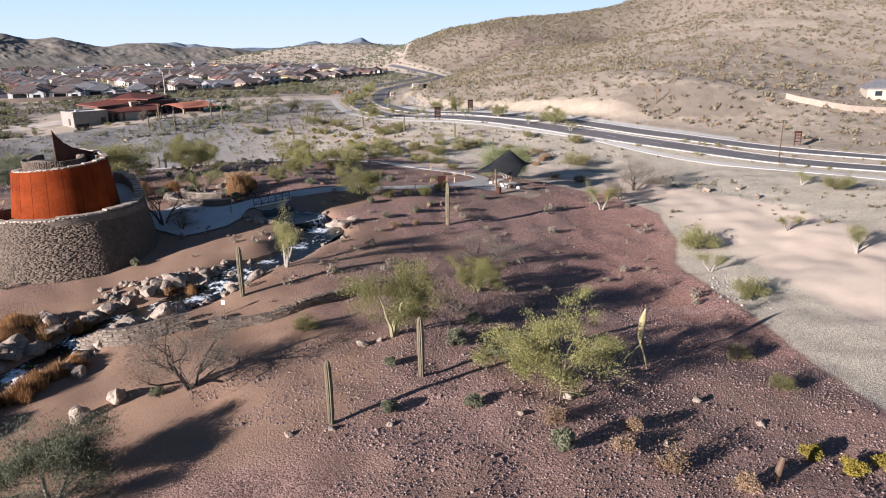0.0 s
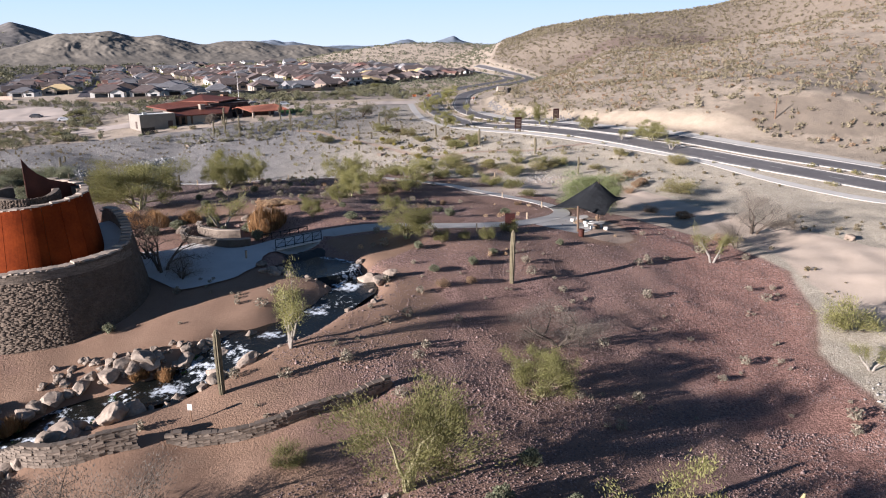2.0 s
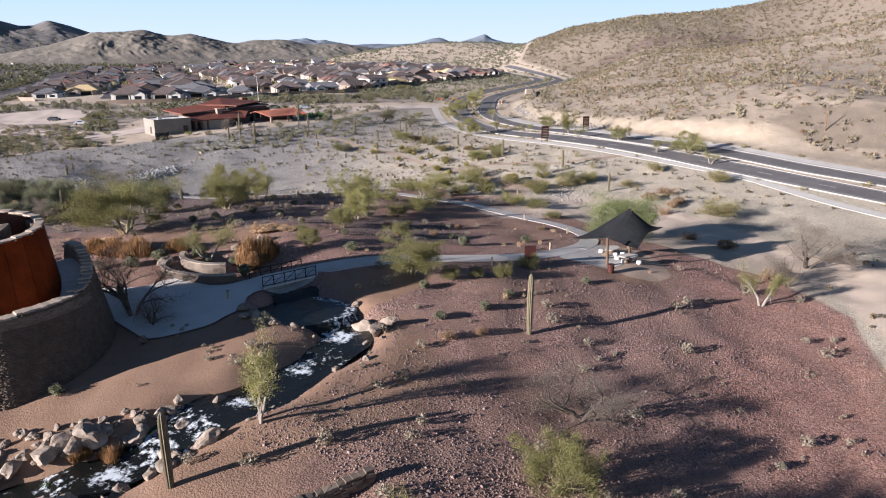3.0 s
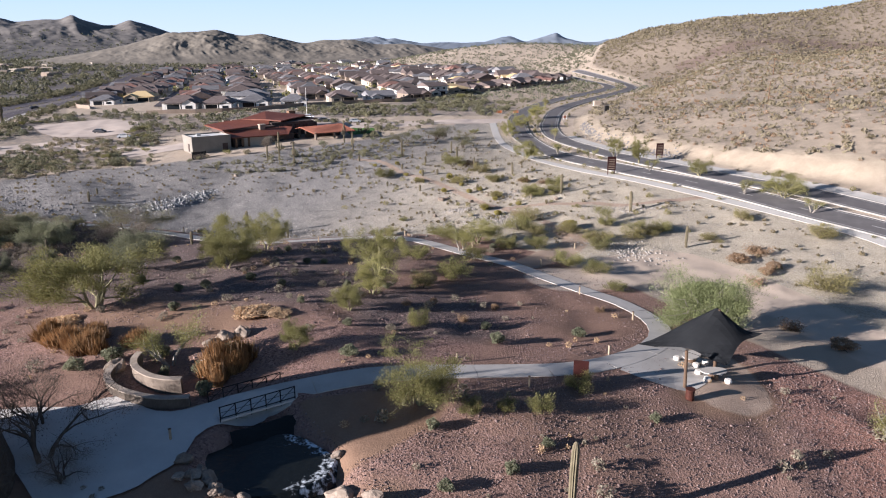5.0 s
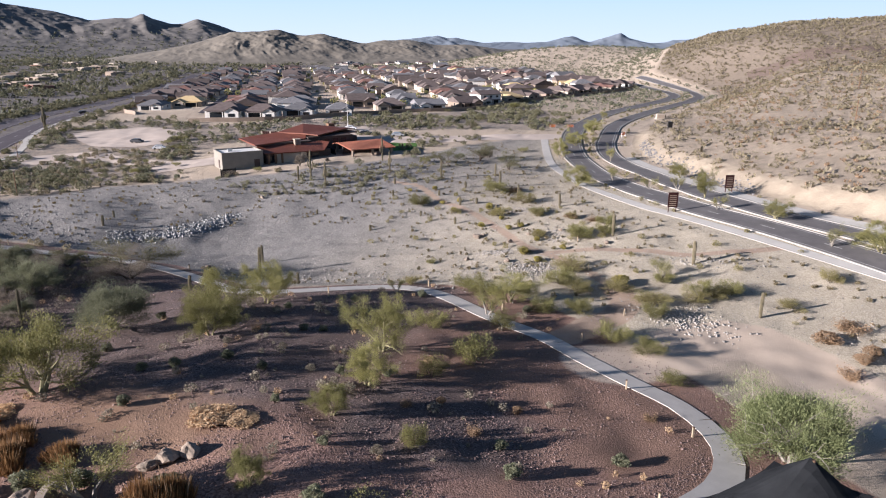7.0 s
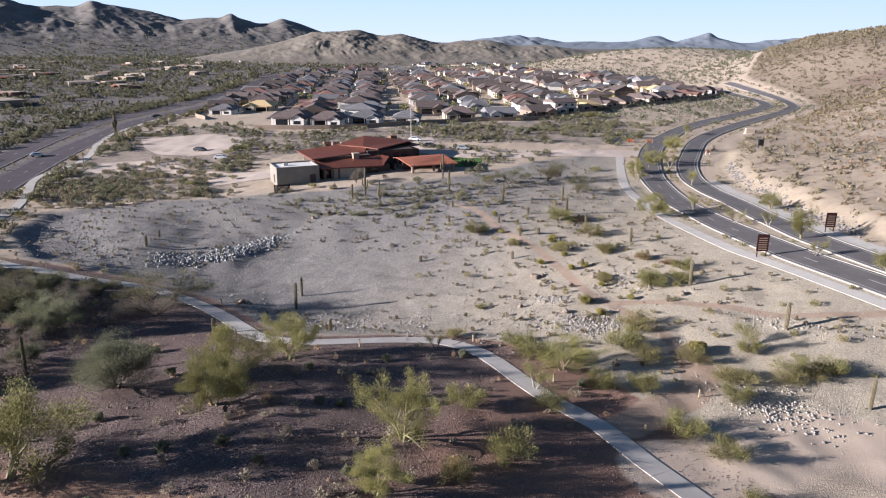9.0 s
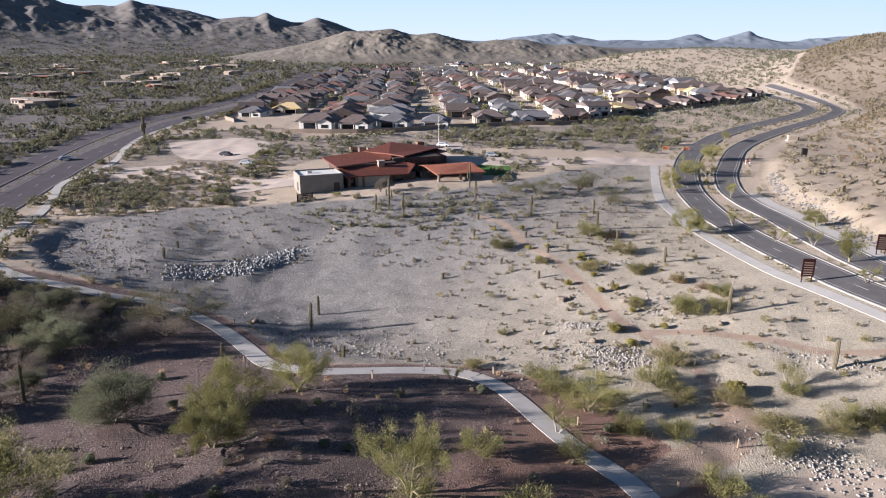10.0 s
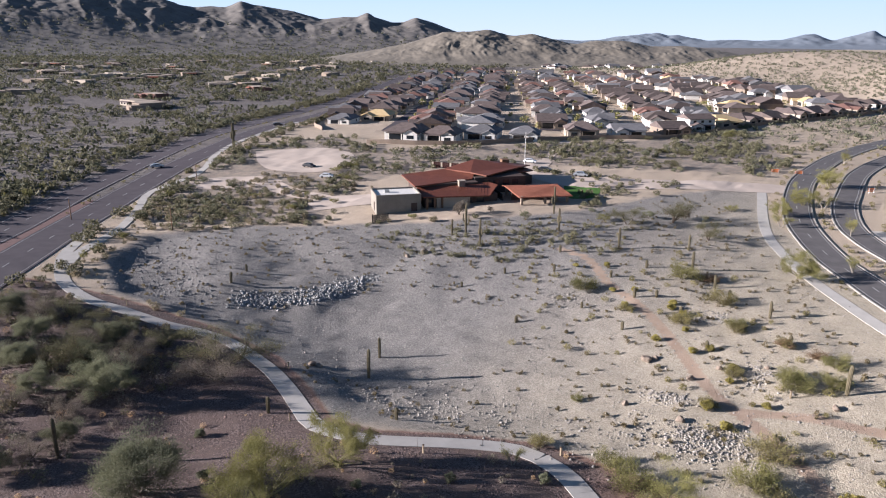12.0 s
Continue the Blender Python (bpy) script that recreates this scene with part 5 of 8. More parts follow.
rng = np.random.default_rng(5)
p = scattered(rng, 1250, (-150, 90), (100, 320), lambda x, y: free(x, y) & (inside(x, y, BASIN) > 2) & (value_noise(x, y, 22, 4) > 0.28) & (np.hypot((x + 78) / 26, (y - 190) / 20) > 0.9))
scrub("basin_scrub", "small dark scattered shrubs on grey gravel", LEAF_BRUSH, p, rng.uniform(0.22, 0.65, len(p)), 50, 0.26, 1)
p = scattered(rng, 90, (-75, 60), (150, 300), lambda x, y: free(x, y) & (inside(x, y, BASIN) > 2) & (away(x, y, TRAIL) < 24) & (value_noise(x, y, 15, 6) > 0.45))
scrub("trail_scrub", "yellow-green brittlebush along the dirt trail", LEAF_LIME, p, rng.uniform(0.45, 1.1, len(p)), 130, 0.14, 2, 1.4)
p = scattered(rng, 560, (-120, 34), (30, 172), lambda x, y: free(x, y) & (inside(x, y, MOUND) > 1.5) & (value_noise(x, y, 12, 12) > 0.35) & (y > 70 + 0.2 * x))
scrub("mound_scrub", "small grey shrubs and tufts on red gravel", LEAF_TUFT, p, 0.3 + 0.9 * rng.random(len(p)) ** 2.2, 120, 0.15, 3)
p = scattered(rng, 160, (-120, 34), (90, 172), lambda x, y: free(x, y) & (inside(x, y, MOUND) > 1.5) & (value_noise(x, y, 12, 13) > 0.4))
scrub("dry_tufts", "pale dry grass tufts on the mound", STRAW, p, rng.uniform(0.25, 0.7, len(p)), 90, 0.16, 4)
p = scattered(rng, 21000, (-45, 330), (130, 900), lambda x, y: free(x, y) & (hilly(x, y) > 0.6) & (away(x, y, FAR_LANE) > 13) & (value_noise(x, y, 35, 14) + 0.4 * value_noise(x, y, 9, 15) > 0.46 - 0.22 * (y > 430)))
scrub("hill_scrub", "sparse dark brush dotted over the tan hillside", LEAF_HILL, p, rng.uniform(0.3, 1.15, len(p)) * (1 + np.hypot(*p.T) / 1000), 12, 0.44, 5, 1.7)
p = scattered(rng, 2600, (-80, 170), (560, 800), lambda x, y: (hilly(x, y) > 0.6) & (away(x, y, FAR_LANE) > 13))
scrub("shoulder_scrub", "dark brush thick on the rocky hill shoulder", LEAF_HILL, p, rng.uniform(0.4, 1.3, len(p)), 12, 0.44, 17, 1.8)
p = scattered(rng, 3800, (0, 300), (130, 600), lambda x, y: free(x, y) & (hilly(x, y) > 0.6) & (away(x, y, FAR_LANE) > 13))
scrub("hill_grass", "dry tawny tufts over the hillside", LEAF_DRY, p, rng.uniform(0.4, 1.0, len(p)), 26, 0.33, 6, 1.6)


p = scattered(rng, 17000, (-1700, -120), (60, 1700), lambda x, y: free(x, y) & (x < np.interp(y, WEST_FAR[:, 1], WEST_FAR[:, 0]) - 8) & (rng.random(len(x)) < np.clip(300 / np.hypot(x, y), 0.05, 1) ** 1.1) & (value_noise(x, y, 60, 24) + 0.5 * value_noise(x, y, 14, 25) > 0.42))
half = len(p) // 2
scrub("west_scrub", "dense olive desert brush on the plain", LEAF_SAGE, p[:half], rng.uniform(0.8, 2.9, half) * (1 + np.hypot(*p[:half].T) / 1600), 18, 0.35, 7, 1.6)
scrub("west_dark_scrub", "dense dark green desert brush on the plain", LEAF_SAGE_DARK, p[half:], rng.uniform(0.8, 2.9, len(p) - half) * (1 + np.hypot(*p[half:].T) / 1600), 18, 0.35, 8, 1.6)
p = scattered(rng, 480, (-260, 0), (200, 460), lambda x, y: free(x, y) & (inside(x, y, BASIN) < 0) & (x > np.interp(y, WEST_NEAR[:, 1], WEST_NEAR[:, 0]) + 11) & (x < np.interp(y, NEAR_LANE[:, 1], NEAR_LANE[:, 0]) - 9) & (y < 300 + 0.9 * (x + 190)) & (value_noise(x, y, 25, 31) > 0.42) & (inside(x, y, [(-225, 282), (-210, 236), (-130, 236), (-130, 300), (-40, 318), (-40, 332), (-130, 320)]) < 0))
scrub("verge_scrub", "olive shrubs between the building and the houses", LEAF_SAGE, p, rng.uniform(0.5, 1.8, len(p)), 90, 0.2, 9, 1.5)
p = scattered(rng, 420, (-190, -90), (120, 260), lambda x, y: free(x, y) & (inside(x, y, BASIN) < 0) & (x > np.interp(y, WEST_NEAR[:, 1], WEST_NEAR[:, 0]) + 8))
scrub("thicket_scrub", "dense grey-green thicket beside the path", LEAF_HILL, p, rng.uniform(0.4, 1.5, len(p)), 110, 0.18, 10, 1.4)

THICK = [(-150, 150), (-139, 157), (-118, 161), (-102, 163.5), (-90, 162), (-84, 154), (-79, 144), (-74, 130), (-90, 124), (-112, 134), (-150, 134)]
for name, label, leaf, n, lo, hi, leaves, size, seed in (("grey_thicket", "tangled grey leafless brush below the path", LEAF_HAZE, 150, 0.6, 2.0, 170, 0.085, 31), ("sage_thicket", "grey-green sage brush below the path", LEAF_GREY, 34, 0.6, 1.7, 200, 0.085, 32), ("dark_thicket", "dark mesquite brush in the shaded hollow", LEAF_DARK, 40, 0.5, 1.5, 170, 0.09, 33), ("rust_thicket", "dry rust-brown brush in the shaded hollow", LEAF_DRY, 70, 0.4, 1.3, 130, 0.1, 34)):
    p = scattered(rng, n, (-150, -74), (124, 164), lambda x, y: (inside(x, y, THICK) > 0) & (away(x, y, PARK_PATH) > 2.4) & (value_noise(x, y, 9, 60 + seed) > 0.36))
    scrub(name, label, leaf, p, rng.uniform(lo, hi, len(p)), leaves, size, seed, 1.3)
for n, (x, y, h, w) in enumerate([(-92.0, 150.5, 4.0, 5.2), (-97, 155, 3.6, 4.6), (-105, 151, 3.8, 5.0), (-111, 156, 3.2, 4.4), (-119, 152, 3.6, 5.0), (-94, 137, 3.0, 4.0), (-86, 139.5, 2.8, 3.6), (-102, 144, 3.4, 4.6), (-127, 156, 3.0, 4.6), (-133, 150, 3.4, 5.0), (-80, 133, 2.6, 3.4), (-108, 160.5, 2.6, 3.6)]):
    k = (bare[0], bare[1], bare[1], mesq[0])[n % 4]
    copy_thing(k, put(x, y, 77 * n, w / 7.4, 0.05, h / 6.0) @ Matrix.Diagonal((*(1 / s for s in k.scale), 1)))


slope = bpy.data.objects["mountain_west"].data
co = np.empty(3 * len(slope.vertices), np.float32)
slope.vertices.foreach_get("co", co)
co = co.reshape(-1, 3).astype(float)
reach = np.hypot(co[:, 0] + 4, co[:, 1] - 106)
pick = np.nonzero((reach > 1215) & (reach < 1950))[0]
pick = rng.choice(pick, 9000, replace=False, p=(2000 - reach[pick]) ** 2 / ((2000 - reach[pick]) ** 2).sum())
scrub("mountain_scrub", "grey-green brush speckled over the mountain's foot", LEAF_SAGE_DARK, co[pick, :2] + rng.normal(0, 1.5, (len(pick), 2)), rng.uniform(1.6, 4.2, len(pick)), 7, 0.6, 41, 1.7, -0.3, co[pick, 2])


def median_rows():
    pts = []
    for line, off in ((NEAR_LANE, 5.0), (NEAR_LANE, -5.4), (FAR_LANE, 5.0), (FAR_LANE, -6.5), (WEST_NEAR, -7.8), (WEST_FAR, 7.2), (WEST_FAR, -7.4)):
        d = np.gradient(line, axis=0)
        d /= np.linalg.norm(d, axis=1)[:, None]
        q = line + np.stack([-d[:, 1], d[:, 0]], 1) * off
        q = q[rng.random(len(q)) < 0.5]
        pts.append(q + rng.normal(0, 0.35, q.shape))
    return np.vstack(pts)


p = median_rows()
p = p[(away(*p.T, NEAR_LANE) > 4.3) & (away(*p.T, FAR_LANE) > 4.2) & (away(*p.T, WEST_NEAR) > 6.4) & (away(*p.T, WEST_FAR) > 6.0)]
scrub("roadside_scrub", "low planted shrubs along kerbs and medians", LEAF_LIME, p, rng.uniform(0.4, 1.0, len(p)), 90, 0.18, 12, 1.5)

p = scattered(rng, 8500, (-900, 260), (420, 2300), lambda x, y: free(x, y) & (hilly(x, y) < 0.3) & (inside(x, y, [(-262, 352), (-300, 400), (-430, 575), (-560, 790), (-540, 920), (-330, 900), (-160, 790), (-85, 690), (-50, 620), (-92, 540), (-112, 470), (-135, 410), (-186, 345)]) < -4) & (x > np.interp(y, WEST_NEAR[:, 1], WEST_NEAR[:, 0]) + 12) & (rng.random(len(x)) < np.clip(700 / np.hypot(x, y), 0.05, 1) ** 1.5))
scrub("north_scrub", "olive brush on the far plain and low hills", LEAF_SAGE_DARK, p, rng.uniform(0.6, 1.7, len(p)) * (1 + np.hypot(*p.T) / 1800), 16, 0.36, 15, 1.7)
p = scattered(rng, 420, (-560, -80), (370, 900), lambda x, y: (inside(x, y, [(-262, 352), (-430, 575), (-560, 790), (-540, 920), (-330, 900), (-160, 790), (-85, 690), (-92, 540), (-135, 410)]) > 0))
scrub("garden_trees", "small green trees between the houses", LEAF_OLIVE, p, rng.uniform(1.4, 3.8, len(p)), 60, 0.22, 16, 1.3)

CLEAR = [[(-226, 281), (-198, 297), (-178, 279), (-168, 262), (-180, 246), (-214, 240), (-206, 264)], [(-141, 232), (-129, 246), (-124, 251), (-132, 258), (-150, 246), (-182, 252), (-182, 246), (-152, 238)], [(-43, 314), (-47, 328), (-72, 318), (-98, 304), (-112, 310), (-118, 322), (-126, 320), (-120, 298), (-98, 284), (-66, 302)]]


def yard(x, y):
    ok = (inside(x, y, YARD) > 0) & (away(x, y, WEST_NEAR) > 8) & (away(x, y, NEAR_LANE) > 8) & (away(x, y, WEST_WALK) > 2)
    for c in CLEAR:
        ok &= inside(x, y, c) < -1
    return ok & (inside(x, y, [(-134, 236), (-118, 228), (-80, 266), (-100, 298), (-128, 288)]) < 0)


p = scattered(rng, 900, (-240, -45), (195, 470), lambda x, y: yard(x, y) & (value_noise(x, y, 18, 51) > 0.36))
scrub("yard_scrub", "mixed olive brush around the building and drives", LEAF_SAGE, p[:450], rng.uniform(0.6, 2.2, 450), 90, 0.19, 21, 1.5)
scrub("yard_dry_scrub", "brown dry brush around the building and drives", LEAF_SAGE_DARK, p[450:], rng.uniform(0.5, 1.7, len(p) - 450), 90, 0.19, 22, 1.6)
spots = scattered(rng, 34, (-240, -45), (200, 470), lambda x, y: yard(x, y) & (value_noise(x, y, 30, 53) > 0.5))
for n, (x, y) in enumerate(spots):
    h, w = rng.uniform(2.4, 4.4), rng.uniform(3.2, 6.0)
    far_tree(n % 3, put(x, y, 50 * n, w / 7.4, 0.05, h / 6.0))
for n, (x, y, h, w) in enumerate([(-88.4, 252.5, 4.6, 5.2), (-104, 246.5, 3.6, 3.6), (-112.5, 238.5, 3.0, 3.6), (-118.5, 228.5, 2.6, 3.2), (-98.5, 252.5, 2.4, 3.0), (-72, 262, 3.8, 5.0), (-64, 270, 4.4, 6.0), (-57, 276, 4.0, 6.0), (-50, 290, 3.4, 5.0), (-78, 268, 2.6, 3.6)]):
    far_tree((2, 4, 0)[n % 3], put(x, y, 80 * n, w / 7.4, 0.05, h / 6.0))
THICKET = [(-166, 205), (-156, 217), (-146, 228), (-138, 246), (-149, 259), (-162, 273), (-168, 258), (-168, 240), (-178, 231), (-180, 219)]
spots = scattered(rng, 30, (-185, -135), (203, 276), lambda x, y: (inside(x, y, THICKET) > 0) & (away(x, y, WEST_WALK) > 2.5))
for n, (x, y) in enumerate(spots):
    h, w = rng.uniform(1.8, 3.6), rng.uniform(2.6, 4.8)
    far_tree((2, 1, 0, 2)[n % 4], put(x, y, 50 * n, w / 7.4, 0.05, h / 6.0))
for n, (x, y) in enumerate([(-221, 194), (-242, 222), (-195, 208.5), (-161.5, 190), (-154.3, 180), (-151, 175), (-232, 258), (-219, 260), (-231, 203), (-225, 190), (-257, 220), (-292, 288), (-279, 273), (-187, 206), (-204, 222), (-246, 210), (-262, 244), (-270, 256), (-238, 268), (-268, 318), (-281, 340), (-318, 330), (-330, 352), (-300, 372)]):
    h, w = rng.uniform(2.4, 4.4), rng.uniform(3.0, 6.4)
    if away(x, y, WEST_NEAR) > 6.2 and away(x, y, WEST_FAR) > 5.8 and away(x, y, WEST_WALK) > 1.4:
        far_tree(3, put(x, y, 50 * n, w / 7.4, 0.05, h / 6.0))
rows = []
for line, lo, hi, n in ((WEST_NEAR, 7, 16, 420), (WEST_FAR, 6.5, 22, 620)):
    k = rng.integers(12, len(line) - 30, n)
    d = np.gradient(line, axis=0)[k]
    d /= np.linalg.norm(d, axis=1)[:, None]
    off = rng.uniform(lo, hi, n) * (-1 if line is WEST_NEAR else 1)
    rows.append(line[k] + np.stack([-d[:, 1], d[:, 0]], 1) * off[:, None] + rng.normal(0, 1.2, (n, 2)))
p = np.vstack(rows)
p = p[(away(*p.T, WEST_NEAR) > 6.6) & (away(*p.T, WEST_FAR) > 6.2) & (away(*p.T, WEST_WALK) > 2) & (inside(*p.T, CLEAR[0]) < -1)]
scrub("west_road_brush", "olive trees and brush lining the worn road", LEAF_SAGE, p, rng.uniform(0.7, 2.8, len(p)), 120, 0.16, 27, 1.5)
p = scattered(rng, 150, (-112, -60), (214, 262), lambda x, y: free(x, y) & (inside(x, y, [(-116, 226), (-100, 240), (-72, 260), (-60, 262), (-60, 236), (-92, 218)]) > 0))
scrub("border_scrub", "grey-green border shrubs below the building", LEAF_SAGE, p, rng.uniform(0.4, 1.3, len(p)), 90, 0.18, 23, 1.5)

# ---- stone, water and the tower ----
def rock_mesh(name, seed, flat=0.7, detail=2):
    bm = bmesh.new()
    bmesh.ops.create_icosphere(bm, subdivisions=detail, radius=0.56)
    cuts = np.random.default_rng(seed + 900)
    planes = [(Vector(cuts.normal(size=3)).normalized(), cuts.uniform(0.30, 0.46)) for _ in range(11)]
    for v in bm.verts:
        for way, far in planes:
            v.co -= way * max(0.0, v.co.dot(way) - far) * 0.93
        n = noise.noise(v.co * 2.6 + Vector((seed * 7.1, 3.3, 1.7))) * 0.3 + noise.noise(v.co * 5.5 + Vector((seed, 9, 2))) * 0.1
        v.co *= 1 + n
        v.co.z *= flat
    me = bpy.data.meshes.new(name)
    bm.to_mesh(me)
    bm.free()
    me.polygons.foreach_set("use_smooth", [False] * len(me.polygons))
    return me


def rocks(name, places, meshes, material, label, group, seed, bury=0.22):
    """Single rocks at rows of x, y and size."""
    r = np.random.default_rng(seed)
    for me in meshes:
        if not me.materials:
            me.materials.append(material)
    for n, (x, y, s) in enumerate(places):
        ob = new(name, meshes[n % len(meshes)])
        ob.matrix_basis = Matrix.Translation((x, y, float(height(x, y)) + s * bury)) @ Euler((r.normal(0, 0.2), r.normal(0, 0.2), r.uniform(0, 6.28))).to_matrix().to_4x4() @ Matrix.Diagonal((s * r.uniform(0.85, 1.25), s * r.uniform(0.8, 1.1), s * r.uniform(0.8, 1.1), 1))
        tagged(ob, label, "rock", group)


def along(line, dist, off):
    d = np.concatenate([[0], np.cumsum(np.linalg.norm(np.diff(line, axis=0), axis=1))])
    p, q = (np.array([np.interp(s, d, line[:, 0]), np.interp(s, d, line[:, 1])]) for s in (dist, dist + 0.5))
    w = (q - p) / max(np.linalg.norm(q - p), 1e-6)
    return p + np.array([-w[1], w[0]]) * off


BOULDERS = [rock_mesh("boulder", k, 0.78, 3) for k in range(6)]
r = np.random.default_rng(44)
bank = []
for s in np.arange(2, 74, 0.8):
    for side in (-1, 1):
        if r.random() < (0.95 if s < 41 else 0.14):
            q = along(CREEK, s, side * r.uniform(2.3, 4.2))
            bank.append((*q, r.choice([0.6, 1.0, 1.4, 1.7, 2.2] if s < 41 else [0.4, 0.6, 0.8])))
rocks("creek_boulder", bank, BOULDERS, BOULDER, "rounded tan boulder lining the creek", "creek boulders", 1)
pile = [(-37 + 11 * u + r.normal(0, 0.4), 69.5 + 5.5 * u + 3.2 * v + r.normal(0, 0.3), r.uniform(0.4, 0.95)) for u in np.linspace(0, 1, 14) for v in np.linspace(0.15, 1, 4)]
rocks("tumbled_boulder", pile, BOULDERS, BOULDER, "tumbled reddish boulder on the creek bank", "tumbled boulders", 2)
rocks("large_boulder", [(-26.6, 52.2, 2.0), (-28.4, 50.0, 1.8), (-13.3, 93.6, 1.7), (-14.8, 95.0, 1.9), (-12.2, 94.6, 1.3), (-13.9, 91.8, 1.2), (-24.0, 77.6, 1.5), (-22.6, 80.6, 1.3), (-34.3, 112.0, 1.6), (-33.2, 113.3, 1.7), (-35.3, 111.0, 1.2), (-33.6, 59.4, 1.7), (-32.0, 57.2, 1.8), (-38.6, 61.8, 1.7), (-40.4, 62.0, 1.8), (-39.9, 66.6, 1.9), (-41.0, 104.5, 1.7), (-36.8, 45.5, 1.5), (-36.4, 43.2, 1.4), (-30.0, 37.6, 1.3), (-31.6, 104.6, 1.1), (-38.8, 108.5, 1.2)], BOULDERS, BOULDER, "large smooth tan boulder", "large boulders", 3)
rocks("loose_rock", [(9.9, 48.5, 0.9), (15.8, 43.2, 0.5), (20.5, 50.5, 0.7), (24.0, 47.0, 0.6), (-6.9, 58.5, 0.9), (-5.4, 59.2, 0.6), (48.5, 127.5, 1.6), (54.5, 120, 1.2), (54.0, 126.8, 1.0), (-3.4, 44.6, 0.5), (6.0, 45.4, 0.5), (-10.4, 43.6, 0.6), (-7.4, 44.0, 0.5), (-96.5, 223, 1.6), (-98.5, 219.5, 1.2), (-26.5, 200.5, 0.9), (-29, 196, 1.0), (-21, 203, 0.8), (-16, 186, 0.9), (-34, 186, 0.9), (-36.5, 199.7, 1.5), (-35.6, 200.6, 1.0), (-26.5, 184.5, 1.0), (-11.4, 195.5, 1.0), (-78.5, 172.5, 1.2), (-77.6, 173.2, 0.9)], BOULDERS, BOULDER, "loose pale rock lying on gravel", "loose rocks", 4)

CHIPS = [rock_mesh("riprap_stone", 20 + k, 0.8, 1) for k in range(4)]
heap = []
for s in np.linspace(0, 1, 60):
    c = np.array([-110, 184]) + s * np.array([10.5, 22]) + np.array([3.2 * math.sin(s * 3.1), 0])
    for _ in range(5):
        heap.append((*(c + r.normal(0, 1.15, 2)), r.uniform(0.35, 0.75)))
rocks("riprap_stone", heap, CHIPS, RIPRAP, "grey angular stone of a riprap bank", "riprap stones", 5, 0.3)


def rubble(name, label, material, spots, n, size, seed):
    """A bed of small angular stones, joined."""
    rr = np.random.default_rng(seed)
    cube = np.array([(-1, -1, -0.6), (1, -1, -0.7), (1, 1, -0.6), (-1, 1, -0.7), (-0.7, -0.6, 0.7), (0.6, -0.7, 0.6), (0.7, 0.6, 0.75), (-0.6, 0.7, 0.6)]) * 0.5
    quad = np.array([(4, 5, 6, 7), (0, 1, 5, 4), (1, 2, 6, 5), (2, 3, 7, 6), (3, 0, 4, 7)])
    k = rr.integers(0, len(spots), n)
    spots = np.array(spots, float)
    xy = spots[k, :2] + rr.normal(0, 1, (n, 2)) * spots[k, 2:4]
    return stones(name, label, material, xy, size * rr.uniform(0.5, 1.5, n) ** 1.5, seed, cube, quad)


CUBE = np.array([(-1, -1, -0.6), (1, -1, -0.7), (1, 1, -0.6), (-1, 1, -0.7), (-0.6, -0.5, 0.7), (0.5, -0.6, 0.6), (0.6, 0.5, 0.75), (-0.5, 0.6, 0.6)]) * 0.5
QUADS = np.array([(4, 5, 6, 7), (0, 1, 5, 4), (1, 2, 6, 5), (2, 3, 7, 6), (3, 0, 4, 7)])


def stones(name, label, material, xy, size, seed, cube=CUBE, quad=QUADS):
    rr = np.random.default_rng(seed)
    n = len(xy)
    v = cube[None] * (1 + rr.normal(0, 0.22, (n, 8, 3)))
    a = rr.uniform(0, 6.28, n)
    c, s = np.cos(a)[:, None], np.sin(a)[:, None]
    tilt = rr.normal(0, 0.35, (n, 1))
    x, y, z = v[..., 0] * c - v[..., 1] * s, v[..., 0] * s + v[..., 1] * c, v[..., 2] * rr.uniform(0.6, 1.0, (n, 1))
    z = z + tilt * x
    out = np.stack([x, y, z], -1) * size[:, None, None]
    out += np.concatenate([xy, (height(*xy.T) + 0.12 * size)[:, None]], 1)[:, None]
    faces = (quad[None] + 8 * np.arange(n)[:, None, None]).reshape(-1, 4)
    return tagged(tri_object(name, out.reshape(-1, 3), faces, material), label, "gravel", kind="stuff")


rubble("basin_rubble", "pale broken rock scattered in the basin", GREY_ROCK, [(-25, 180, 4, 2), (-20, 183, 2, 2), (3, 188.5, 4, 1.2), (1.5, 169, 2.5, 3), (4, 166, 3, 2), (-97, 222, 5, 4), (-62, 178, 11, 4), (-40, 176, 10, 4), (-116, 212, 4, 3), (-34, 214, 16, 16), (36, 80, 1.5, 2.5), (-45, 262, 7, 4), (-32.9, 218.4, 2.2, 1.5), (-21.5, 200, 1.5, 3), (-58.6, 216.6, 3, 2), (-29.5, 189.5, 1.6, 1), (-21.5, 181.5, 3.0, 1.8), (-22.5, 181.5, 3.0, 1.8), (-67, 171, 7, 2.2), (-55, 171.5, 7, 2)], 4200, 0.19, 61)
rubble("riprap_rubble", "small grey broken stone filling the riprap bank", RIPRAP_FINE, [(-110 + 10.5 * k / 8 + 3.2 * math.sin(k / 8 * 3.1), 184 + 22 * k / 8, 1.35, 1.5) for k in range(9)], 1500, 0.3, 65)
rubble("bank_rubble", "dark stones along the foot of the cut bank", DARK_ROCK, [(x, y, 0.7, 2.6) for x, y in smooth_line([(-15.0, 309.6), (-10.8, 291.4), (-5.6, 282.4), (0.2, 270.1), (5.1, 256.4), (9.1, 245.2), (13.5, 237.5)], 4.0)], 900, 0.32, 66)
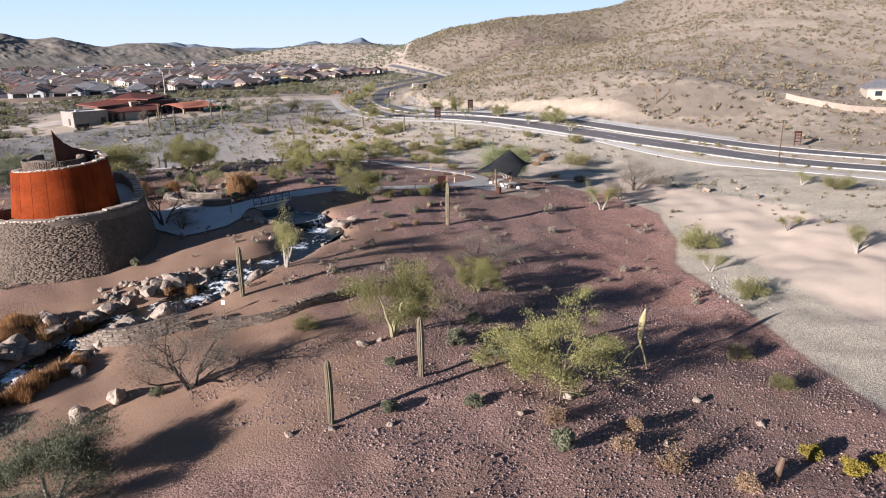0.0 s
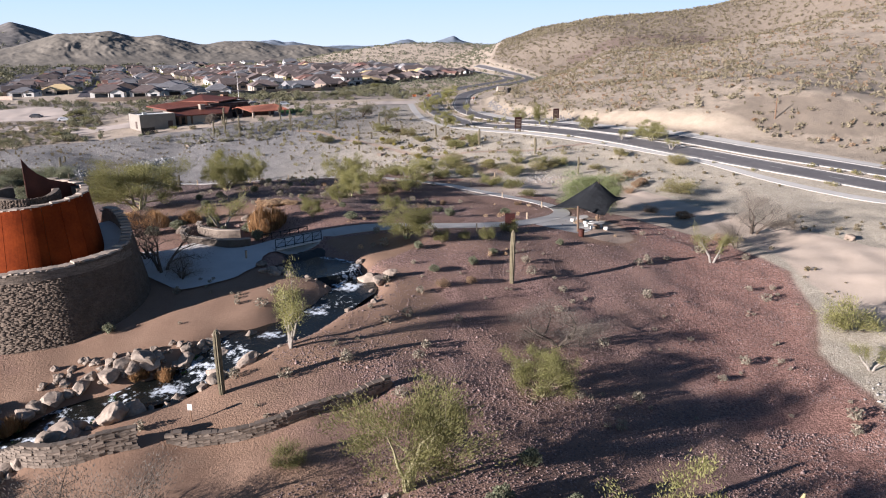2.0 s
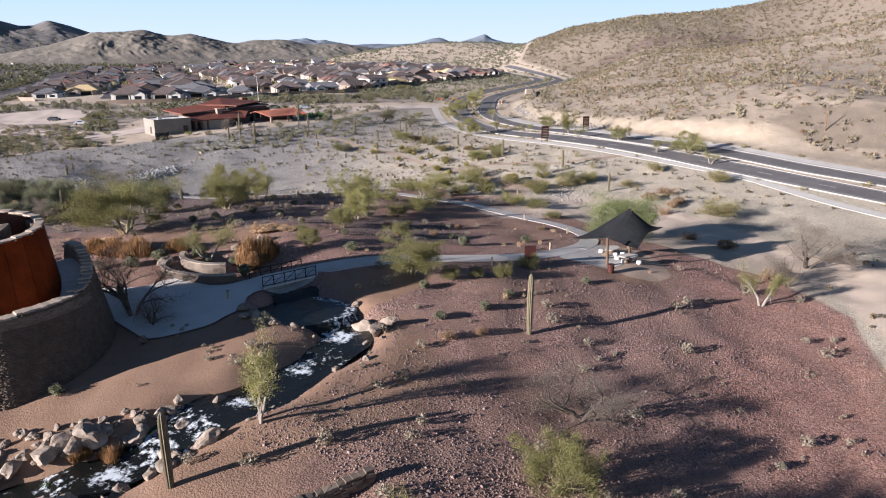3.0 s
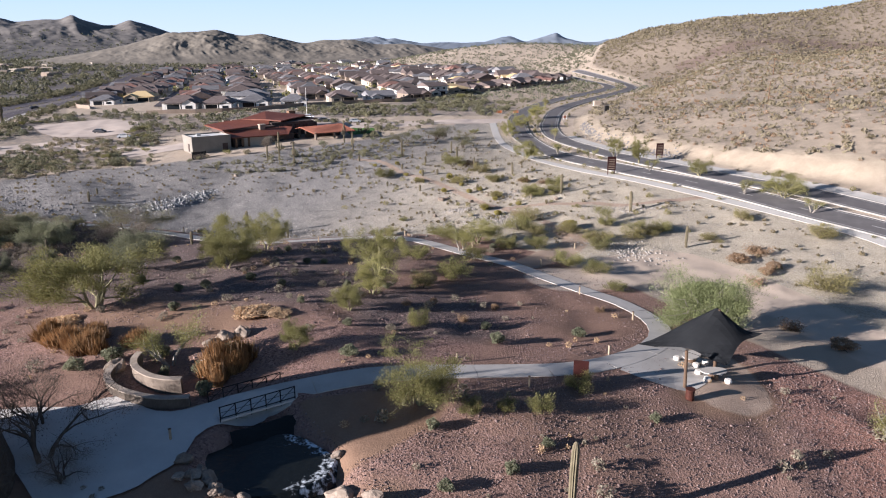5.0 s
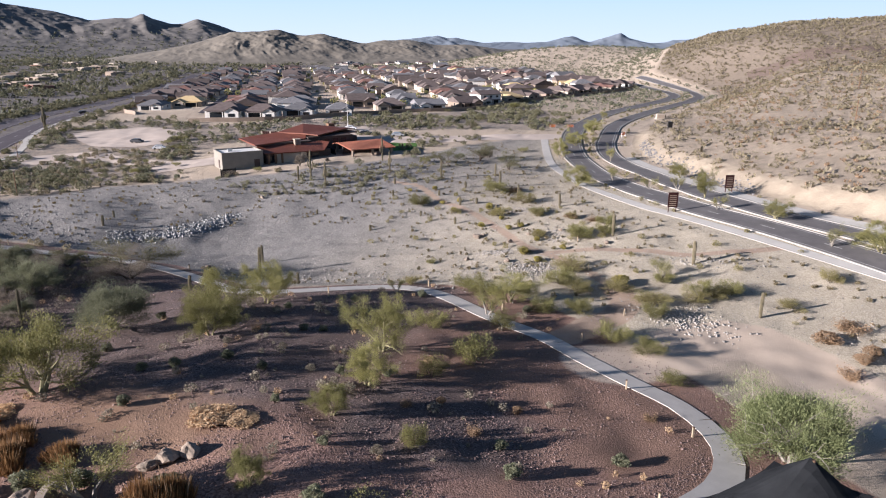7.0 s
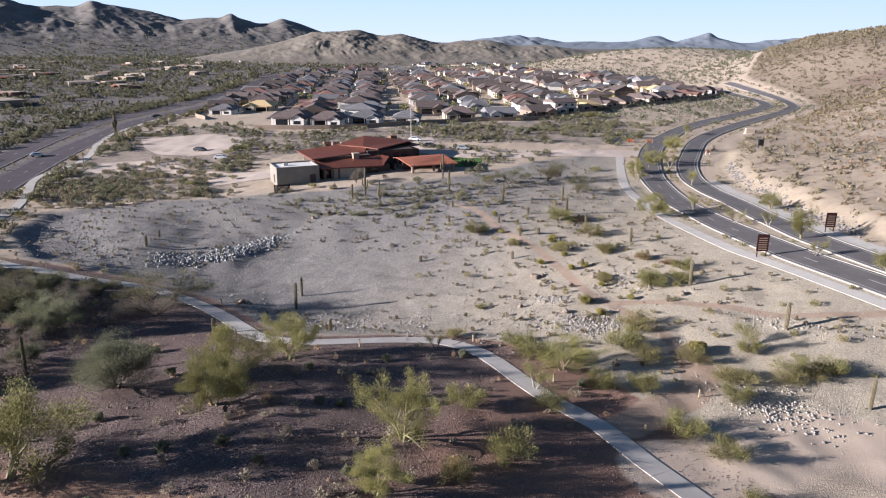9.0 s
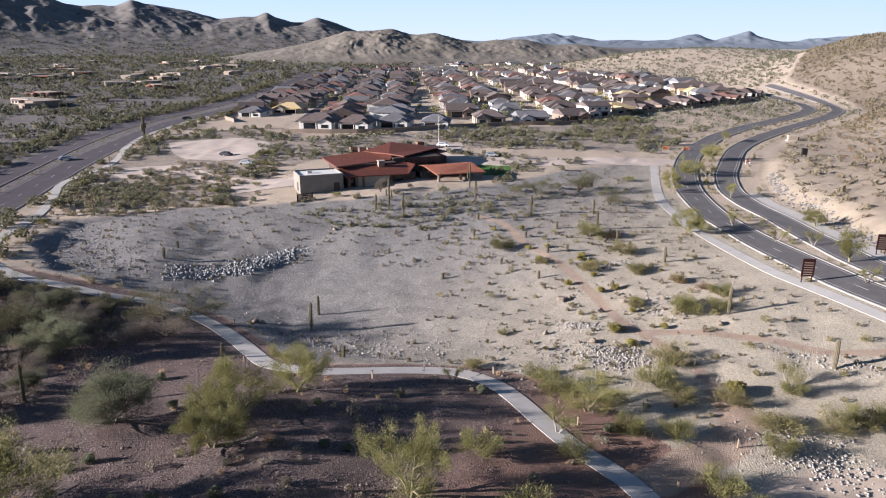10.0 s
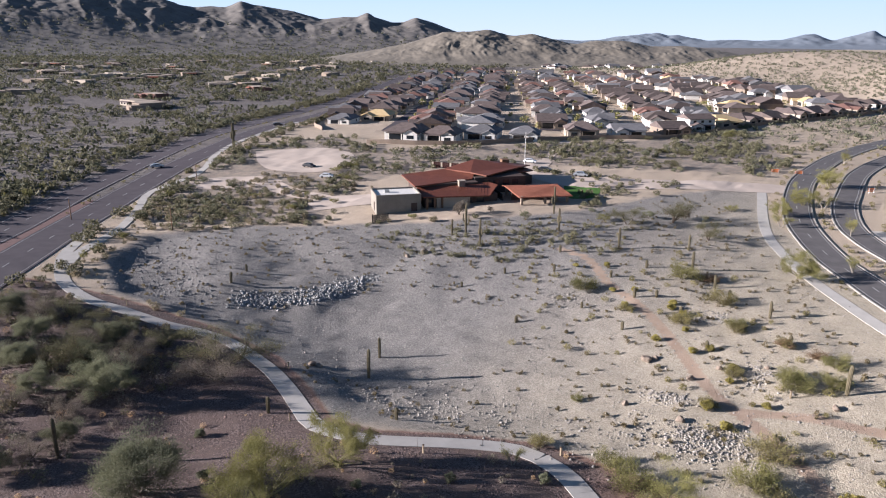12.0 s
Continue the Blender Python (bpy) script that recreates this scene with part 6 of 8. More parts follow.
# Stones whose dark colour puts the bank's shade on the slope.
rubble("dark_rubble", "stones on the basin bank, dark grey for its shade", DARK_ROCK, [(-138, 186, 7, 5), (-148, 190, 6, 6), (-128, 180, 6, 4), (-120, 176, 8, 3)], 600, 0.26, 64)
p = scattered(r, 26000, (-150, 70), (150, 290), lambda x, y: (inside(x, y, BASIN) > 1) & (away(x, y, WASH) > 5) & (away(x, y, NEAR_LANE) > 5) & (away(x, y, ROAD_WALK) > 2))
stones("basin_gravel", "grey gravel stones over the basin", GREY_ROCK, p, 0.05 + 0.2 * r.random(len(p)) ** 4, 62)
bed = lambda x, y: (inside(x, y, MOUND) > 0.3) & (away(x, y, PARK_PATH) > 1.6) & (away(x, y, CREEK) > 2) & (np.hypot(x + 45.5, y - 84) > 10.6) & (inside(x, y, [(-48, 88), (-24, 88), (-22, 106), (-48, 106)]) < 0) & (away(x, y, TRAIL) > 1.8) & (inside(x, y, SAND_SLOPE) < -0.4) & (inside(x, y, BRIDGE_BANK) < 0.4) & (value_noise(x, y, 13, 41) + 0.5 * value_noise(x, y, 4, 42) > 0.42 + 0.62 * np.exp(-(((x + 27) / 24) ** 2 + ((y - 58) / 26) ** 2)))
p = np.vstack([scattered(r, 34000, (-26, 36), (30, 80), lambda x, y: bed(x, y) & (x > -24 + 12 * value_noise(x, y, 5, 77))), scattered(r, 40000, (-112, 36), (98, 172), bed), scattered(r, 30000, (-22, 36), (74, 132), bed)])
stones("red_gravel", "angular red-brown desert rocks covering the mound", RED_ROCK, p, (0.05 + 0.11 * r.random(len(p)) ** 1.6) * (1 - (p[:, 1] > 76) * (p[:, 0] > -24) * 0.15) * (1 + (r.random(len(p)) < 0.02)), 63)


FOAM_SPOTS = ((-20.6, 80.6, 1.0), (-30.2, 66.9, 1.2), (-26.2, 71.6, 1.3), (-16.6, 92.6, 1.6), (-16.9, 97.0, 1.2), (-33.6, 64.4, 1.4), (-38.5, 58.0, 1.4), (-18.2, 86.5, 1.2), (-41.5, 52.0, 1.6))


def build_creek():
    """Dark water in the rock-lined bed, white over the rapids."""
    line = CREEK
    d = np.gradient(line, axis=0)
    d /= np.linalg.norm(d, axis=1)[:, None]
    side = np.stack([-d[:, 1], d[:, 0]], 1)
    bed = np.maximum.accumulate(height(*line.T)) + 0.5
    k = np.arange(len(line))
    step = np.floor(bed / 0.7) * 0.7 + 0.45
    level = np.convolve(np.pad(0.35 * bed + 0.65 * step, 1, mode="edge"), [0.25, 0.5, 0.25], "valid")
    fall = np.abs(np.gradient(level))
    cols = np.linspace(-1, 1, 11)
    wide = 2.9 + 0.5 * np.sin(k * 0.35)
    rr = np.random.default_rng(8)
    verts = [(*(line[i] + side[i] * o * wide[i]), level[i] + rr.uniform(-0.05, 0.05) * (1 + 3 * fall[i])) for i in k for o in cols]
    m = len(cols)
    faces = [(m * i + j, m * i + j + 1, m * i + j + m + 1, m * i + j + m) for i in k[:-1] for j in range(m - 1)]
    water = tagged(link("creek_water", mesh_of("creek_water", verts, faces, True), CREEK_WATER), "dark rippling creek with white rapids between boulders", "water", kind="structure")
    rapid = np.repeat(np.clip((fall - 0.05) / 0.28, 0, 1), m)
    vx = np.array(verts)
    for a, b, q in FOAM_SPOTS:
        rapid = np.maximum(rapid, np.exp(-((vx[:, 0] - a) ** 2 + (vx[:, 1] - b) ** 2) / (2 * q * q)))
    rapid = np.where((vx[:, 1] > 94) & (vx[:, 0] < -17.8), 0.0, rapid)
    water.data.attributes.new("rapid", "FLOAT", "POINT").data.foreach_set("value", rapid.astype(np.float32))


build_creek()
tri_object("waterfall", *(lambda c: (c.reshape(-1, 3), np.arange(24).reshape(-1, 3)))(np.concatenate([np.array([[-33.1, 106.8, float(height(-33, 107)) + 0.6]]) + 0.55 * np.array(q) for q in ([(-1, 0, 0), (1, 0.2, 0.2), (0, 0.1, 1.2)], [(-1.4, 0.5, -0.4), (0.4, 0.4, -0.6), (0, 0.2, 0.8)], [(0, -0.4, -1), (1.5, -0.2, -0.7), (0.8, 0, 0.7)], [(-0.5, -0.6, -1), (1, -0.9, -0.9), (0.3, -0.4, 0.4)], [(-1.6, -0.2, -0.8), (0, -0.5, -1), (-0.6, 0, 0.6)], [(0.4, 0.8, 0), (1.6, 0.5, -0.2), (0.9, 0.3, 0.9)], [(-1, 0.9, 0), (0.6, 1, 0.1), (-0.2, 0.5, 1)], [(-0.4, -0.8, -1.2), (0.6, -1.1, -1.1), (0, -0.7, -0.2)])])), FOAM)
tagged(bpy.data.objects["waterfall"], "small white waterfall spilling from rocks", "water", kind="structure")
p = np.vstack([along(CREEK, s, o) for s in np.arange(6, 40, 0.9) for o in r.uniform(-2.0, 2.0, 1)])
scrub("water_weed", "dark green weed growing in the creek", WEED, p, r.uniform(0.3, 0.7, len(p)), 60, 0.3, 71, 1.9)


def course_stone(length, high, deep, seed):
    rr = np.random.default_rng(seed)
    v = np.array([(sx * length / 2, sy * deep / 2, sz * high / 2) for sz in (-1, 1) for sy in (-1, 1) for sx in (-1, 1)]) + rr.normal(0, 0.018, (8, 3))
    return v, np.array([(0, 2, 3, 1), (4, 5, 7, 6), (0, 1, 5, 4), (1, 3, 7, 5), (3, 2, 6, 7), (2, 0, 4, 6)])


COURSE = []
for k in range(5):
    me = mesh_of("stone", *course_stone(0.5 + 0.07 * k, 0.22, 0.22, 80 + k))
    me.materials.append(STONE_WALL)
    COURSE.append(me)
CAPS = []
for k in range(3):
    me = mesh_of("cap_stone", *course_stone(0.56, 0.22, 0.22, 95 + k))
    me.materials.append(CAP_STONE)
    CAPS.append(me)


def stone_wall(name, line, high, label):
    """A low retaining wall: a core, courses of stones and a cap."""
    line = smooth_line(line, 0.46)
    wall = strip(name, line, (-0.2, 0.2), high, STONE_WALL, thick=high + 0.6)
    tagged(wall, label, "retaining wall", kind="structure")
    rr = np.random.default_rng(len(line))
    d = np.gradient(line, axis=0)
    for row in range(int(high / 0.24) + 1):
        for i in range(row % 2, len(line)):
            top = row == int(high / 0.24)
            ob = new("stone", COURSE[rr.integers(0, 5)])
            ob.parent = wall
            a = math.atan2(d[i][1], d[i][0])
            for_z = float(height(*line[i])) + row * 0.24 + 0.1
            ob.matrix_basis = Matrix.Translation((*(line[i] + np.array([math.sin(a), -math.cos(a)]) * (0.0 if top else 0.17)), for_z + rr.normal(0, 0.012))) @ Euler((0, rr.normal(0, 0.03), a + rr.normal(0, 0.05))).to_matrix().to_4x4() @ Matrix.Diagonal((rr.uniform(0.75, 1.15), 2.4 if top else rr.uniform(0.8, 1.5), rr.uniform(0.85, 1.1), 1))


stone_wall("retaining_wall_upper", [(-22.4, 64.7), (-19.1, 65.7), (-16, 66.9), (-12.6, 69.4), (-8.3, 73.1)], 0.75, "low dry-stacked stone wall with pale capstones on the slope")
stone_wall("retaining_wall_lower", [(-34.5, 62.6), (-31, 61.6), (-28.2, 62.0), (-24.6, 63.6)], 1.5, "curved tan stone wall above the creek")


def curved_wall(parent, name, centre, radius, a0, a1, z0, top, thick, material, steps=48, batter=0.0):
    """A wall round a centre between two angles; top: the height at an angle; batter: how far it leans in per metre."""
    verts, faces = [], []
    n = max(2, int(steps * abs(a1 - a0) / 360))
    for i in range(n + 1):
        a = a0 + (a1 - a0) * i / n
        c, s = math.cos(radians(a)), math.sin(radians(a))
        lean = batter * (top(a) - z0)
        for rad, z in ((radius, z0), (radius - lean, top(a)), (radius - lean - thick, top(a)), (radius - thick, z0)):
            verts.append((centre[0] + rad * c, centre[1] + rad * s, z))
    for i in range(n):
        for j in range(4):
            faces.append((4 * i + j, 4 * i + 4 + j, 4 * i + 4 + (j + 1) % 4, 4 * i + (j + 1) % 4))
    faces += [(3, 2, 1, 0), (4 * n, 4 * n + 1, 4 * n + 2, 4 * n + 3)]
    return link(name, mesh_of(name, verts, faces), material, parent)


def build_tower():
    cx, cy = -45.5, 84.0
    root = tagged(new("spiral_tower"), "round stacked-stone tower wrapped in rusted steel panels", "tower")
    turn = lambda a: (a + 242) % 360 - 180  # noqa: E731
    outer = lambda a: 11.85 + 0.0055 * turn(a) + 2.0 * float(st(66, 122, turn(a))) - 4.6 * float(st(126, 150, turn(a)))  # noqa: E731
    steel = lambda a: 16.85 + 0.0065 * turn(a)  # noqa: E731
    lean = 0.19
    stone = curved_wall(root, "outer_wall", (cx, cy), 10.2, -242, 118, 4.0, lambda a: outer(a) - 0.1, 0.9, STONE_WALL, 96, lean)
    rr = np.random.default_rng(15)
    vs, n, parts = [], 0, 0
    for row in range(64):
        z = 5.0 + 0.122 * row
        rad = 10.22 - lean * (z - 4.0)
        for i in range(210):
            a = -242 + (i + rr.uniform(-0.3, 0.3)) * 360 / 210
            if z > outer(a) - 0.15 or not -190 < a < 70:
                continue
            m = Matrix.Translation((cx + rad * math.cos(radians(a)), cy + rad * math.sin(radians(a)), z + rr.normal(0, 0.006))) @ Euler((0, rr.normal(0, 0.04), radians(a + 90) + rr.normal(0, 0.015))).to_matrix().to_4x4() @ Matrix.Diagonal((rr.uniform(0.74, 0.95), rr.uniform(0.5, 0.56), rr.uniform(0.55, 0.6), 1))
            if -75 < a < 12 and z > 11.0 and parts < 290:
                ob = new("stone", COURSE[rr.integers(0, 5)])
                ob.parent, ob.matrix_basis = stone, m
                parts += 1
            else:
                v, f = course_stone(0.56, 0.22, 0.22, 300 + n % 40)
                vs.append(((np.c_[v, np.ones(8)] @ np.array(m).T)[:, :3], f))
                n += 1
    v, f = joined(vs)
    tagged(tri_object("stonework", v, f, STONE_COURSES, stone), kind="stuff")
    for i in range(84):
        a = -180 + 3.0 * i
        rad = 10.2 - lean * (outer(a) - 4.0) - 0.35
        ob = new("cap_stone", CAPS[i % 3])
        ob.parent = stone
        ob.matrix_basis = Matrix.Translation((cx + rad * math.cos(radians(a)), cy + rad * math.sin(radians(a)), math.floor(outer(a) / 0.2) * 0.2 + 0.12)) @ Euler((0, 0, radians(a + 90))).to_matrix().to_4x4() @ Matrix.Diagonal((0.85, 4.2, 0.8, 1))
    curved_wall(root, "ramp", (cx, cy), 8.0, -242, 118, 8.0, lambda a: outer(a) - 1.4, 3.2, PLAZA, 72)
    curved_wall(root, "core_wall", (cx, cy), 5.75, -242, 118, 4.0, lambda a: steel(a) - 0.25, 0.9, STONE_WALL, 72, 0.05)
    for i in range(20):
        a = -242 + 18 * i
        panel = curved_wall(root, "steel_panel", (cx, cy), 6.05, a + 0.2, a + 17.8, 10.5, steel, 0.06, RUST, 160, 0.13)
        panel["label"] = "orange rusted steel panel"
    for i in range(56):
        a = -242 + 360 / 56 * i
        ob = new("coping_stone", CAPS[i % 3])
        ob.parent = root
        ob.matrix_basis = Matrix.Translation((cx + 4.85 * math.cos(radians(a)), cy + 4.85 * math.sin(radians(a)), math.floor(steel(a) / 0.12) * 0.12 + 0.1)) @ Euler((0, 0, radians(a + 90))).to_matrix().to_4x4() @ Matrix.Diagonal((1.0, 3.0, 0.8, 1))
    curved_wall(root, "deck", (cx, cy), 4.8, -180, 180, 15.6, lambda a: 15.9, 4.7, PLAZA, 48)
    upper = curved_wall(root, "upper_wall", (cx - 0.2, cy - 0.9), 3.3, -220, 60, 15.5, lambda a: 17.6 + 0.2 * math.sin(radians(3 * a)), 0.5, STONE_WALL, 48)
    vs = []
    for row in range(17):
        for i in range(64):
            a = -220 + 4.35 * i + rr.uniform(-1, 1)
            m = Matrix.Translation((cx - 0.2 + 3.32 * math.cos(radians(a)), cy - 0.9 + 3.32 * math.sin(radians(a)), 15.6 + 0.12 * row)) @ Euler((0, 0, radians(a + 90) + rr.normal(0, 0.08))).to_matrix().to_4x4() @ Matrix.Diagonal((rr.uniform(0.45, 0.65), rr.uniform(0.5, 0.7), 0.56, 1))
            v, f = course_stone(0.5, 0.22, 0.22, 500 + i)
            vs.append(((np.c_[v, np.ones(8)] @ np.array(m).T)[:, :3], f))
    tagged(tri_object("stonework", *joined(vs), STONE_COURSES, upper), kind="stuff")
    bm = bmesh.new()
    prof = [(0, 0, 16.0), (0, 0, 20.7), (0.5, 0, 19.9), (1.2, 0, 19.1), (2.2, 0, 18.4), (4.6, 0, 17.6), (4.6, 0, 16.0)]
    fa = [bm.verts.new((x, -0.06, z)) for x, _, z in prof]
    fb = [bm.verts.new((x, 0.06, z)) for x, _, z in prof]
    bm.faces.new(fa)
    bm.faces.new(fb[::-1])
    for i in range(len(prof)):
        j = (i + 1) % len(prof)
        bm.faces.new((fa[i], fb[i], fb[j], fa[j]))
    bmesh.ops.transform(bm, matrix=pose(-46.3, 84.6, 0, 0, 0, 53), verts=bm.verts)
    part("fin", bm, DARK_RUST, root, "dark rusted steel fin")


build_tower()


# ---- plaza, planter, bridge ----
def slab(name, ring, lift, thick, material, label, category, kind="structure"):
    ring = np.array(ring, float)
    n = len(ring)
    z = float(np.max(height(*ring.T))) + lift
    verts = [(*q, z) for q in ring] + [(*q, z - thick) for q in ring]
    faces = [tuple(range(n)), tuple(range(2 * n - 1, n - 1, -1))] + [(i, n + i, n + (i + 1) % n, (i + 1) % n) for i in range(n)]
    return tagged(link(name, mesh_of(name, verts, faces), material), label, category, kind=kind)


def draped(name, ring, lift, material, label, category, step=1.5):
    """A thin sheet laid over the land inside a smooth outline."""
    ring = smooth_line([*ring, ring[0]], 1.0)[:-1]
    bm = bmesh.new()
    bm.faces.new([bm.verts.new((*q, 0)) for q in ring])
    for axis in (0, 1):
        lo, hi = ring[:, axis].min(), ring[:, axis].max()
        for c in np.arange(lo + step, hi, step):
            bmesh.ops.bisect_plane(bm, geom=bm.verts[:] + bm.edges[:] + bm.faces[:], plane_co=(c, c, 0), plane_no=(1 - axis, axis, 0))
    for v in bm.verts:
        v.co.z = float(height(v.co.x, v.co.y)) + lift
    if bm.faces and sum(f.normal.z for f in bm.faces) < 0:
        bmesh.ops.reverse_faces(bm, faces=bm.faces[:])
    return tagged(part(name, bm, material, None), label, category, kind="structure")


plaza = draped("plaza", [(-54, 94.5), (-46.7, 97.2), (-40.5, 98.9), (-37.5, 100.4), (-33, 99.4), (-30.5, 100.2), (-27.5, 103.2), (-24.5, 104.6), (-24.6, 101.8), (-26.8, 99.4), (-27.7, 97), (-27, 94.2), (-27.9, 92.1), (-29, 90.2), (-33, 87.8), (-40, 91), (-50, 91)], 0.16, PLAZA, "smooth pale concrete plaza below the tower", "plaza", 1.0)


def build_planter():
    root = tagged(new("stone_planter"), "curved two-tier stone planter with pale capping", "planter")
    z = float(height(-36, 101.5))
    for name, line, high in (("lower_wall", [(-41, 104.6), (-40.2, 102.5), (-38.3, 100.9), (-35.7, 100.1), (-32.9, 100.0), (-30.7, 100.8)], 0.7), ("upper_wall", [(-39.6, 106.2), (-39.2, 104.9), (-38.0, 103.5), (-35.8, 102.4), (-33.9, 102.2), (-32.6, 102.5)], 1.25)):
        line = smooth_line(line, 0.5)
        d = np.gradient(line, axis=0)
        d /= np.linalg.norm(d, axis=1)[:, None]
        side = np.stack([-d[:, 1], d[:, 0]], 1)

        def ribbon(kind, a, b, half, lo, hi, material, parent):
            q = line[a:b + 1]
            v = [(*(c + o * half * e), h) for c, o in zip(q, side[a:b + 1]) for e, h in ((-1, lo), (1, lo), (1, hi), (-1, hi))]
            f = [(4 * i + k, 4 * i + (k + 1) % 4, 4 * i + 4 + (k + 1) % 4, 4 * i + 4 + k) for i in range(len(q) - 1) for k in range(4)]
            n = 4 * len(q)
            return link(kind, mesh_of(kind, v, [g[::-1] for g in f] + [(0, 1, 2, 3), (n - 1, n - 2, n - 3, n - 4)]), material, parent)

        wall = ribbon(name, 0, len(line) - 1, 0.2, z - 0.9, z + high, STONE_WALL, root)
        for a in range(0, len(line) - 2, 2):
            ribbon("cap", a, a + 2, 0.3, z + high, z + high + 0.1, CAP_STONE, wall)
    return root


build_planter()


def build_bridge():
    root = tagged(new("footbridge"), "small footbridge with dark steel railings over the creek", "bridge")
    z = float(height(-27.5, 100.5)) + 0.25
    p, q = np.array([-27.0, 99.4]), np.array([-22.9, 104.2])
    w = (q - p) / np.linalg.norm(q - p)
    n = np.array([-w[1], w[0]])
    for k in (0, 1):
        o = p + n * 3.2 * k
        rail = new("railing")
        rail.parent = root
        length = np.linalg.norm(q - p)
        for h in (0.12, 1.1):
            part("rail", tube_bm([(*o, z + h), (*(o + w * length), z + h)], [0.05, 0.05], 6), BLACK_STEEL, rail)
        for i in range(6):
            s = o + w * length * i / 5
            part("post", tube_bm([(*s, z - 0.3), (*s, z + 1.15)], [0.05, 0.05], 6), BLACK_STEEL, rail)
            if i < 5:
                e = o + w * length * (i + 1) / 5
                part("brace", tube_bm([(*s, z + 0.15), (*e, z + 1.05)], [0.03, 0.03], 5), BLACK_STEEL, rail)
                part("infill", tube_bm([(*s, z + 0.6), (*e, z + 0.6)], [0.02, 0.02], 5), BLACK_STEEL, rail)
    deck = bmesh.new()
    c = (p + q) / 2 + n * 1.6
    deck = box_bm(c[0], c[1], z - 0.12, float(np.linalg.norm(q - p)), 3.3, 0.2, math.degrees(math.atan2(w[1], w[0])))
    part("deck", deck, PLAZA, root)


build_bridge()
_ring = np.array(smooth_line([*POND, POND[0]], 1.0)[:-1])
_mid, _n = _ring.mean(0), len(_ring)
_verts = np.concatenate([_mid + (_ring - _mid) * e for e in (1.14, 1.0, 0.93, 0.85, 0.75, 0.5, 0.15)])
_faces = [(_n * k + i, _n * k + (i + 1) % _n, _n * (k + 1) + (i + 1) % _n, _n * (k + 1) + i) for k in range(6) for i in range(_n)] + [tuple(range(6 * _n, 7 * _n))]
pond = tagged(link("pond_water", mesh_of("pond_water", [(*q, 5.7 if k < _n else 6.85) for k, q in enumerate(_verts)], _faces), CREEK_WATER), "dark pond with white foam under the footbridge", "water", kind="structure")
pond.data.attributes.new("rapid", "FLOAT", "POINT").data.foreach_set("value", (0.72 * st(2.4, 0.1, away(*_verts.T, smooth_line([(-21.2, 100.4), (-19.1, 99.8), (-16.8, 98.4), (-16.4, 96.4), (-17.6, 94.4)], 0.5)))).astype(np.float32))


rim = [(*(q + r.normal(0, 0.35, 2)), r.uniform(0.5, 1.25)) for q in _ring if q[1] < 95 and q[0] < -18]
rim += [(-23.5 + r.normal(0, 1.4), 92.6 + r.normal(0, 0.8), r.uniform(0.5, 1.0)) for _ in range(14)]
rocks("pond_boulder", rim, BOULDERS, BOULDER, "grey tan boulder on the pond's edge", "pond boulders", 9)
draped("drive", [(-207, 238), (-195, 250.5), (-178, 253), (-181.5, 241), (-194, 233.5)], 0.1, PINK_DRIVE, "short pale gravel drive off the road", "drive")


# ---- shade sail and picnic spot ----
def build_sail():
    root = tagged(new("shade_sail"), "charcoal four-point fabric shade sail on steel posts", "shade sail")
    g = float(height(9.3, 118.7))
    corners = [Vector(c) for c in ((4.8, 121.4, 8.75), (12.9, 120.0, 8.15), (16.4, 124.4, 9.9), (10.2, 127.6, 9.4))]
    apex = Vector((12.2, 124.0, 12.2))
    bm = bmesh.new()
    n = 12
    grid = {}
    for i in range(n + 1):
        for j in range(n + 1):
            u, v = i / n, j / n
            flat = corners[0] * (1 - u) * (1 - v) + corners[1] * u * (1 - v) + corners[2] * u * v + corners[3] * (1 - u) * v
            mid = Vector((11.3, 123.3, 0))
            pull = 0.32 * (math.sin(math.pi * u) * (1 - abs(2 * v - 1)) ** 0 * (abs(2 * v - 1) ** 2) + math.sin(math.pi * v) * abs(2 * u - 1) ** 2)
            flat = flat.lerp(Vector((mid.x, mid.y, flat.z)), 0.55 * pull)
            peak = max(0.0, 1 - math.hypot(u - 0.5, v - 0.5) / 0.62)
            grid[i, j] = bm.verts.new((flat.x + (apex.x - 11.3) * peak, flat.y + (apex.y - 123.3) * peak, flat.z + (apex.z - 9.0) * peak**1.25))
    for i in range(n):
        for j in range(n):
            bm.faces.new((grid[i, j], grid[i + 1, j], grid[i + 1, j + 1], grid[i, j + 1]))
    bmesh.ops.solidify(bm, geom=bm.faces[:], thickness=0.03)
    part("canopy", bm, CANVAS, root, "charcoal shade cloth drawn up to a peak")
    part("post", tube_bm([(9.3, 118.7, g - 0.3), (9.15, 118.85, 9.7)], [0.17, 0.15], 12), POST_WOOD, root)
    part("post", tube_bm([(12.4, 124.2, float(height(12.4, 124.2)) - 0.3), (12.2, 124.0, 12.1)], [0.17, 0.13], 12), POST_WOOD, root)
    for a, b in (((9.15, 118.85, 9.6), corners[0]), ((9.15, 118.85, 9.6), corners[1])):
        part("cable", tube_bm([a, tuple(b)], [0.02, 0.02], 5), BLACK_STEEL, root)


build_sail()
draped("picnic_pad", [(3.4, 119.4), (5.0, 124.6), (7.4, 128.2), (9.6, 128.4), (11.2, 126.4), (12.2, 123.4), (11.6, 120.6), (9.6, 118.0), (7.4, 117.9), (5.0, 118.6)], 0.05, CONCRETE, "pale concrete pad under the shade sail", "pavement", 1.0)


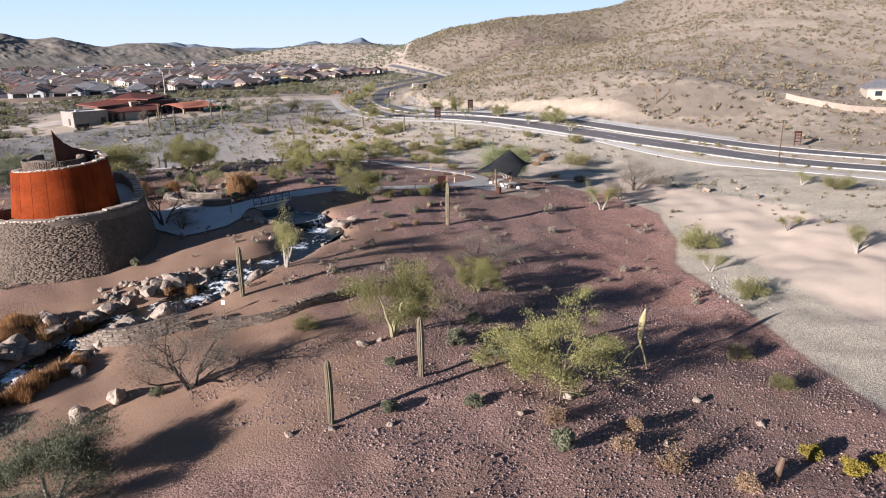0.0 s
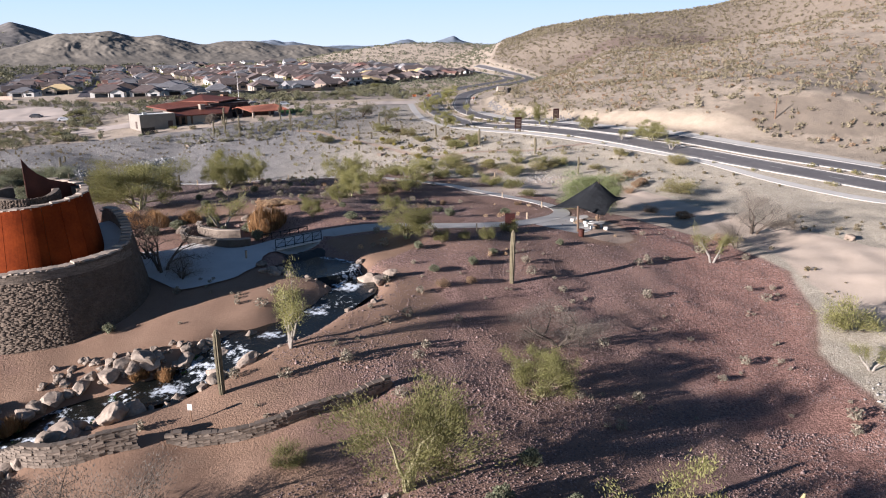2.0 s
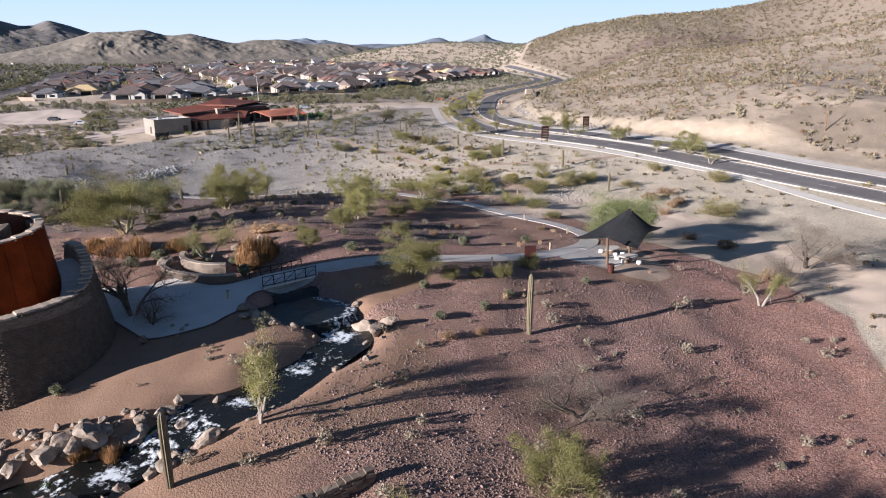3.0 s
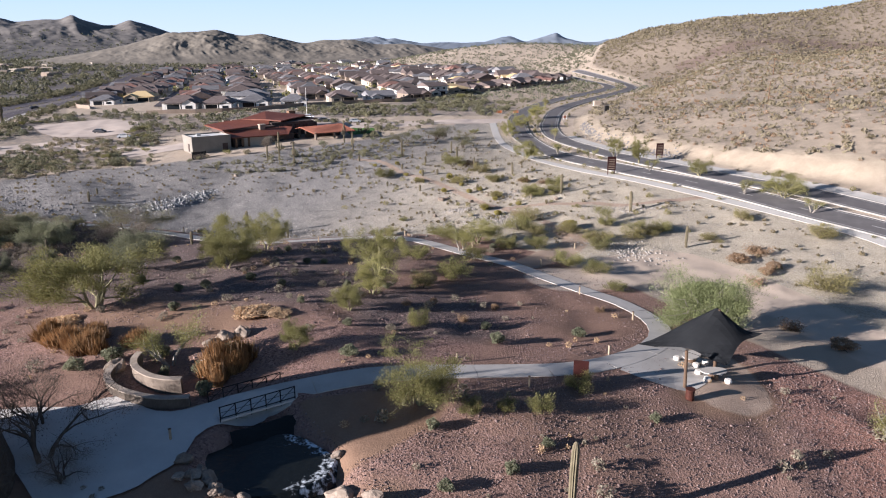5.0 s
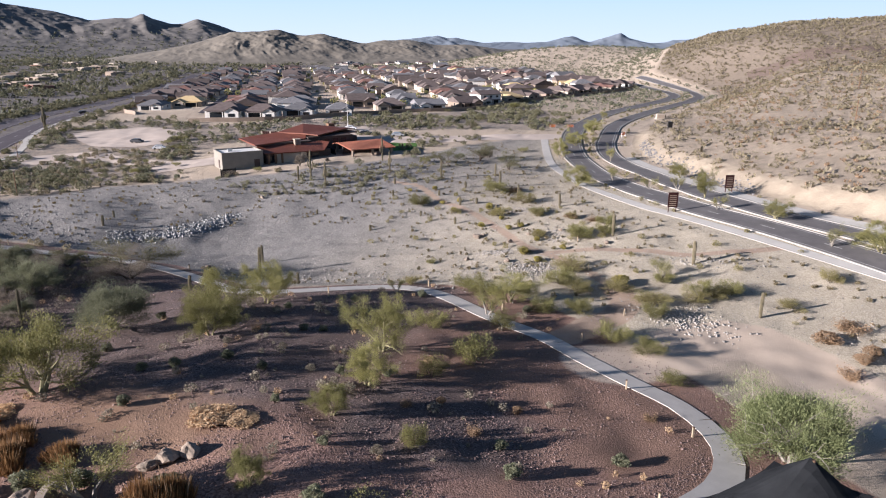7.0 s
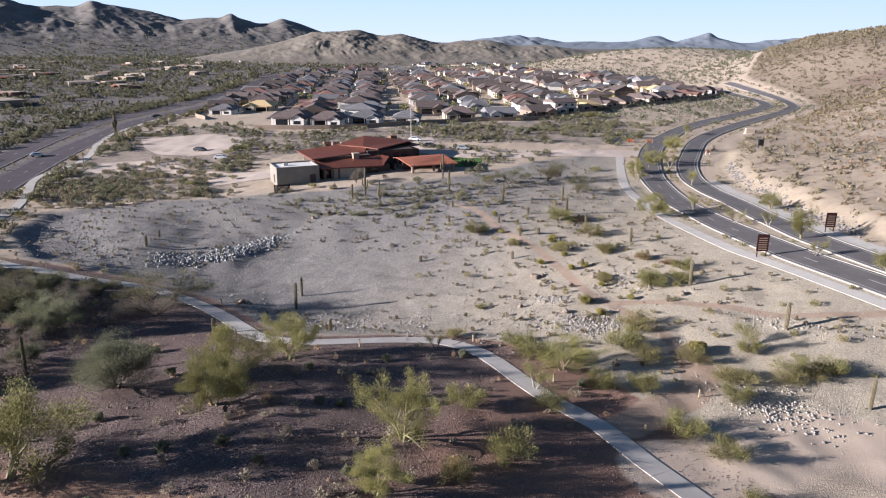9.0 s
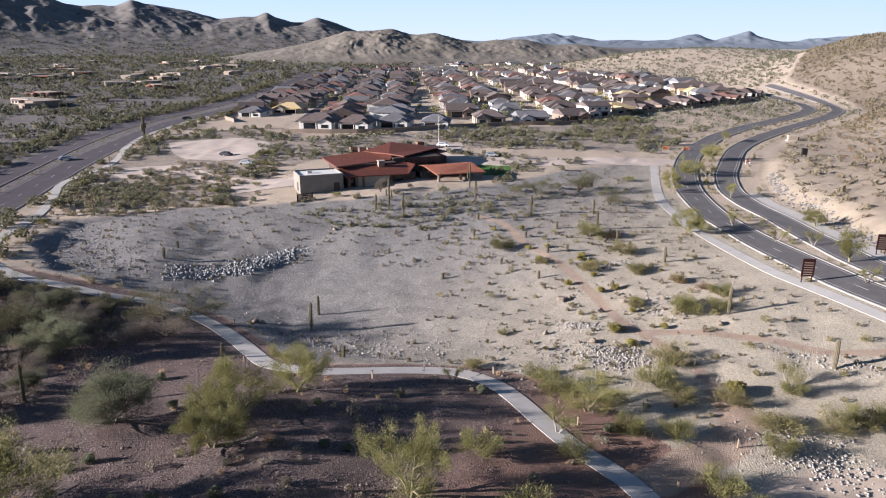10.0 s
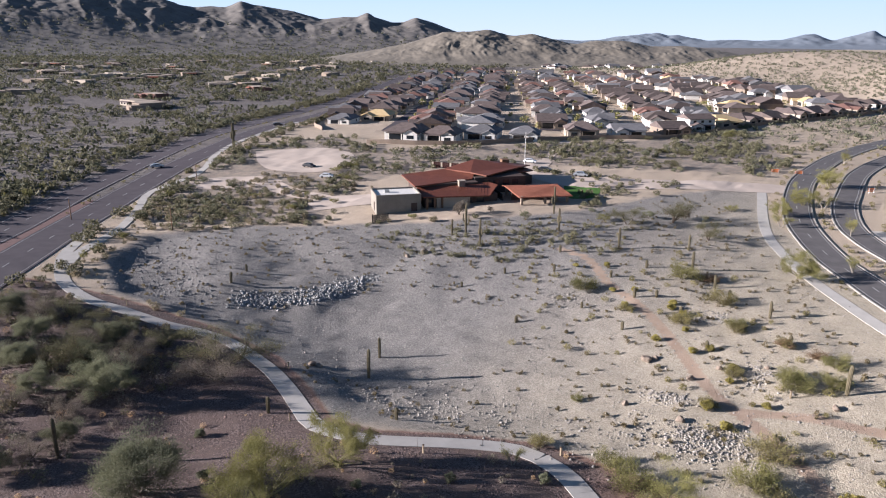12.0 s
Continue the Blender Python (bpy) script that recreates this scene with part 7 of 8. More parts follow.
def build_table(x, y, turn):
    root = tagged(new("picnic_table"), "oval concrete picnic table on a brown drum base", "table", "picnic tables")
    bm = bmesh.new()
    bmesh.ops.create_cone(bm, cap_ends=True, segments=24, radius1=0.95, radius2=0.95, depth=0.1)
    bmesh.ops.scale(bm, vec=(1.35, 0.8, 1), verts=bm.verts)
    bmesh.ops.translate(bm, vec=(0, 0, 0.75), verts=bm.verts)
    part("tabletop", bm, CONCRETE, root)
    part("base", tube_bm([(0, 0, -0.2), (0, 0, 0.7)], [0.5, 0.45], 16), POST_WOOD, root)
    root.matrix_basis = put(x, y, turn)
    for k in range(4):
        seat = new("round_seat")
        bm = bmesh.new()
        bmesh.ops.create_uvsphere(bm, u_segments=14, v_segments=8, radius=0.34)
        for v in bm.verts:
            v.co.z = 0.24 + max(-0.4, min(v.co.z * 1.1, 0.2))
        part("drum", bm, WHITE_STONE, seat)
        a = radians(turn + 45 + 90 * k)
        seat.matrix_basis = put(x + 1.45 * math.cos(a), y + 1.15 * math.sin(a))
        tagged(seat, "round pale stone seat beside a picnic table", "seat", "round seats")


build_table(12.0, 121.6, 20)
build_table(10.2, 124.8, 60)
bin_ = tagged(new("litter_bin"), "round rusty brown steel litter bin", "bin")
part("drum", tube_bm([(0, 0, -0.1), (0, 0, 0.95)], [0.38, 0.4], 16), DARK_RUST, bin_)
part("rim", tube_bm([(0, 0, 0.93), (0, 0, 1.02)], [0.43, 0.43], 16), DARK_RUST, bin_)
bin_.matrix_basis = put(9.6, 116.6)


# ---- posts, signs, lamps ----
def bollard():
    root = tagged(new("path_bollard"), "short square tan timber path bollard", "bollard", "path bollards")
    part("post", box_bm(0, 0, 0.45, 0.16, 0.16, 1.1), BOLLARD_TAN, root)
    part("cap", box_bm(0, 0, 1.04, 0.2, 0.2, 0.07), POST_WOOD, root)
    return root


spots = [(-8.9, 154.6), (-2.4, 143.4), (4.4, 135.7), (2.2, 122.8), (-4.3, 112.6), (-11.5, 114.8), (-20.8, 161.4), (-46.9, 160), (-5.0, 165.6), (-15.4, 168.1), (-12.5, 182.5), (-16.6, 196.1), (-64.8, 156.3), (-79, 168.4), (-104, 165), (-29.4, 96.3), (-35, 170), (-119, 166.2)]
b = bollard()
b.matrix_basis = put(*spots[0], 20)
for n, q in enumerate(spots[1:]):
    copy_thing(b, put(*q, 30 * n))


def road_sign(x, y, turn, high, wide, label, bars=6):
    root = tagged(new("road_sign"), label, "sign", "rusted steel signs")
    for s in (-1, 1):
        part("post", box_bm(s * wide * 0.38, 0.06, high * 0.25, 0.14, 0.14, high * 0.6), DARK_RUST, root)
    panel = part("panel", box_bm(0, 0, high * 0.62, wide, 0.1, high * 0.74, 0, 0.02), SIGN_RUST, root)
    for k in range(bars):
        part("lettering_bar", box_bm(0, -0.056, high * (0.34 + 0.58 * k / bars), wide * 0.7, 0.012, high * 0.035), STUCCO_DARK, panel)
    root.matrix_basis = put(x, y, turn)


road_sign(-1.7, 215.6, 25, 4.0, 2.0, "tall rusted steel sign board beside the pavement")
road_sign(8.9, 235.9, 25, 3.8, 1.9, "rusted steel sign board on the road verge")
road_sign(0.0, 115.0, 5, 2.3, 1.35, "rusted steel panel sign beside the footpath", 0)
road_sign(84.8, 169.3, -10, 3.5, 1.6, "rusted steel sign board at the road junction")
mark = tagged(new("marker_post"), "small white marker plate on a post", "sign")
part("post", box_bm(0, 0, 0.6, 0.08, 0.08, 1.4), WOOD_BROWN, mark)
part("plate", box_bm(0, -0.05, 1.25, 0.35, 0.03, 0.5), WHITE_STONE, mark)
mark.matrix_basis = put(-21.9, 66.9, 0)


def lamp(x, y, high, turn, label):
    root = tagged(new("street_lamp"), label, "street lamp", "street lamps")
    part("pole", tube_bm([(0, 0, -0.2), (0, 0, high)], [0.11, 0.07], 8), DARK_RUST, root)
    part("arm", tube_bm([(0, 0, high - 0.05), (1.2, 0, high)], [0.05, 0.04], 6), DARK_RUST, root)
    part("lamp_head", box_bm(1.3, 0, high, 0.6, 0.25, 0.12), BLACK_STEEL, root)
    root.matrix_basis = put(x, y, turn)


lamp(71.5, 149.5, 9.0, 60, "tall brown street lamp by the road")


def plain_pole(x, y, high, label, lean=0.0):
    root = tagged(new("timber_pole"), label, "pole", "timber poles")
    part("pole", tube_bm([(0, 0, -0.3), (lean, 0, high)], [0.14, 0.1], 8), WOOD_BROWN, root)
    root.matrix_basis = put(x, y)


for x, y, h in ((44, 312, 6.5), (61, 206, 5.0), (58, 396, 7), (-158.3, 200.7, 6), (-189, 191, 5.5), (-205, 240, 5)):
    plain_pole(x, y, h, "bare weathered pole standing in the desert")


def barrier(x, y, turn):
    root = tagged(new("road_barrier"), "orange road works barrier on feet", "barrier", "road barriers")
    for z in (0.5, 0.85, 1.2):
        part("board", box_bm(0, 0, z, 2.4, 0.06, 0.24), ORANGE, root)
    for s in (-1, 1):
        part("leg", box_bm(s * 1.0, 0, 0.65, 0.08, 0.3, 1.4), STEEL_GREY, root)
    root.matrix_basis = put(x, y, turn)


barrier(-23.9, 331, 60)
cabinet = tagged(new("utility_cabinet"), "tan painted utility cabinet on a concrete pad by the road", "cabinet")
part("body", box_bm(0, 0, 1.0, 3.4, 1.6, 2.0, 0, 0.05), STUCCO, cabinet)
part("pad", box_bm(0, 0, -0.1, 4.0, 2.2, 0.3), CONCRETE, cabinet)
part("door_panel", box_bm(0, -0.82, 1.0, 2.6, 0.05, 1.6), BLOCK_WALL, cabinet)
cabinet.matrix_basis = put(-15.5, 392, 20)
booth = tagged(new("site_booth"), "small dark booth on legs beside the road works", "booth")
part("cabin", box_bm(0, 0, 1.7, 1.5, 1.5, 2.0, 0, 0.03), BLACK_STEEL, booth)
for sx in (-0.6, 0.6):
    for sy in (-0.6, 0.6):
        part("leg", box_bm(sx, sy, 0.3, 0.12, 0.12, 1.0), BLACK_STEEL, booth)
booth.matrix_basis = put(-9, 342, 15)
barrier(-52, 345, 30)
barrier(-45.5, 347, 30)


# ---- visitor building ----
def gable(parent, name, x0, x1, y0, y1, eave, ridge, material, over=0.9, thick=0.25, hip=0.0):
    """A gable or hip roof along x; hip: how far the ridge ends stand in."""
    ym = (y0 + y1) / 2
    ring = [(x0 - over, y0 - over, eave), (x1 + over, y0 - over, eave), (x1 + over, y1 + over, eave), (x0 - over, y1 + over, eave)]
    top = [(x0 - over + hip, ym, ridge), (x1 + over - hip, ym, ridge)]
    low = [(x, y, z - thick) for x, y, z in ring]
    verts = ring + top + low
    faces = [(0, 1, 5, 4), (2, 3, 4, 5), (1, 2, 5), (3, 0, 4), (0, 6, 7, 1), (1, 7, 8, 2), (2, 8, 9, 3), (3, 9, 6, 0), (9, 8, 7, 6)]
    return link(name, mesh_of(name, verts, faces), material, parent)


def plane_roof(parent, name, corners, thick, material):
    low = [(x, y, z - thick) for x, y, z in corners]
    n = len(corners)
    faces = [tuple(range(n)), tuple(range(2 * n - 1, n - 1, -1))] + [(i, n + i, n + (i + 1) % n, (i + 1) % n) for i in range(n)]
    return link(name, mesh_of(name, corners + low, faces), material, parent)


def build_centre():
    root = tagged(new("visitor_building"), "low desert building with red sloping roofs and a tan block", "building")
    root.matrix_basis = pose(-122.7, 236.3, 6.0, 0, 0, 51.2)
    P = lambda n, m, *b, lab="": part(n, box_bm(*b), m, root, lab)  # noqa: E731
    wall = P("block_wall", BLOCK_STUCCO, 5.9, 4.6, 1.3, 11.7, 9.0, 5.8, lab="tan stucco block")
    for n, b in enumerate(((5.9, 0.15, 4.4, 11.7, 0.3, 0.4), (5.9, 9.0, 4.4, 11.7, 0.3, 0.4), (0.15, 4.6, 4.4, 0.3, 8.5, 0.4), (11.55, 4.6, 4.4, 0.3, 8.5, 0.4))):
        part("parapet", box_bm(*b), BLOCK_STUCCO, wall)
    part("flat_roof", box_bm(5.9, 4.6, 4.23, 11.0, 8.3, 0.06), FLAT_ROOF, wall, "white flat roof membrane")
    part("door", box_bm(9.9, 0.07, 1.1, 1.6, 0.08, 2.2), DARK_WALL, wall)
    part("side_door", box_bm(-0.03, 3.2, 1.2, 0.08, 1.2, 2.2), DARK_WALL, wall)
    part("roof_unit", box_bm(3.6, 5.0, 4.6, 1.2, 1.0, 0.7), STEEL_GREY, wall)
    # Wall colour is dark to hold the shade under the low roof.
    hall = P("hall_wall", DARK_WALL, 23, 5.0, 1.2, 20, 7.0, 4.4, lab="wall with the shade of the eaves in its dark colour")
    for k in range(5):
        part("window", box_bm(14.6 + 3.4 * k, 1.47, 1.5, 2.0, 0.08, 1.9), GLASS, hall)
    part("stone_front", box_bm(20.5, 0.7, 1.1, 9.0, 0.5, 4.0), STUCCO, hall, "tan stuccoed front wall")
    for k in range(3):
        part("pier", box_bm(13.4 + 2.0 * k, 0.2, 1.1, 0.5, 0.5, 4.2), WOOD_BROWN, hall)
    low = plane_roof(root, "low_roof", [(12.4, 0.6, 3.5), (30.0, -1.0, 3.5), (34.3, 5.5, 4.9), (33.0, 8.6, 5.0), (12.4, 8.2, 4.6)], 0.3, ROOF_RED)
    low["label"] = "red metal lean-to roof"
    for k in range(24):
        u = k / 24
        part("seam", tube_bm([(12.6 + 17.3 * u, 0.6 - 1.6 * u, 3.53), (12.6 + 20.4 * u, 8.2 + 0.4 * u, 4.63 + 0.4 * u)], [0.02, 0.02], 4), ROOF_RED, low)
    P("upper_wall", DARK_WALL, 21.0, 14.0, 2.0, 17, 12, 6.6, lab="dark upper wall")
    P("tall_wall", DARK_WALL, 37.0, 16.5, 2.2, 15, 11, 7.4, lab="dark tall wall")
    for k in range(4):
        P("clerestory", GLASS, 33.0 + 2.8 * k, 10.96, 4.4, 1.8, 0.08, 1.4)
    left = plane_roof(root, "west_roof", [(11.4, 6.0, 5.35), (28.8, 11.4, 5.6), (30.5, 15.0, 6.5), (24.0, 22.4, 6.7), (10.6, 20.6, 5.8)], 0.35, ROOF_RED)
    left["label"] = "broad rusty red sloping roof"
    for k in range(1, 20):
        u = k / 20
        part("seam", tube_bm([(11.4 + 17.4 * u, 6.0 + 5.4 * u, 5.38 + 0.25 * u), (10.7 + 13.5 * u, 20.6 + 1.8 * u, 5.83 + 0.9 * u)], [0.02, 0.02], 4), ROOF_RED, left)
    top = plane_roof(root, "main_roof", [(23.6, 22.2, 6.75), (29.3, 14.9, 6.8), (32.6, 10.4, 6.55), (46.0, 19.6, 6.95), (34.0, 27.0, 8.4)], 0.35, ROOF_RED)
    top["label"] = "highest rusty red roof plane"
    plane_roof(root, "back_roof", [(34.0, 27.2, 8.35), (46.2, 19.8, 6.9), (52.0, 27.0, 6.0), (38.0, 34.0, 6.2)], 0.3, ROOF_RED)
    plane_roof(root, "rear_roof", [(43.0, 17.5, 5.5), (50.5, 20.5, 5.6), (48.5, 30.0, 5.8), (42.0, 27.0, 5.8)], 0.3, ROOF_RED)
    P("rear_wing", DARK_WALL, 45.5, 22.0, 1.8, 7, 9, 5.6)
    stack = P("chimney", STUCCO_DARK, 24.5, 7.0, 4.4, 1.7, 1.5, 3.4)
    part("cap", box_bm(24.5, 7.0, 6.15, 2.0, 1.8, 0.2), STUCCO, stack)
    P("timber_tower", WOOD_BROWN, 44.0, 28.0, 4.4, 2.2, 2.2, 7.0)
    P("glazed_wall", GLASS, 34.2, 4.0, 1.6, 0.3, 7, 3.2, lab="dark glazing")
    roof = plane_roof(root, "ramada_front_roof", [(36.6, -5.6, 3.6), (51.2, -6.4, 3.6), (49.7, 0.7, 5.4), (35.6, 2.4, 4.9)], 0.22, ROOF_TILE)
    roof["label"] = "terracotta tile roof"
    plane_roof(root, "ramada_back_roof", [(35.6, 2.45, 4.9), (49.7, 0.75, 5.4), (51.6, 7.0, 3.8), (37.0, 9.5, 3.8)], 0.22, ROOF_TILE)
    for k in range(26):
        u = (k + 0.5) / 26
        part("tile_rib", tube_bm([(36.6 + 14.6 * u, -5.6 - 0.8 * u, 3.64), (35.6 + 14.1 * u, 2.4 - 1.7 * u, 4.94 + 0.5 * u)], [0.05, 0.05], 5), ROOF_TILE, roof)
    for sx in (37.5, 44, 50.3):
        for sy in (-5.0, 7.0):
            P("column", STUCCO_DARK, sx, sy, 1.4, 0.6, 0.6, 4.8)
    # Dark sheet added for the shade beneath the open ramada roof.
    P("ramada_wall", DARK_WALL, 43, 1.0, 1.4, 12.5, 0.3, 5.4)
    pole = tagged(new("flag_pole"), "tall white pole behind the building", "pole")
    part("pole", tube_bm([(0, 0, -0.2), (0, 0, 13.0)], [0.12, 0.06], 8), FLAT_ROOF, pole)
    part("finial", tube_bm([(0, 0, 13.0), (0, 0, 13.25)], [0.1, 0.05], 8), FLAT_ROOF, pole)
    pole.matrix_basis = put(-115, 297)
    enc = tagged(new("refuse_enclosure"), "dark slatted refuse enclosure beside the tan block", "enclosure")
    for k in range(14):
        part("slat", box_bm(-1.9 + 0.29 * k, 0, 0.9, 0.24, 0.06, 2.2), BLACK_STEEL, enc)
    for s in (-2.0, 2.0):
        part("post", box_bm(s, 0.3, 0.95, 0.16, 0.16, 2.4), BLACK_STEEL, enc)
    enc.matrix_basis = put(-118, 232.6, 52)
    fence = tagged(new("board_fence"), "rusty board fence screening the rear yard", "fence")
    for k in range(26):
        part("board", box_bm(0.62 * k, 0, 0.9, 0.56, 0.06, 2.2), SIGN_RUST if k % 5 else STUCCO, fence)
    fence.matrix_basis = put(-146, 290, 18)


build_centre()
draped("lawn", [(-98, 291), (-92.6, 296), (-86, 290), (-84, 281), (-88.5, 277), (-93, 282)], 0.07, LAWN, "bright green clipped lawn by the building", "lawn")
draped("drive", [(-43, 316), (-47, 326), (-72, 316), (-98, 302), (-112, 308), (-118, 320), (-124, 318), (-120, 300), (-104, 290), (-88, 291), (-66, 304)], 0.1, PINK_DRIVE, "pale gravel drive behind the building", "drive")
draped("car_park", [(-222, 278), (-206, 295), (-184, 292), (-173, 271), (-187, 261), (-204, 265)], 0.1, PINK_DRIVE, "pale pink gravel car park", "car park")
draped("service_drive", [(-141, 232), (-129, 246), (-124, 251), (-132, 258), (-150, 246), (-182, 252), (-182, 246), (-152, 238)], 0.09, PINK_DRIVE, "pale service drive beside the building", "drive")
draped("garden_path", [(-118, 318), (-121, 318), (-140, 372), (-136, 373)], 0.09, PINK_DRIVE, "straight pale garden path towards the houses", "path")


# ---- cars ----
def car(x, y, turn, paint, label):
    root = tagged(new("parked_car"), label, "car", "parked cars")
    bm = bmesh.new()
    side = [(-2.2, 0.35), (2.2, 0.35), (2.25, 0.75), (1.4, 0.92), (0.7, 1.42), (-1.2, 1.45), (-2.0, 0.98), (-2.25, 0.8)]
    a = [bm.verts.new((px, -0.88 + (0.15 if pz > 1.2 else 0), pz)) for px, pz in side]
    b = [bm.verts.new((px, 0.88 - (0.15 if pz > 1.2 else 0), pz)) for px, pz in side]
    bm.faces.new(a)
    bm.faces.new(b[::-1])
    for i in range(len(side)):
        j = (i + 1) % len(side)
        bm.faces.new((a[i], b[i], b[j], a[j]))
    bmesh.ops.recalc_face_normals(bm, faces=bm.faces)
    part("body", bm, paint, root)
    for s in (-1, 1):
        part("side_window", box_bm(-0.25, s * 0.80, 1.17, 1.9, 0.06, 0.36), GLASS, root)
    part("windscreen", box_bm(1.06, 0, 1.18, 0.08, 1.4, 0.5), GLASS, root)
    for wx in (-1.35, 1.4):
        for wy in (-0.8, 0.8):
            part("wheel", tube_bm([(wx, wy - 0.1, 0.33), (wx, wy + 0.1, 0.33)], [0.33, 0.33], 12), TYRE, root)
    root.matrix_basis = put(x, y, turn, 1.0, -0.12)


car(-167.5, 262.4, 30, CAR_WHITE, "white car parked beside the thicket")
car(-122.2, 312.8, 20, CAR_WHITE, "white car parked behind the red-roofed building")
car(-231, 242, 60, CAR_SILVER, "silver car standing on the worn road")
car(-111, 303, 25, CAR_DARK, "dark car parked on the pale drive")
car(-98.5, 303, 20, CAR_SILVER, "silver car parked beside the garden path")
car(-275, 334, 62, CAR_DARK, "dark car standing on the worn road")
car(-184, 270, 10, CAR_DARK, "dark car parked in the gravel car park")


# ---- houses ----
def cross_gable(parent, name, x, half, y0, y1, eave, rise, roof, wall, over=0.5):
    """A gabled wing roof whose ridge runs along y, with its end wall; y1 is the open end."""
    e = eave - over * rise / half
    end = y1 + (over if y1 > y0 else -over)
    verts = [(x - half - over, y0, e), (x, y0, eave + rise), (x + half + over, y0, e), (x - half - over, end, e), (x, end, eave + rise), (x + half + over, end, e)]
    verts += [(vx, vy, vz - 0.22) for vx, vy, vz in verts]
    faces = [(0, 1, 4, 3), (1, 2, 5, 4), (6, 9, 10, 7), (7, 10, 11, 8), (3, 4, 10, 9), (4, 5, 11, 10), (0, 3, 9, 6), (2, 8, 11, 5)]
    top = link(name, mesh_of(name, verts, faces), roof, parent)
    v = [(x - half, y1, eave - 0.3), (x + half, y1, eave - 0.3), (x, y1, eave + rise - 0.25)]
    v += [(vx, vy + (-0.2 if y1 > y0 else 0.2), vz) for vx, vy, vz in v]
    link("gable_wall", mesh_of("gable_wall", v, [(0, 1, 2), (5, 4, 3), (0, 2, 5, 3), (1, 4, 5, 2)]), wall, parent)
    return top


def house(seed, roof, wall, gabled, wide, deep, label, far=False, tall=0.0):
    """A tract house: main block under a hip or gable, a gabled garden wing, a dark sheet as patio shade and a garage on
    the street.
    """
    root = tagged(new("house"), label, "house", "tract houses")
    eave = 3.15 + tall
    body = part("wall", box_bm(0, 0, eave / 2 - 0.5, wide, deep, eave + 1.0), wall, root)
    gable(root, "roof", -wide / 2, wide / 2, -deep / 2, deep / 2, eave, eave + deep * 0.19, roof, 0.55, 0.25, 0.0 if gabled else deep * 0.42)
    if gabled:
        for s in (-1, 1):
            v = [(s * wide / 2, -deep / 2, eave - 0.1), (s * wide / 2, deep / 2, eave - 0.1), (s * wide / 2, 0, eave - 0.2 + deep * 0.18)]
            v2 = [(x - s * 0.2, y, z) for x, y, z in v]
            link("gable_wall", mesh_of("gable_wall", v + v2, [(0, 1, 2), (5, 4, 3), (0, 2, 5, 3), (1, 4, 5, 2)]), wall, root)
    side = 1 if seed % 2 else -1
    half = wide * 0.19
    wing = part("garden_wing", box_bm(side * wide * 0.27, deep / 2 + 1.4, 1.0, 2 * half, 3.0, 4.2), wall, root)
    cross_gable(wing, "wing_roof", side * wide * 0.27, half, deep * 0.1, deep / 2 + 2.9, 3.1, half * 0.5, roof, wall)
    if not far:
        part("window", box_bm(side * wide * 0.27, deep / 2 + 2.93, 1.45, half * 1.0, 0.08, 1.3), GLASS, wing)
    # Dark glass sheet on the wall stands for the patio's shaded recess.
    part("patio_shade", box_bm(-side * wide * 0.16, deep / 2 + 0.03, 1.2, wide * 0.42, 0.07, 2.3), GLASS, body)
    if tall:
        for x in (-0.3, 0.0, 0.3):
            part("window", box_bm(x * wide, deep / 2 + 0.03, 1.7 + tall, 1.4, 0.08, 1.2), GLASS, body)
    if far:
        return root
    gw = wide * 0.42
    porch = part("garage", box_bm(-wide * 0.2, -deep / 2 - 1.6, 1.0, gw, 3.4, 4.2), wall, root)
    cross_gable(porch, "garage_roof", -wide * 0.2, gw / 2, -deep * 0.1, -deep / 2 - 3.3, 3.1, gw * 0.24, roof, wall)
    part("garage_door", box_bm(-wide * 0.2, -deep / 2 - 3.33, 1.1, gw * 0.75, 0.08, 2.2), STUCCO_DARK if seed % 2 else STUCCO_WHITE, porch)
    for x, y, sx, sy in ((wide * 0.25, -deep / 2 - 0.03, 1.8, 0.08), (wide / 2 + 0.03, deep * 0.1, 0.08, 1.6), (-wide / 2 - 0.03, -deep * 0.1, 0.08, 1.6)):
        part("window", box_bm(x, y, 1.6, sx, sy, 1.3), GLASS, body)
    cover = part("patio_cover", box_bm(-side * wide * 0.17, deep / 2 + 1.5, 2.75, wide * 0.46, 3.0, 0.2), roof, root)
    for q in (-1, 1):
        part("post", box_bm(-side * wide * 0.17 + q * wide * 0.2, deep / 2 + 2.7, 1.2, 0.3, 0.3, 2.9), wall, cover)
    return root


KINDS = [house(1, ROOF_BROWN, STUCCO, False, 15, 14, "tan stucco house with a brown tiled hip roof"), house(2, ROOF_GREY, STUCCO_WHITE, False, 14, 14.5, "white stucco house with a grey tiled hip roof"),
         house(3, ROOF_CLAY, STUCCO, False, 15, 14, "tan house with a reddish clay tile roof"), house(4, ROOF_BROWN, STUCCO_DARK, True, 14.5, 15, "brown stucco house with a gabled tile roof"),
         house(5, ROOF_GREY, STUCCO_WHITE, True, 14, 13.5, "white gabled house with a grey roof"), house(6, ROOF_BROWN, STUCCO_WHITE, False, 15, 13.5, "white stucco house under a brown tile roof"),
         house(7, PLYWOOD, STUCCO, False, 15, 14, "unfinished house with a bare yellow sheathed roof")]
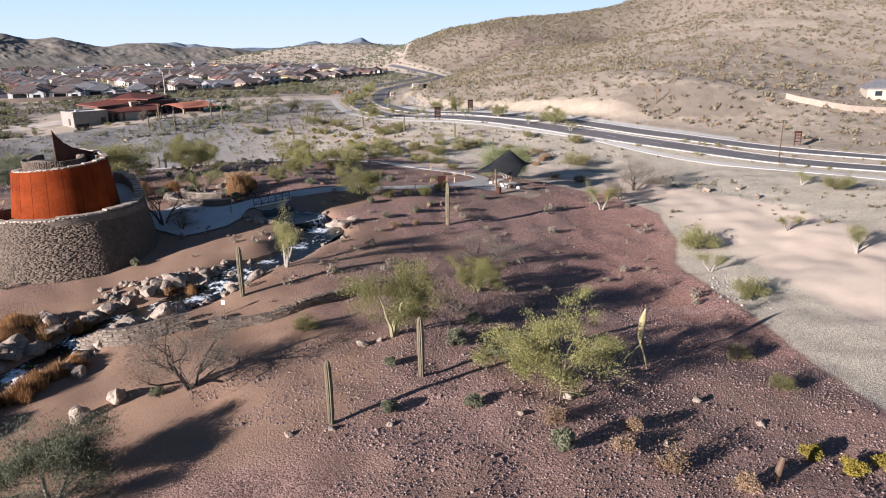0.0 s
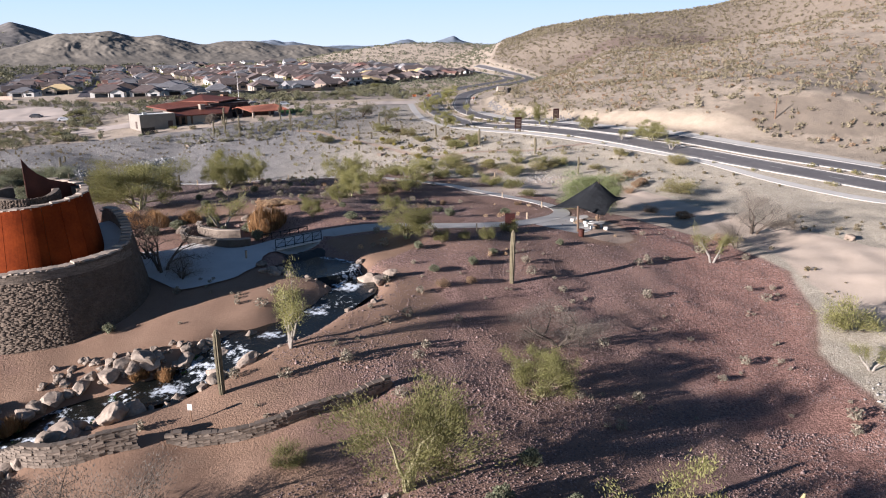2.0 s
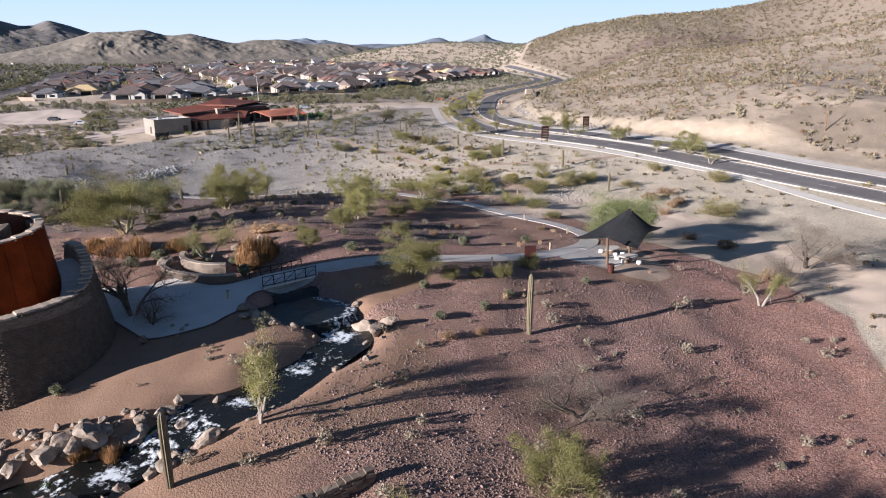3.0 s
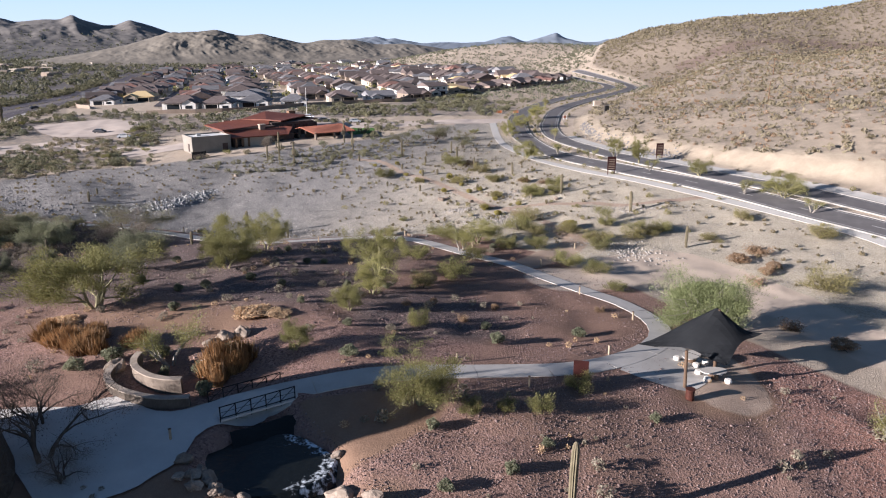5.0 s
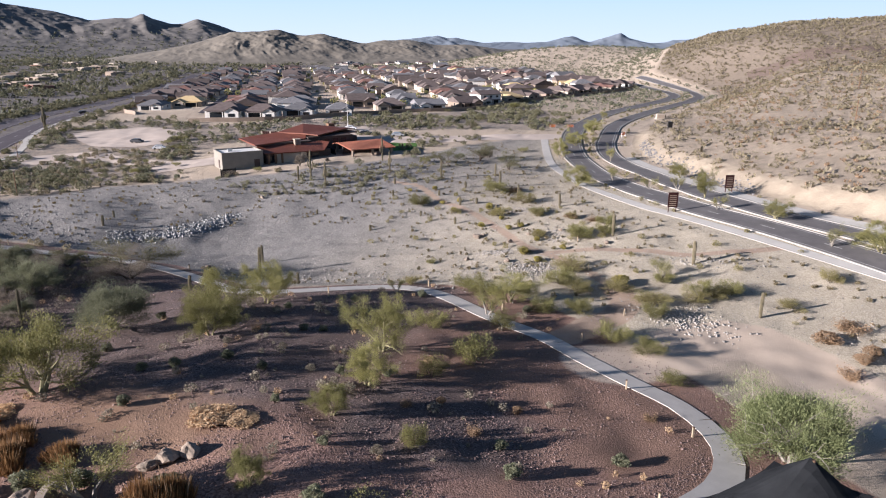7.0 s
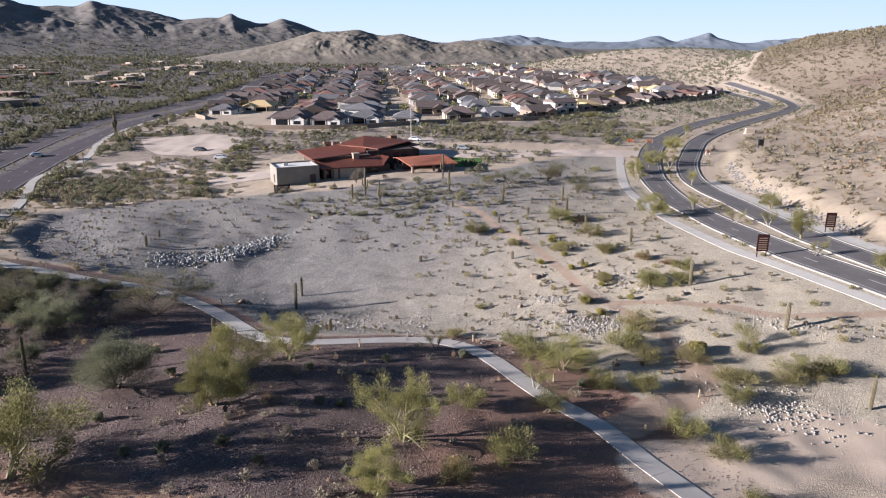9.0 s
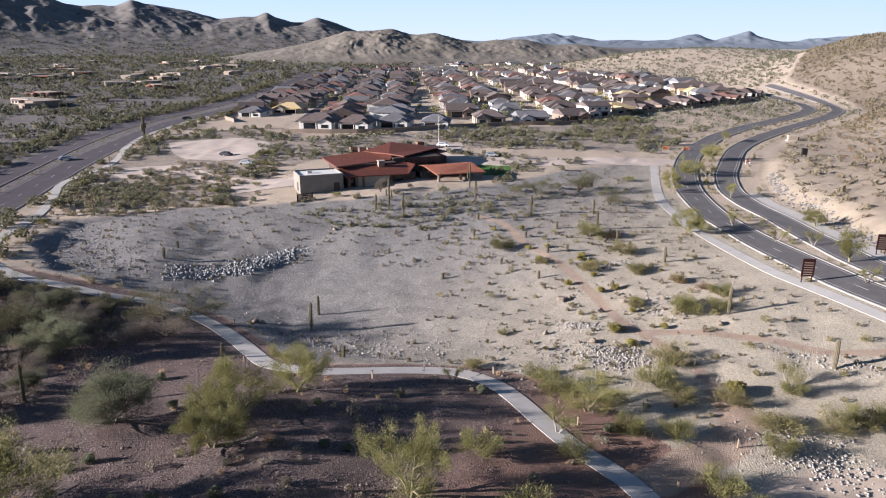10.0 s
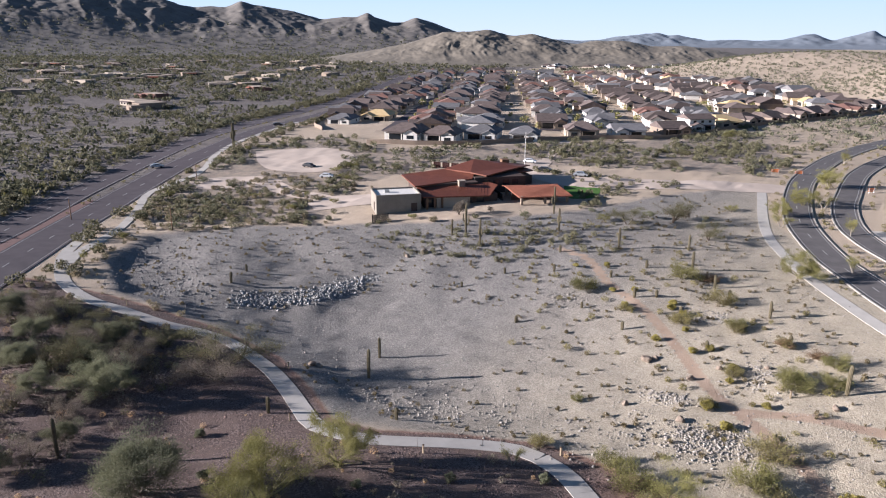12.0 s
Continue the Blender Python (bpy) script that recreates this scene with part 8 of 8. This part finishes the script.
KINDS += [house(11 + k, rf, wl, gb, 15.5, 14, lb, True) for k, (rf, wl, gb, lb) in enumerate(((ROOF_BROWN, STUCCO, False, "distant tan house with a brown hip roof"), (ROOF_GREY, STUCCO_WHITE, False, "distant white house with a grey roof"), (ROOF_CLAY, STUCCO, False, "distant tan house with a clay roof"), (ROOF_BROWN, STUCCO_DARK, True, "distant brown gabled house with tile roof"), (ROOF_GREY, STUCCO_WHITE, True, "distant white gabled house with grey roof"), (ROOF_BROWN, STUCCO_WHITE, False, "distant white house under brown tiles"), (PLYWOOD, STUCCO, False, "distant unfinished house with bare sheathing")))]
KINDS += [house(21, ROOF_BROWN, STUCCO_WHITE, True, 13, 11, "two-storey white house with a brown gabled roof", tall=2.8)]
for k in KINDS:
    k.location = (0, 0, -200)
STREET = 122.0


def sites():
    """House plots: a front row along the verge and rows down the streets behind it."""
    front = [(-191, 331, 5, 203), (-176, 336, 5, 203), (-168, 353, 1, 204), (-153, 362, 1, 206), (-139, 385, 0, 212), (-125, 400, 4, 218), (-113, 420, 3, 226), (-108, 440, 14, 230), (-104, 463, 6, 236), (-98, 483, 0, 246), (-91, 503, 3, 250), (-84, 522, 0, 250), (-78, 541, 3, 250), (-72, 560, 0, 252), (-67, 580, 2, 254), (-63, 600, 0, 254), (-59, 620, 5, 256), (-256, 360, 1, 205), (-252, 382, 6, 205)]
    ring = [(-262, 352), (-300, 400), (-430, 575), (-560, 790), (-540, 920), (-330, 900), (-160, 790), (-85, 690), (-62, 620), (-92, 540), (-112, 470), (-135, 410), (-165, 372), (-186, 345)]
    out = list(front)
    rr = np.random.default_rng(3)
    u, v = np.array([-0.53, 0.85]), np.array([0.85, 0.53])
    cols = np.cumsum([2, 27, 23, 33, 23, 33, 23, 33, 23, 33, 23, 33, 23, 33, 23])
    for i, b in enumerate(cols):
        for j in range(50):
            q = np.array([-262, 372]) + v * (b - 40) + u * (j * 17.6 - 140 + 9 * (i % 2) + rr.uniform(-4, 4)) + v * rr.uniform(-4, 4)
            if inside(q[0], q[1], ring) > 3 and min(math.hypot(q[0] - f[0], q[1] - f[1]) for f in front) > 17 and rr.random() > 0.08:
                kind = rr.choice([0, 1, 2, 3, 4, 5, 6], p=[0.30, 0.17, 0.12, 0.22, 0.09, 0.09, 0.01]) + (7 if np.hypot(*q) > 560 else 0)
                out.append((q[0], q[1], kind, STREET + 90 + (180 if i % 2 else 0) + rr.choice([0, 90, 90, 180]) + rr.normal(0, 6)))
    return out


used = set()
for x, y, kind, turn in sites():
    m = put(x, y, turn, 0.84 + 0.24 * ((x * 7.3) % 1), 0, 0.88 + 0.3 * ((y * 3.7) % 1))
    m.translation.z += 0.2
    if kind in used:
        copy_thing(KINDS[kind], m)
    else:
        used.add(kind)
        KINDS[kind].matrix_basis = m


def yard_wall(line, label):
    ob = strip("yard_wall", smooth_line(line, 8.0), (-0.12, 0.12), 1.7, STUCCO_DARK, thick=2.2)
    tagged(ob, label, "wall", kind="structure")


yard_wall([(-196, 312), (-178, 320), (-160, 333), (-147, 354), (-132, 378), (-113, 394), (-99, 420), (-94, 460), (-76, 510), (-56, 565), (-48, 620)], "brown block wall behind the back gardens")
yard_wall([(-240, 330), (-268, 352), (-320, 420), (-436, 580)], "brown block wall along the west side of the houses")
street = [strip("street", smooth_line(q, 10.0), spread(-4.5, 4.5, 2), 0.15, ASPHALT_OLD) for q in ([(-212, 345), (-240, 390), (-300, 486), (-420, 678)], [(-158, 392), (-190, 452), (-260, 564), (-380, 756)], [(-128, 430), (-140, 520), (-200, 622), (-280, 760)])]
for s in street:
    tagged(s, "asphalt residential street between the houses", "street", kind="structure")


def villa(seed, paint):
    root = tagged(new("desert_villa"), "flat-roofed stucco desert house among brush", "house", "desert villas")
    main = part("main_block", box_bm(0, 0, 1.6, 20, 12, 4.8), paint, root)
    part("side_block", box_bm(11, 5, 1.2, 12, 9, 4.0), paint, root)
    part("roof_deck", box_bm(0, 0, 4.03, 19, 11, 0.06), CAP_STONE, main)
    for k in range(5):
        part("window", box_bm(-7.5 + 3.7 * k, -6.03, 1.8, 1.9, 0.08, 1.6), GLASS, main)
    gable(root, "porch_roof", -4, 6, -9.5, -6, 3.0, 3.6, ROOF_BROWN if seed % 2 else ROOF_TILE, 0.4)
    return root


VILLAS = [villa(1, STUCCO), villa(2, STUCCO_DARK), villa(3, STUCCO_DARK), villa(4, ROOF_CLAY)]
spots = scattered(np.random.default_rng(17), 60, (-1150, -330), (250, 1150), lambda x, y: (x < np.interp(y, WEST_FAR[:, 1], WEST_FAR[:, 0]) - 60) & (np.abs(np.degrees(np.arctan2(x, y - 106)) + 57) < 15) & (np.hypot(x, y) > 480) & (np.hypot(x, y) < 1250))
for n, (x, y) in enumerate(spots):
    m = put(x, y, 37 * n, 0.95)
    k = (0, 2, 0, 1, 2, 0, 3)[n % 7] if n > 3 else n
    if n < 4:
        VILLAS[k].matrix_basis = m
    else:
        copy_thing(VILLAS[k], m)
spots = scattered(np.random.default_rng(18), 40, (-760, -330), (980, 1330), lambda x, y: np.abs(np.degrees(np.arctan2(x, y - 106)) + 26) < 7)
for n, (x, y) in enumerate(spots):
    copy_thing(KINDS[(8, 11, 7, 12)[n % 4]], put(x, y, 40 * n, 0.9))


def east_house():
    root = tagged(new("walled_house"), "single pale house with a grey roof on the hillside", "house")
    part("wall", box_bm(0, 0, 1.4, 16, 12, 4.0), STUCCO, root)
    gable(root, "roof", -8, 8, -6, 6, 3.4, 5.6, ROOF_GREY, 0.7, 0.25, 4)
    for k in range(3):
        part("window", box_bm(-5 + 5 * k, -6.03, 1.8, 1.8, 0.08, 1.4), GLASS, root)
    root.matrix_basis = put(136, 218, -20)
    tagged(strip("garden_wall", smooth_line([(98, 206), (110, 201), (124, 199), (150, 197)], 3.0), (-0.12, 0.12), 1.6, BLOCK_WALL, thick=2.4), "tan block garden wall on the hillside", "wall", kind="structure")


east_house()

draped("median_west", [(-122, 112), (-135, 130), (-158, 155), (-186, 183), (-203, 204), (-207, 203), (-190, 182), (-164, 150), (-142, 124), (-128, 108)], 0.07, MAROON, "maroon gravel median between the worn carriageways", "median")
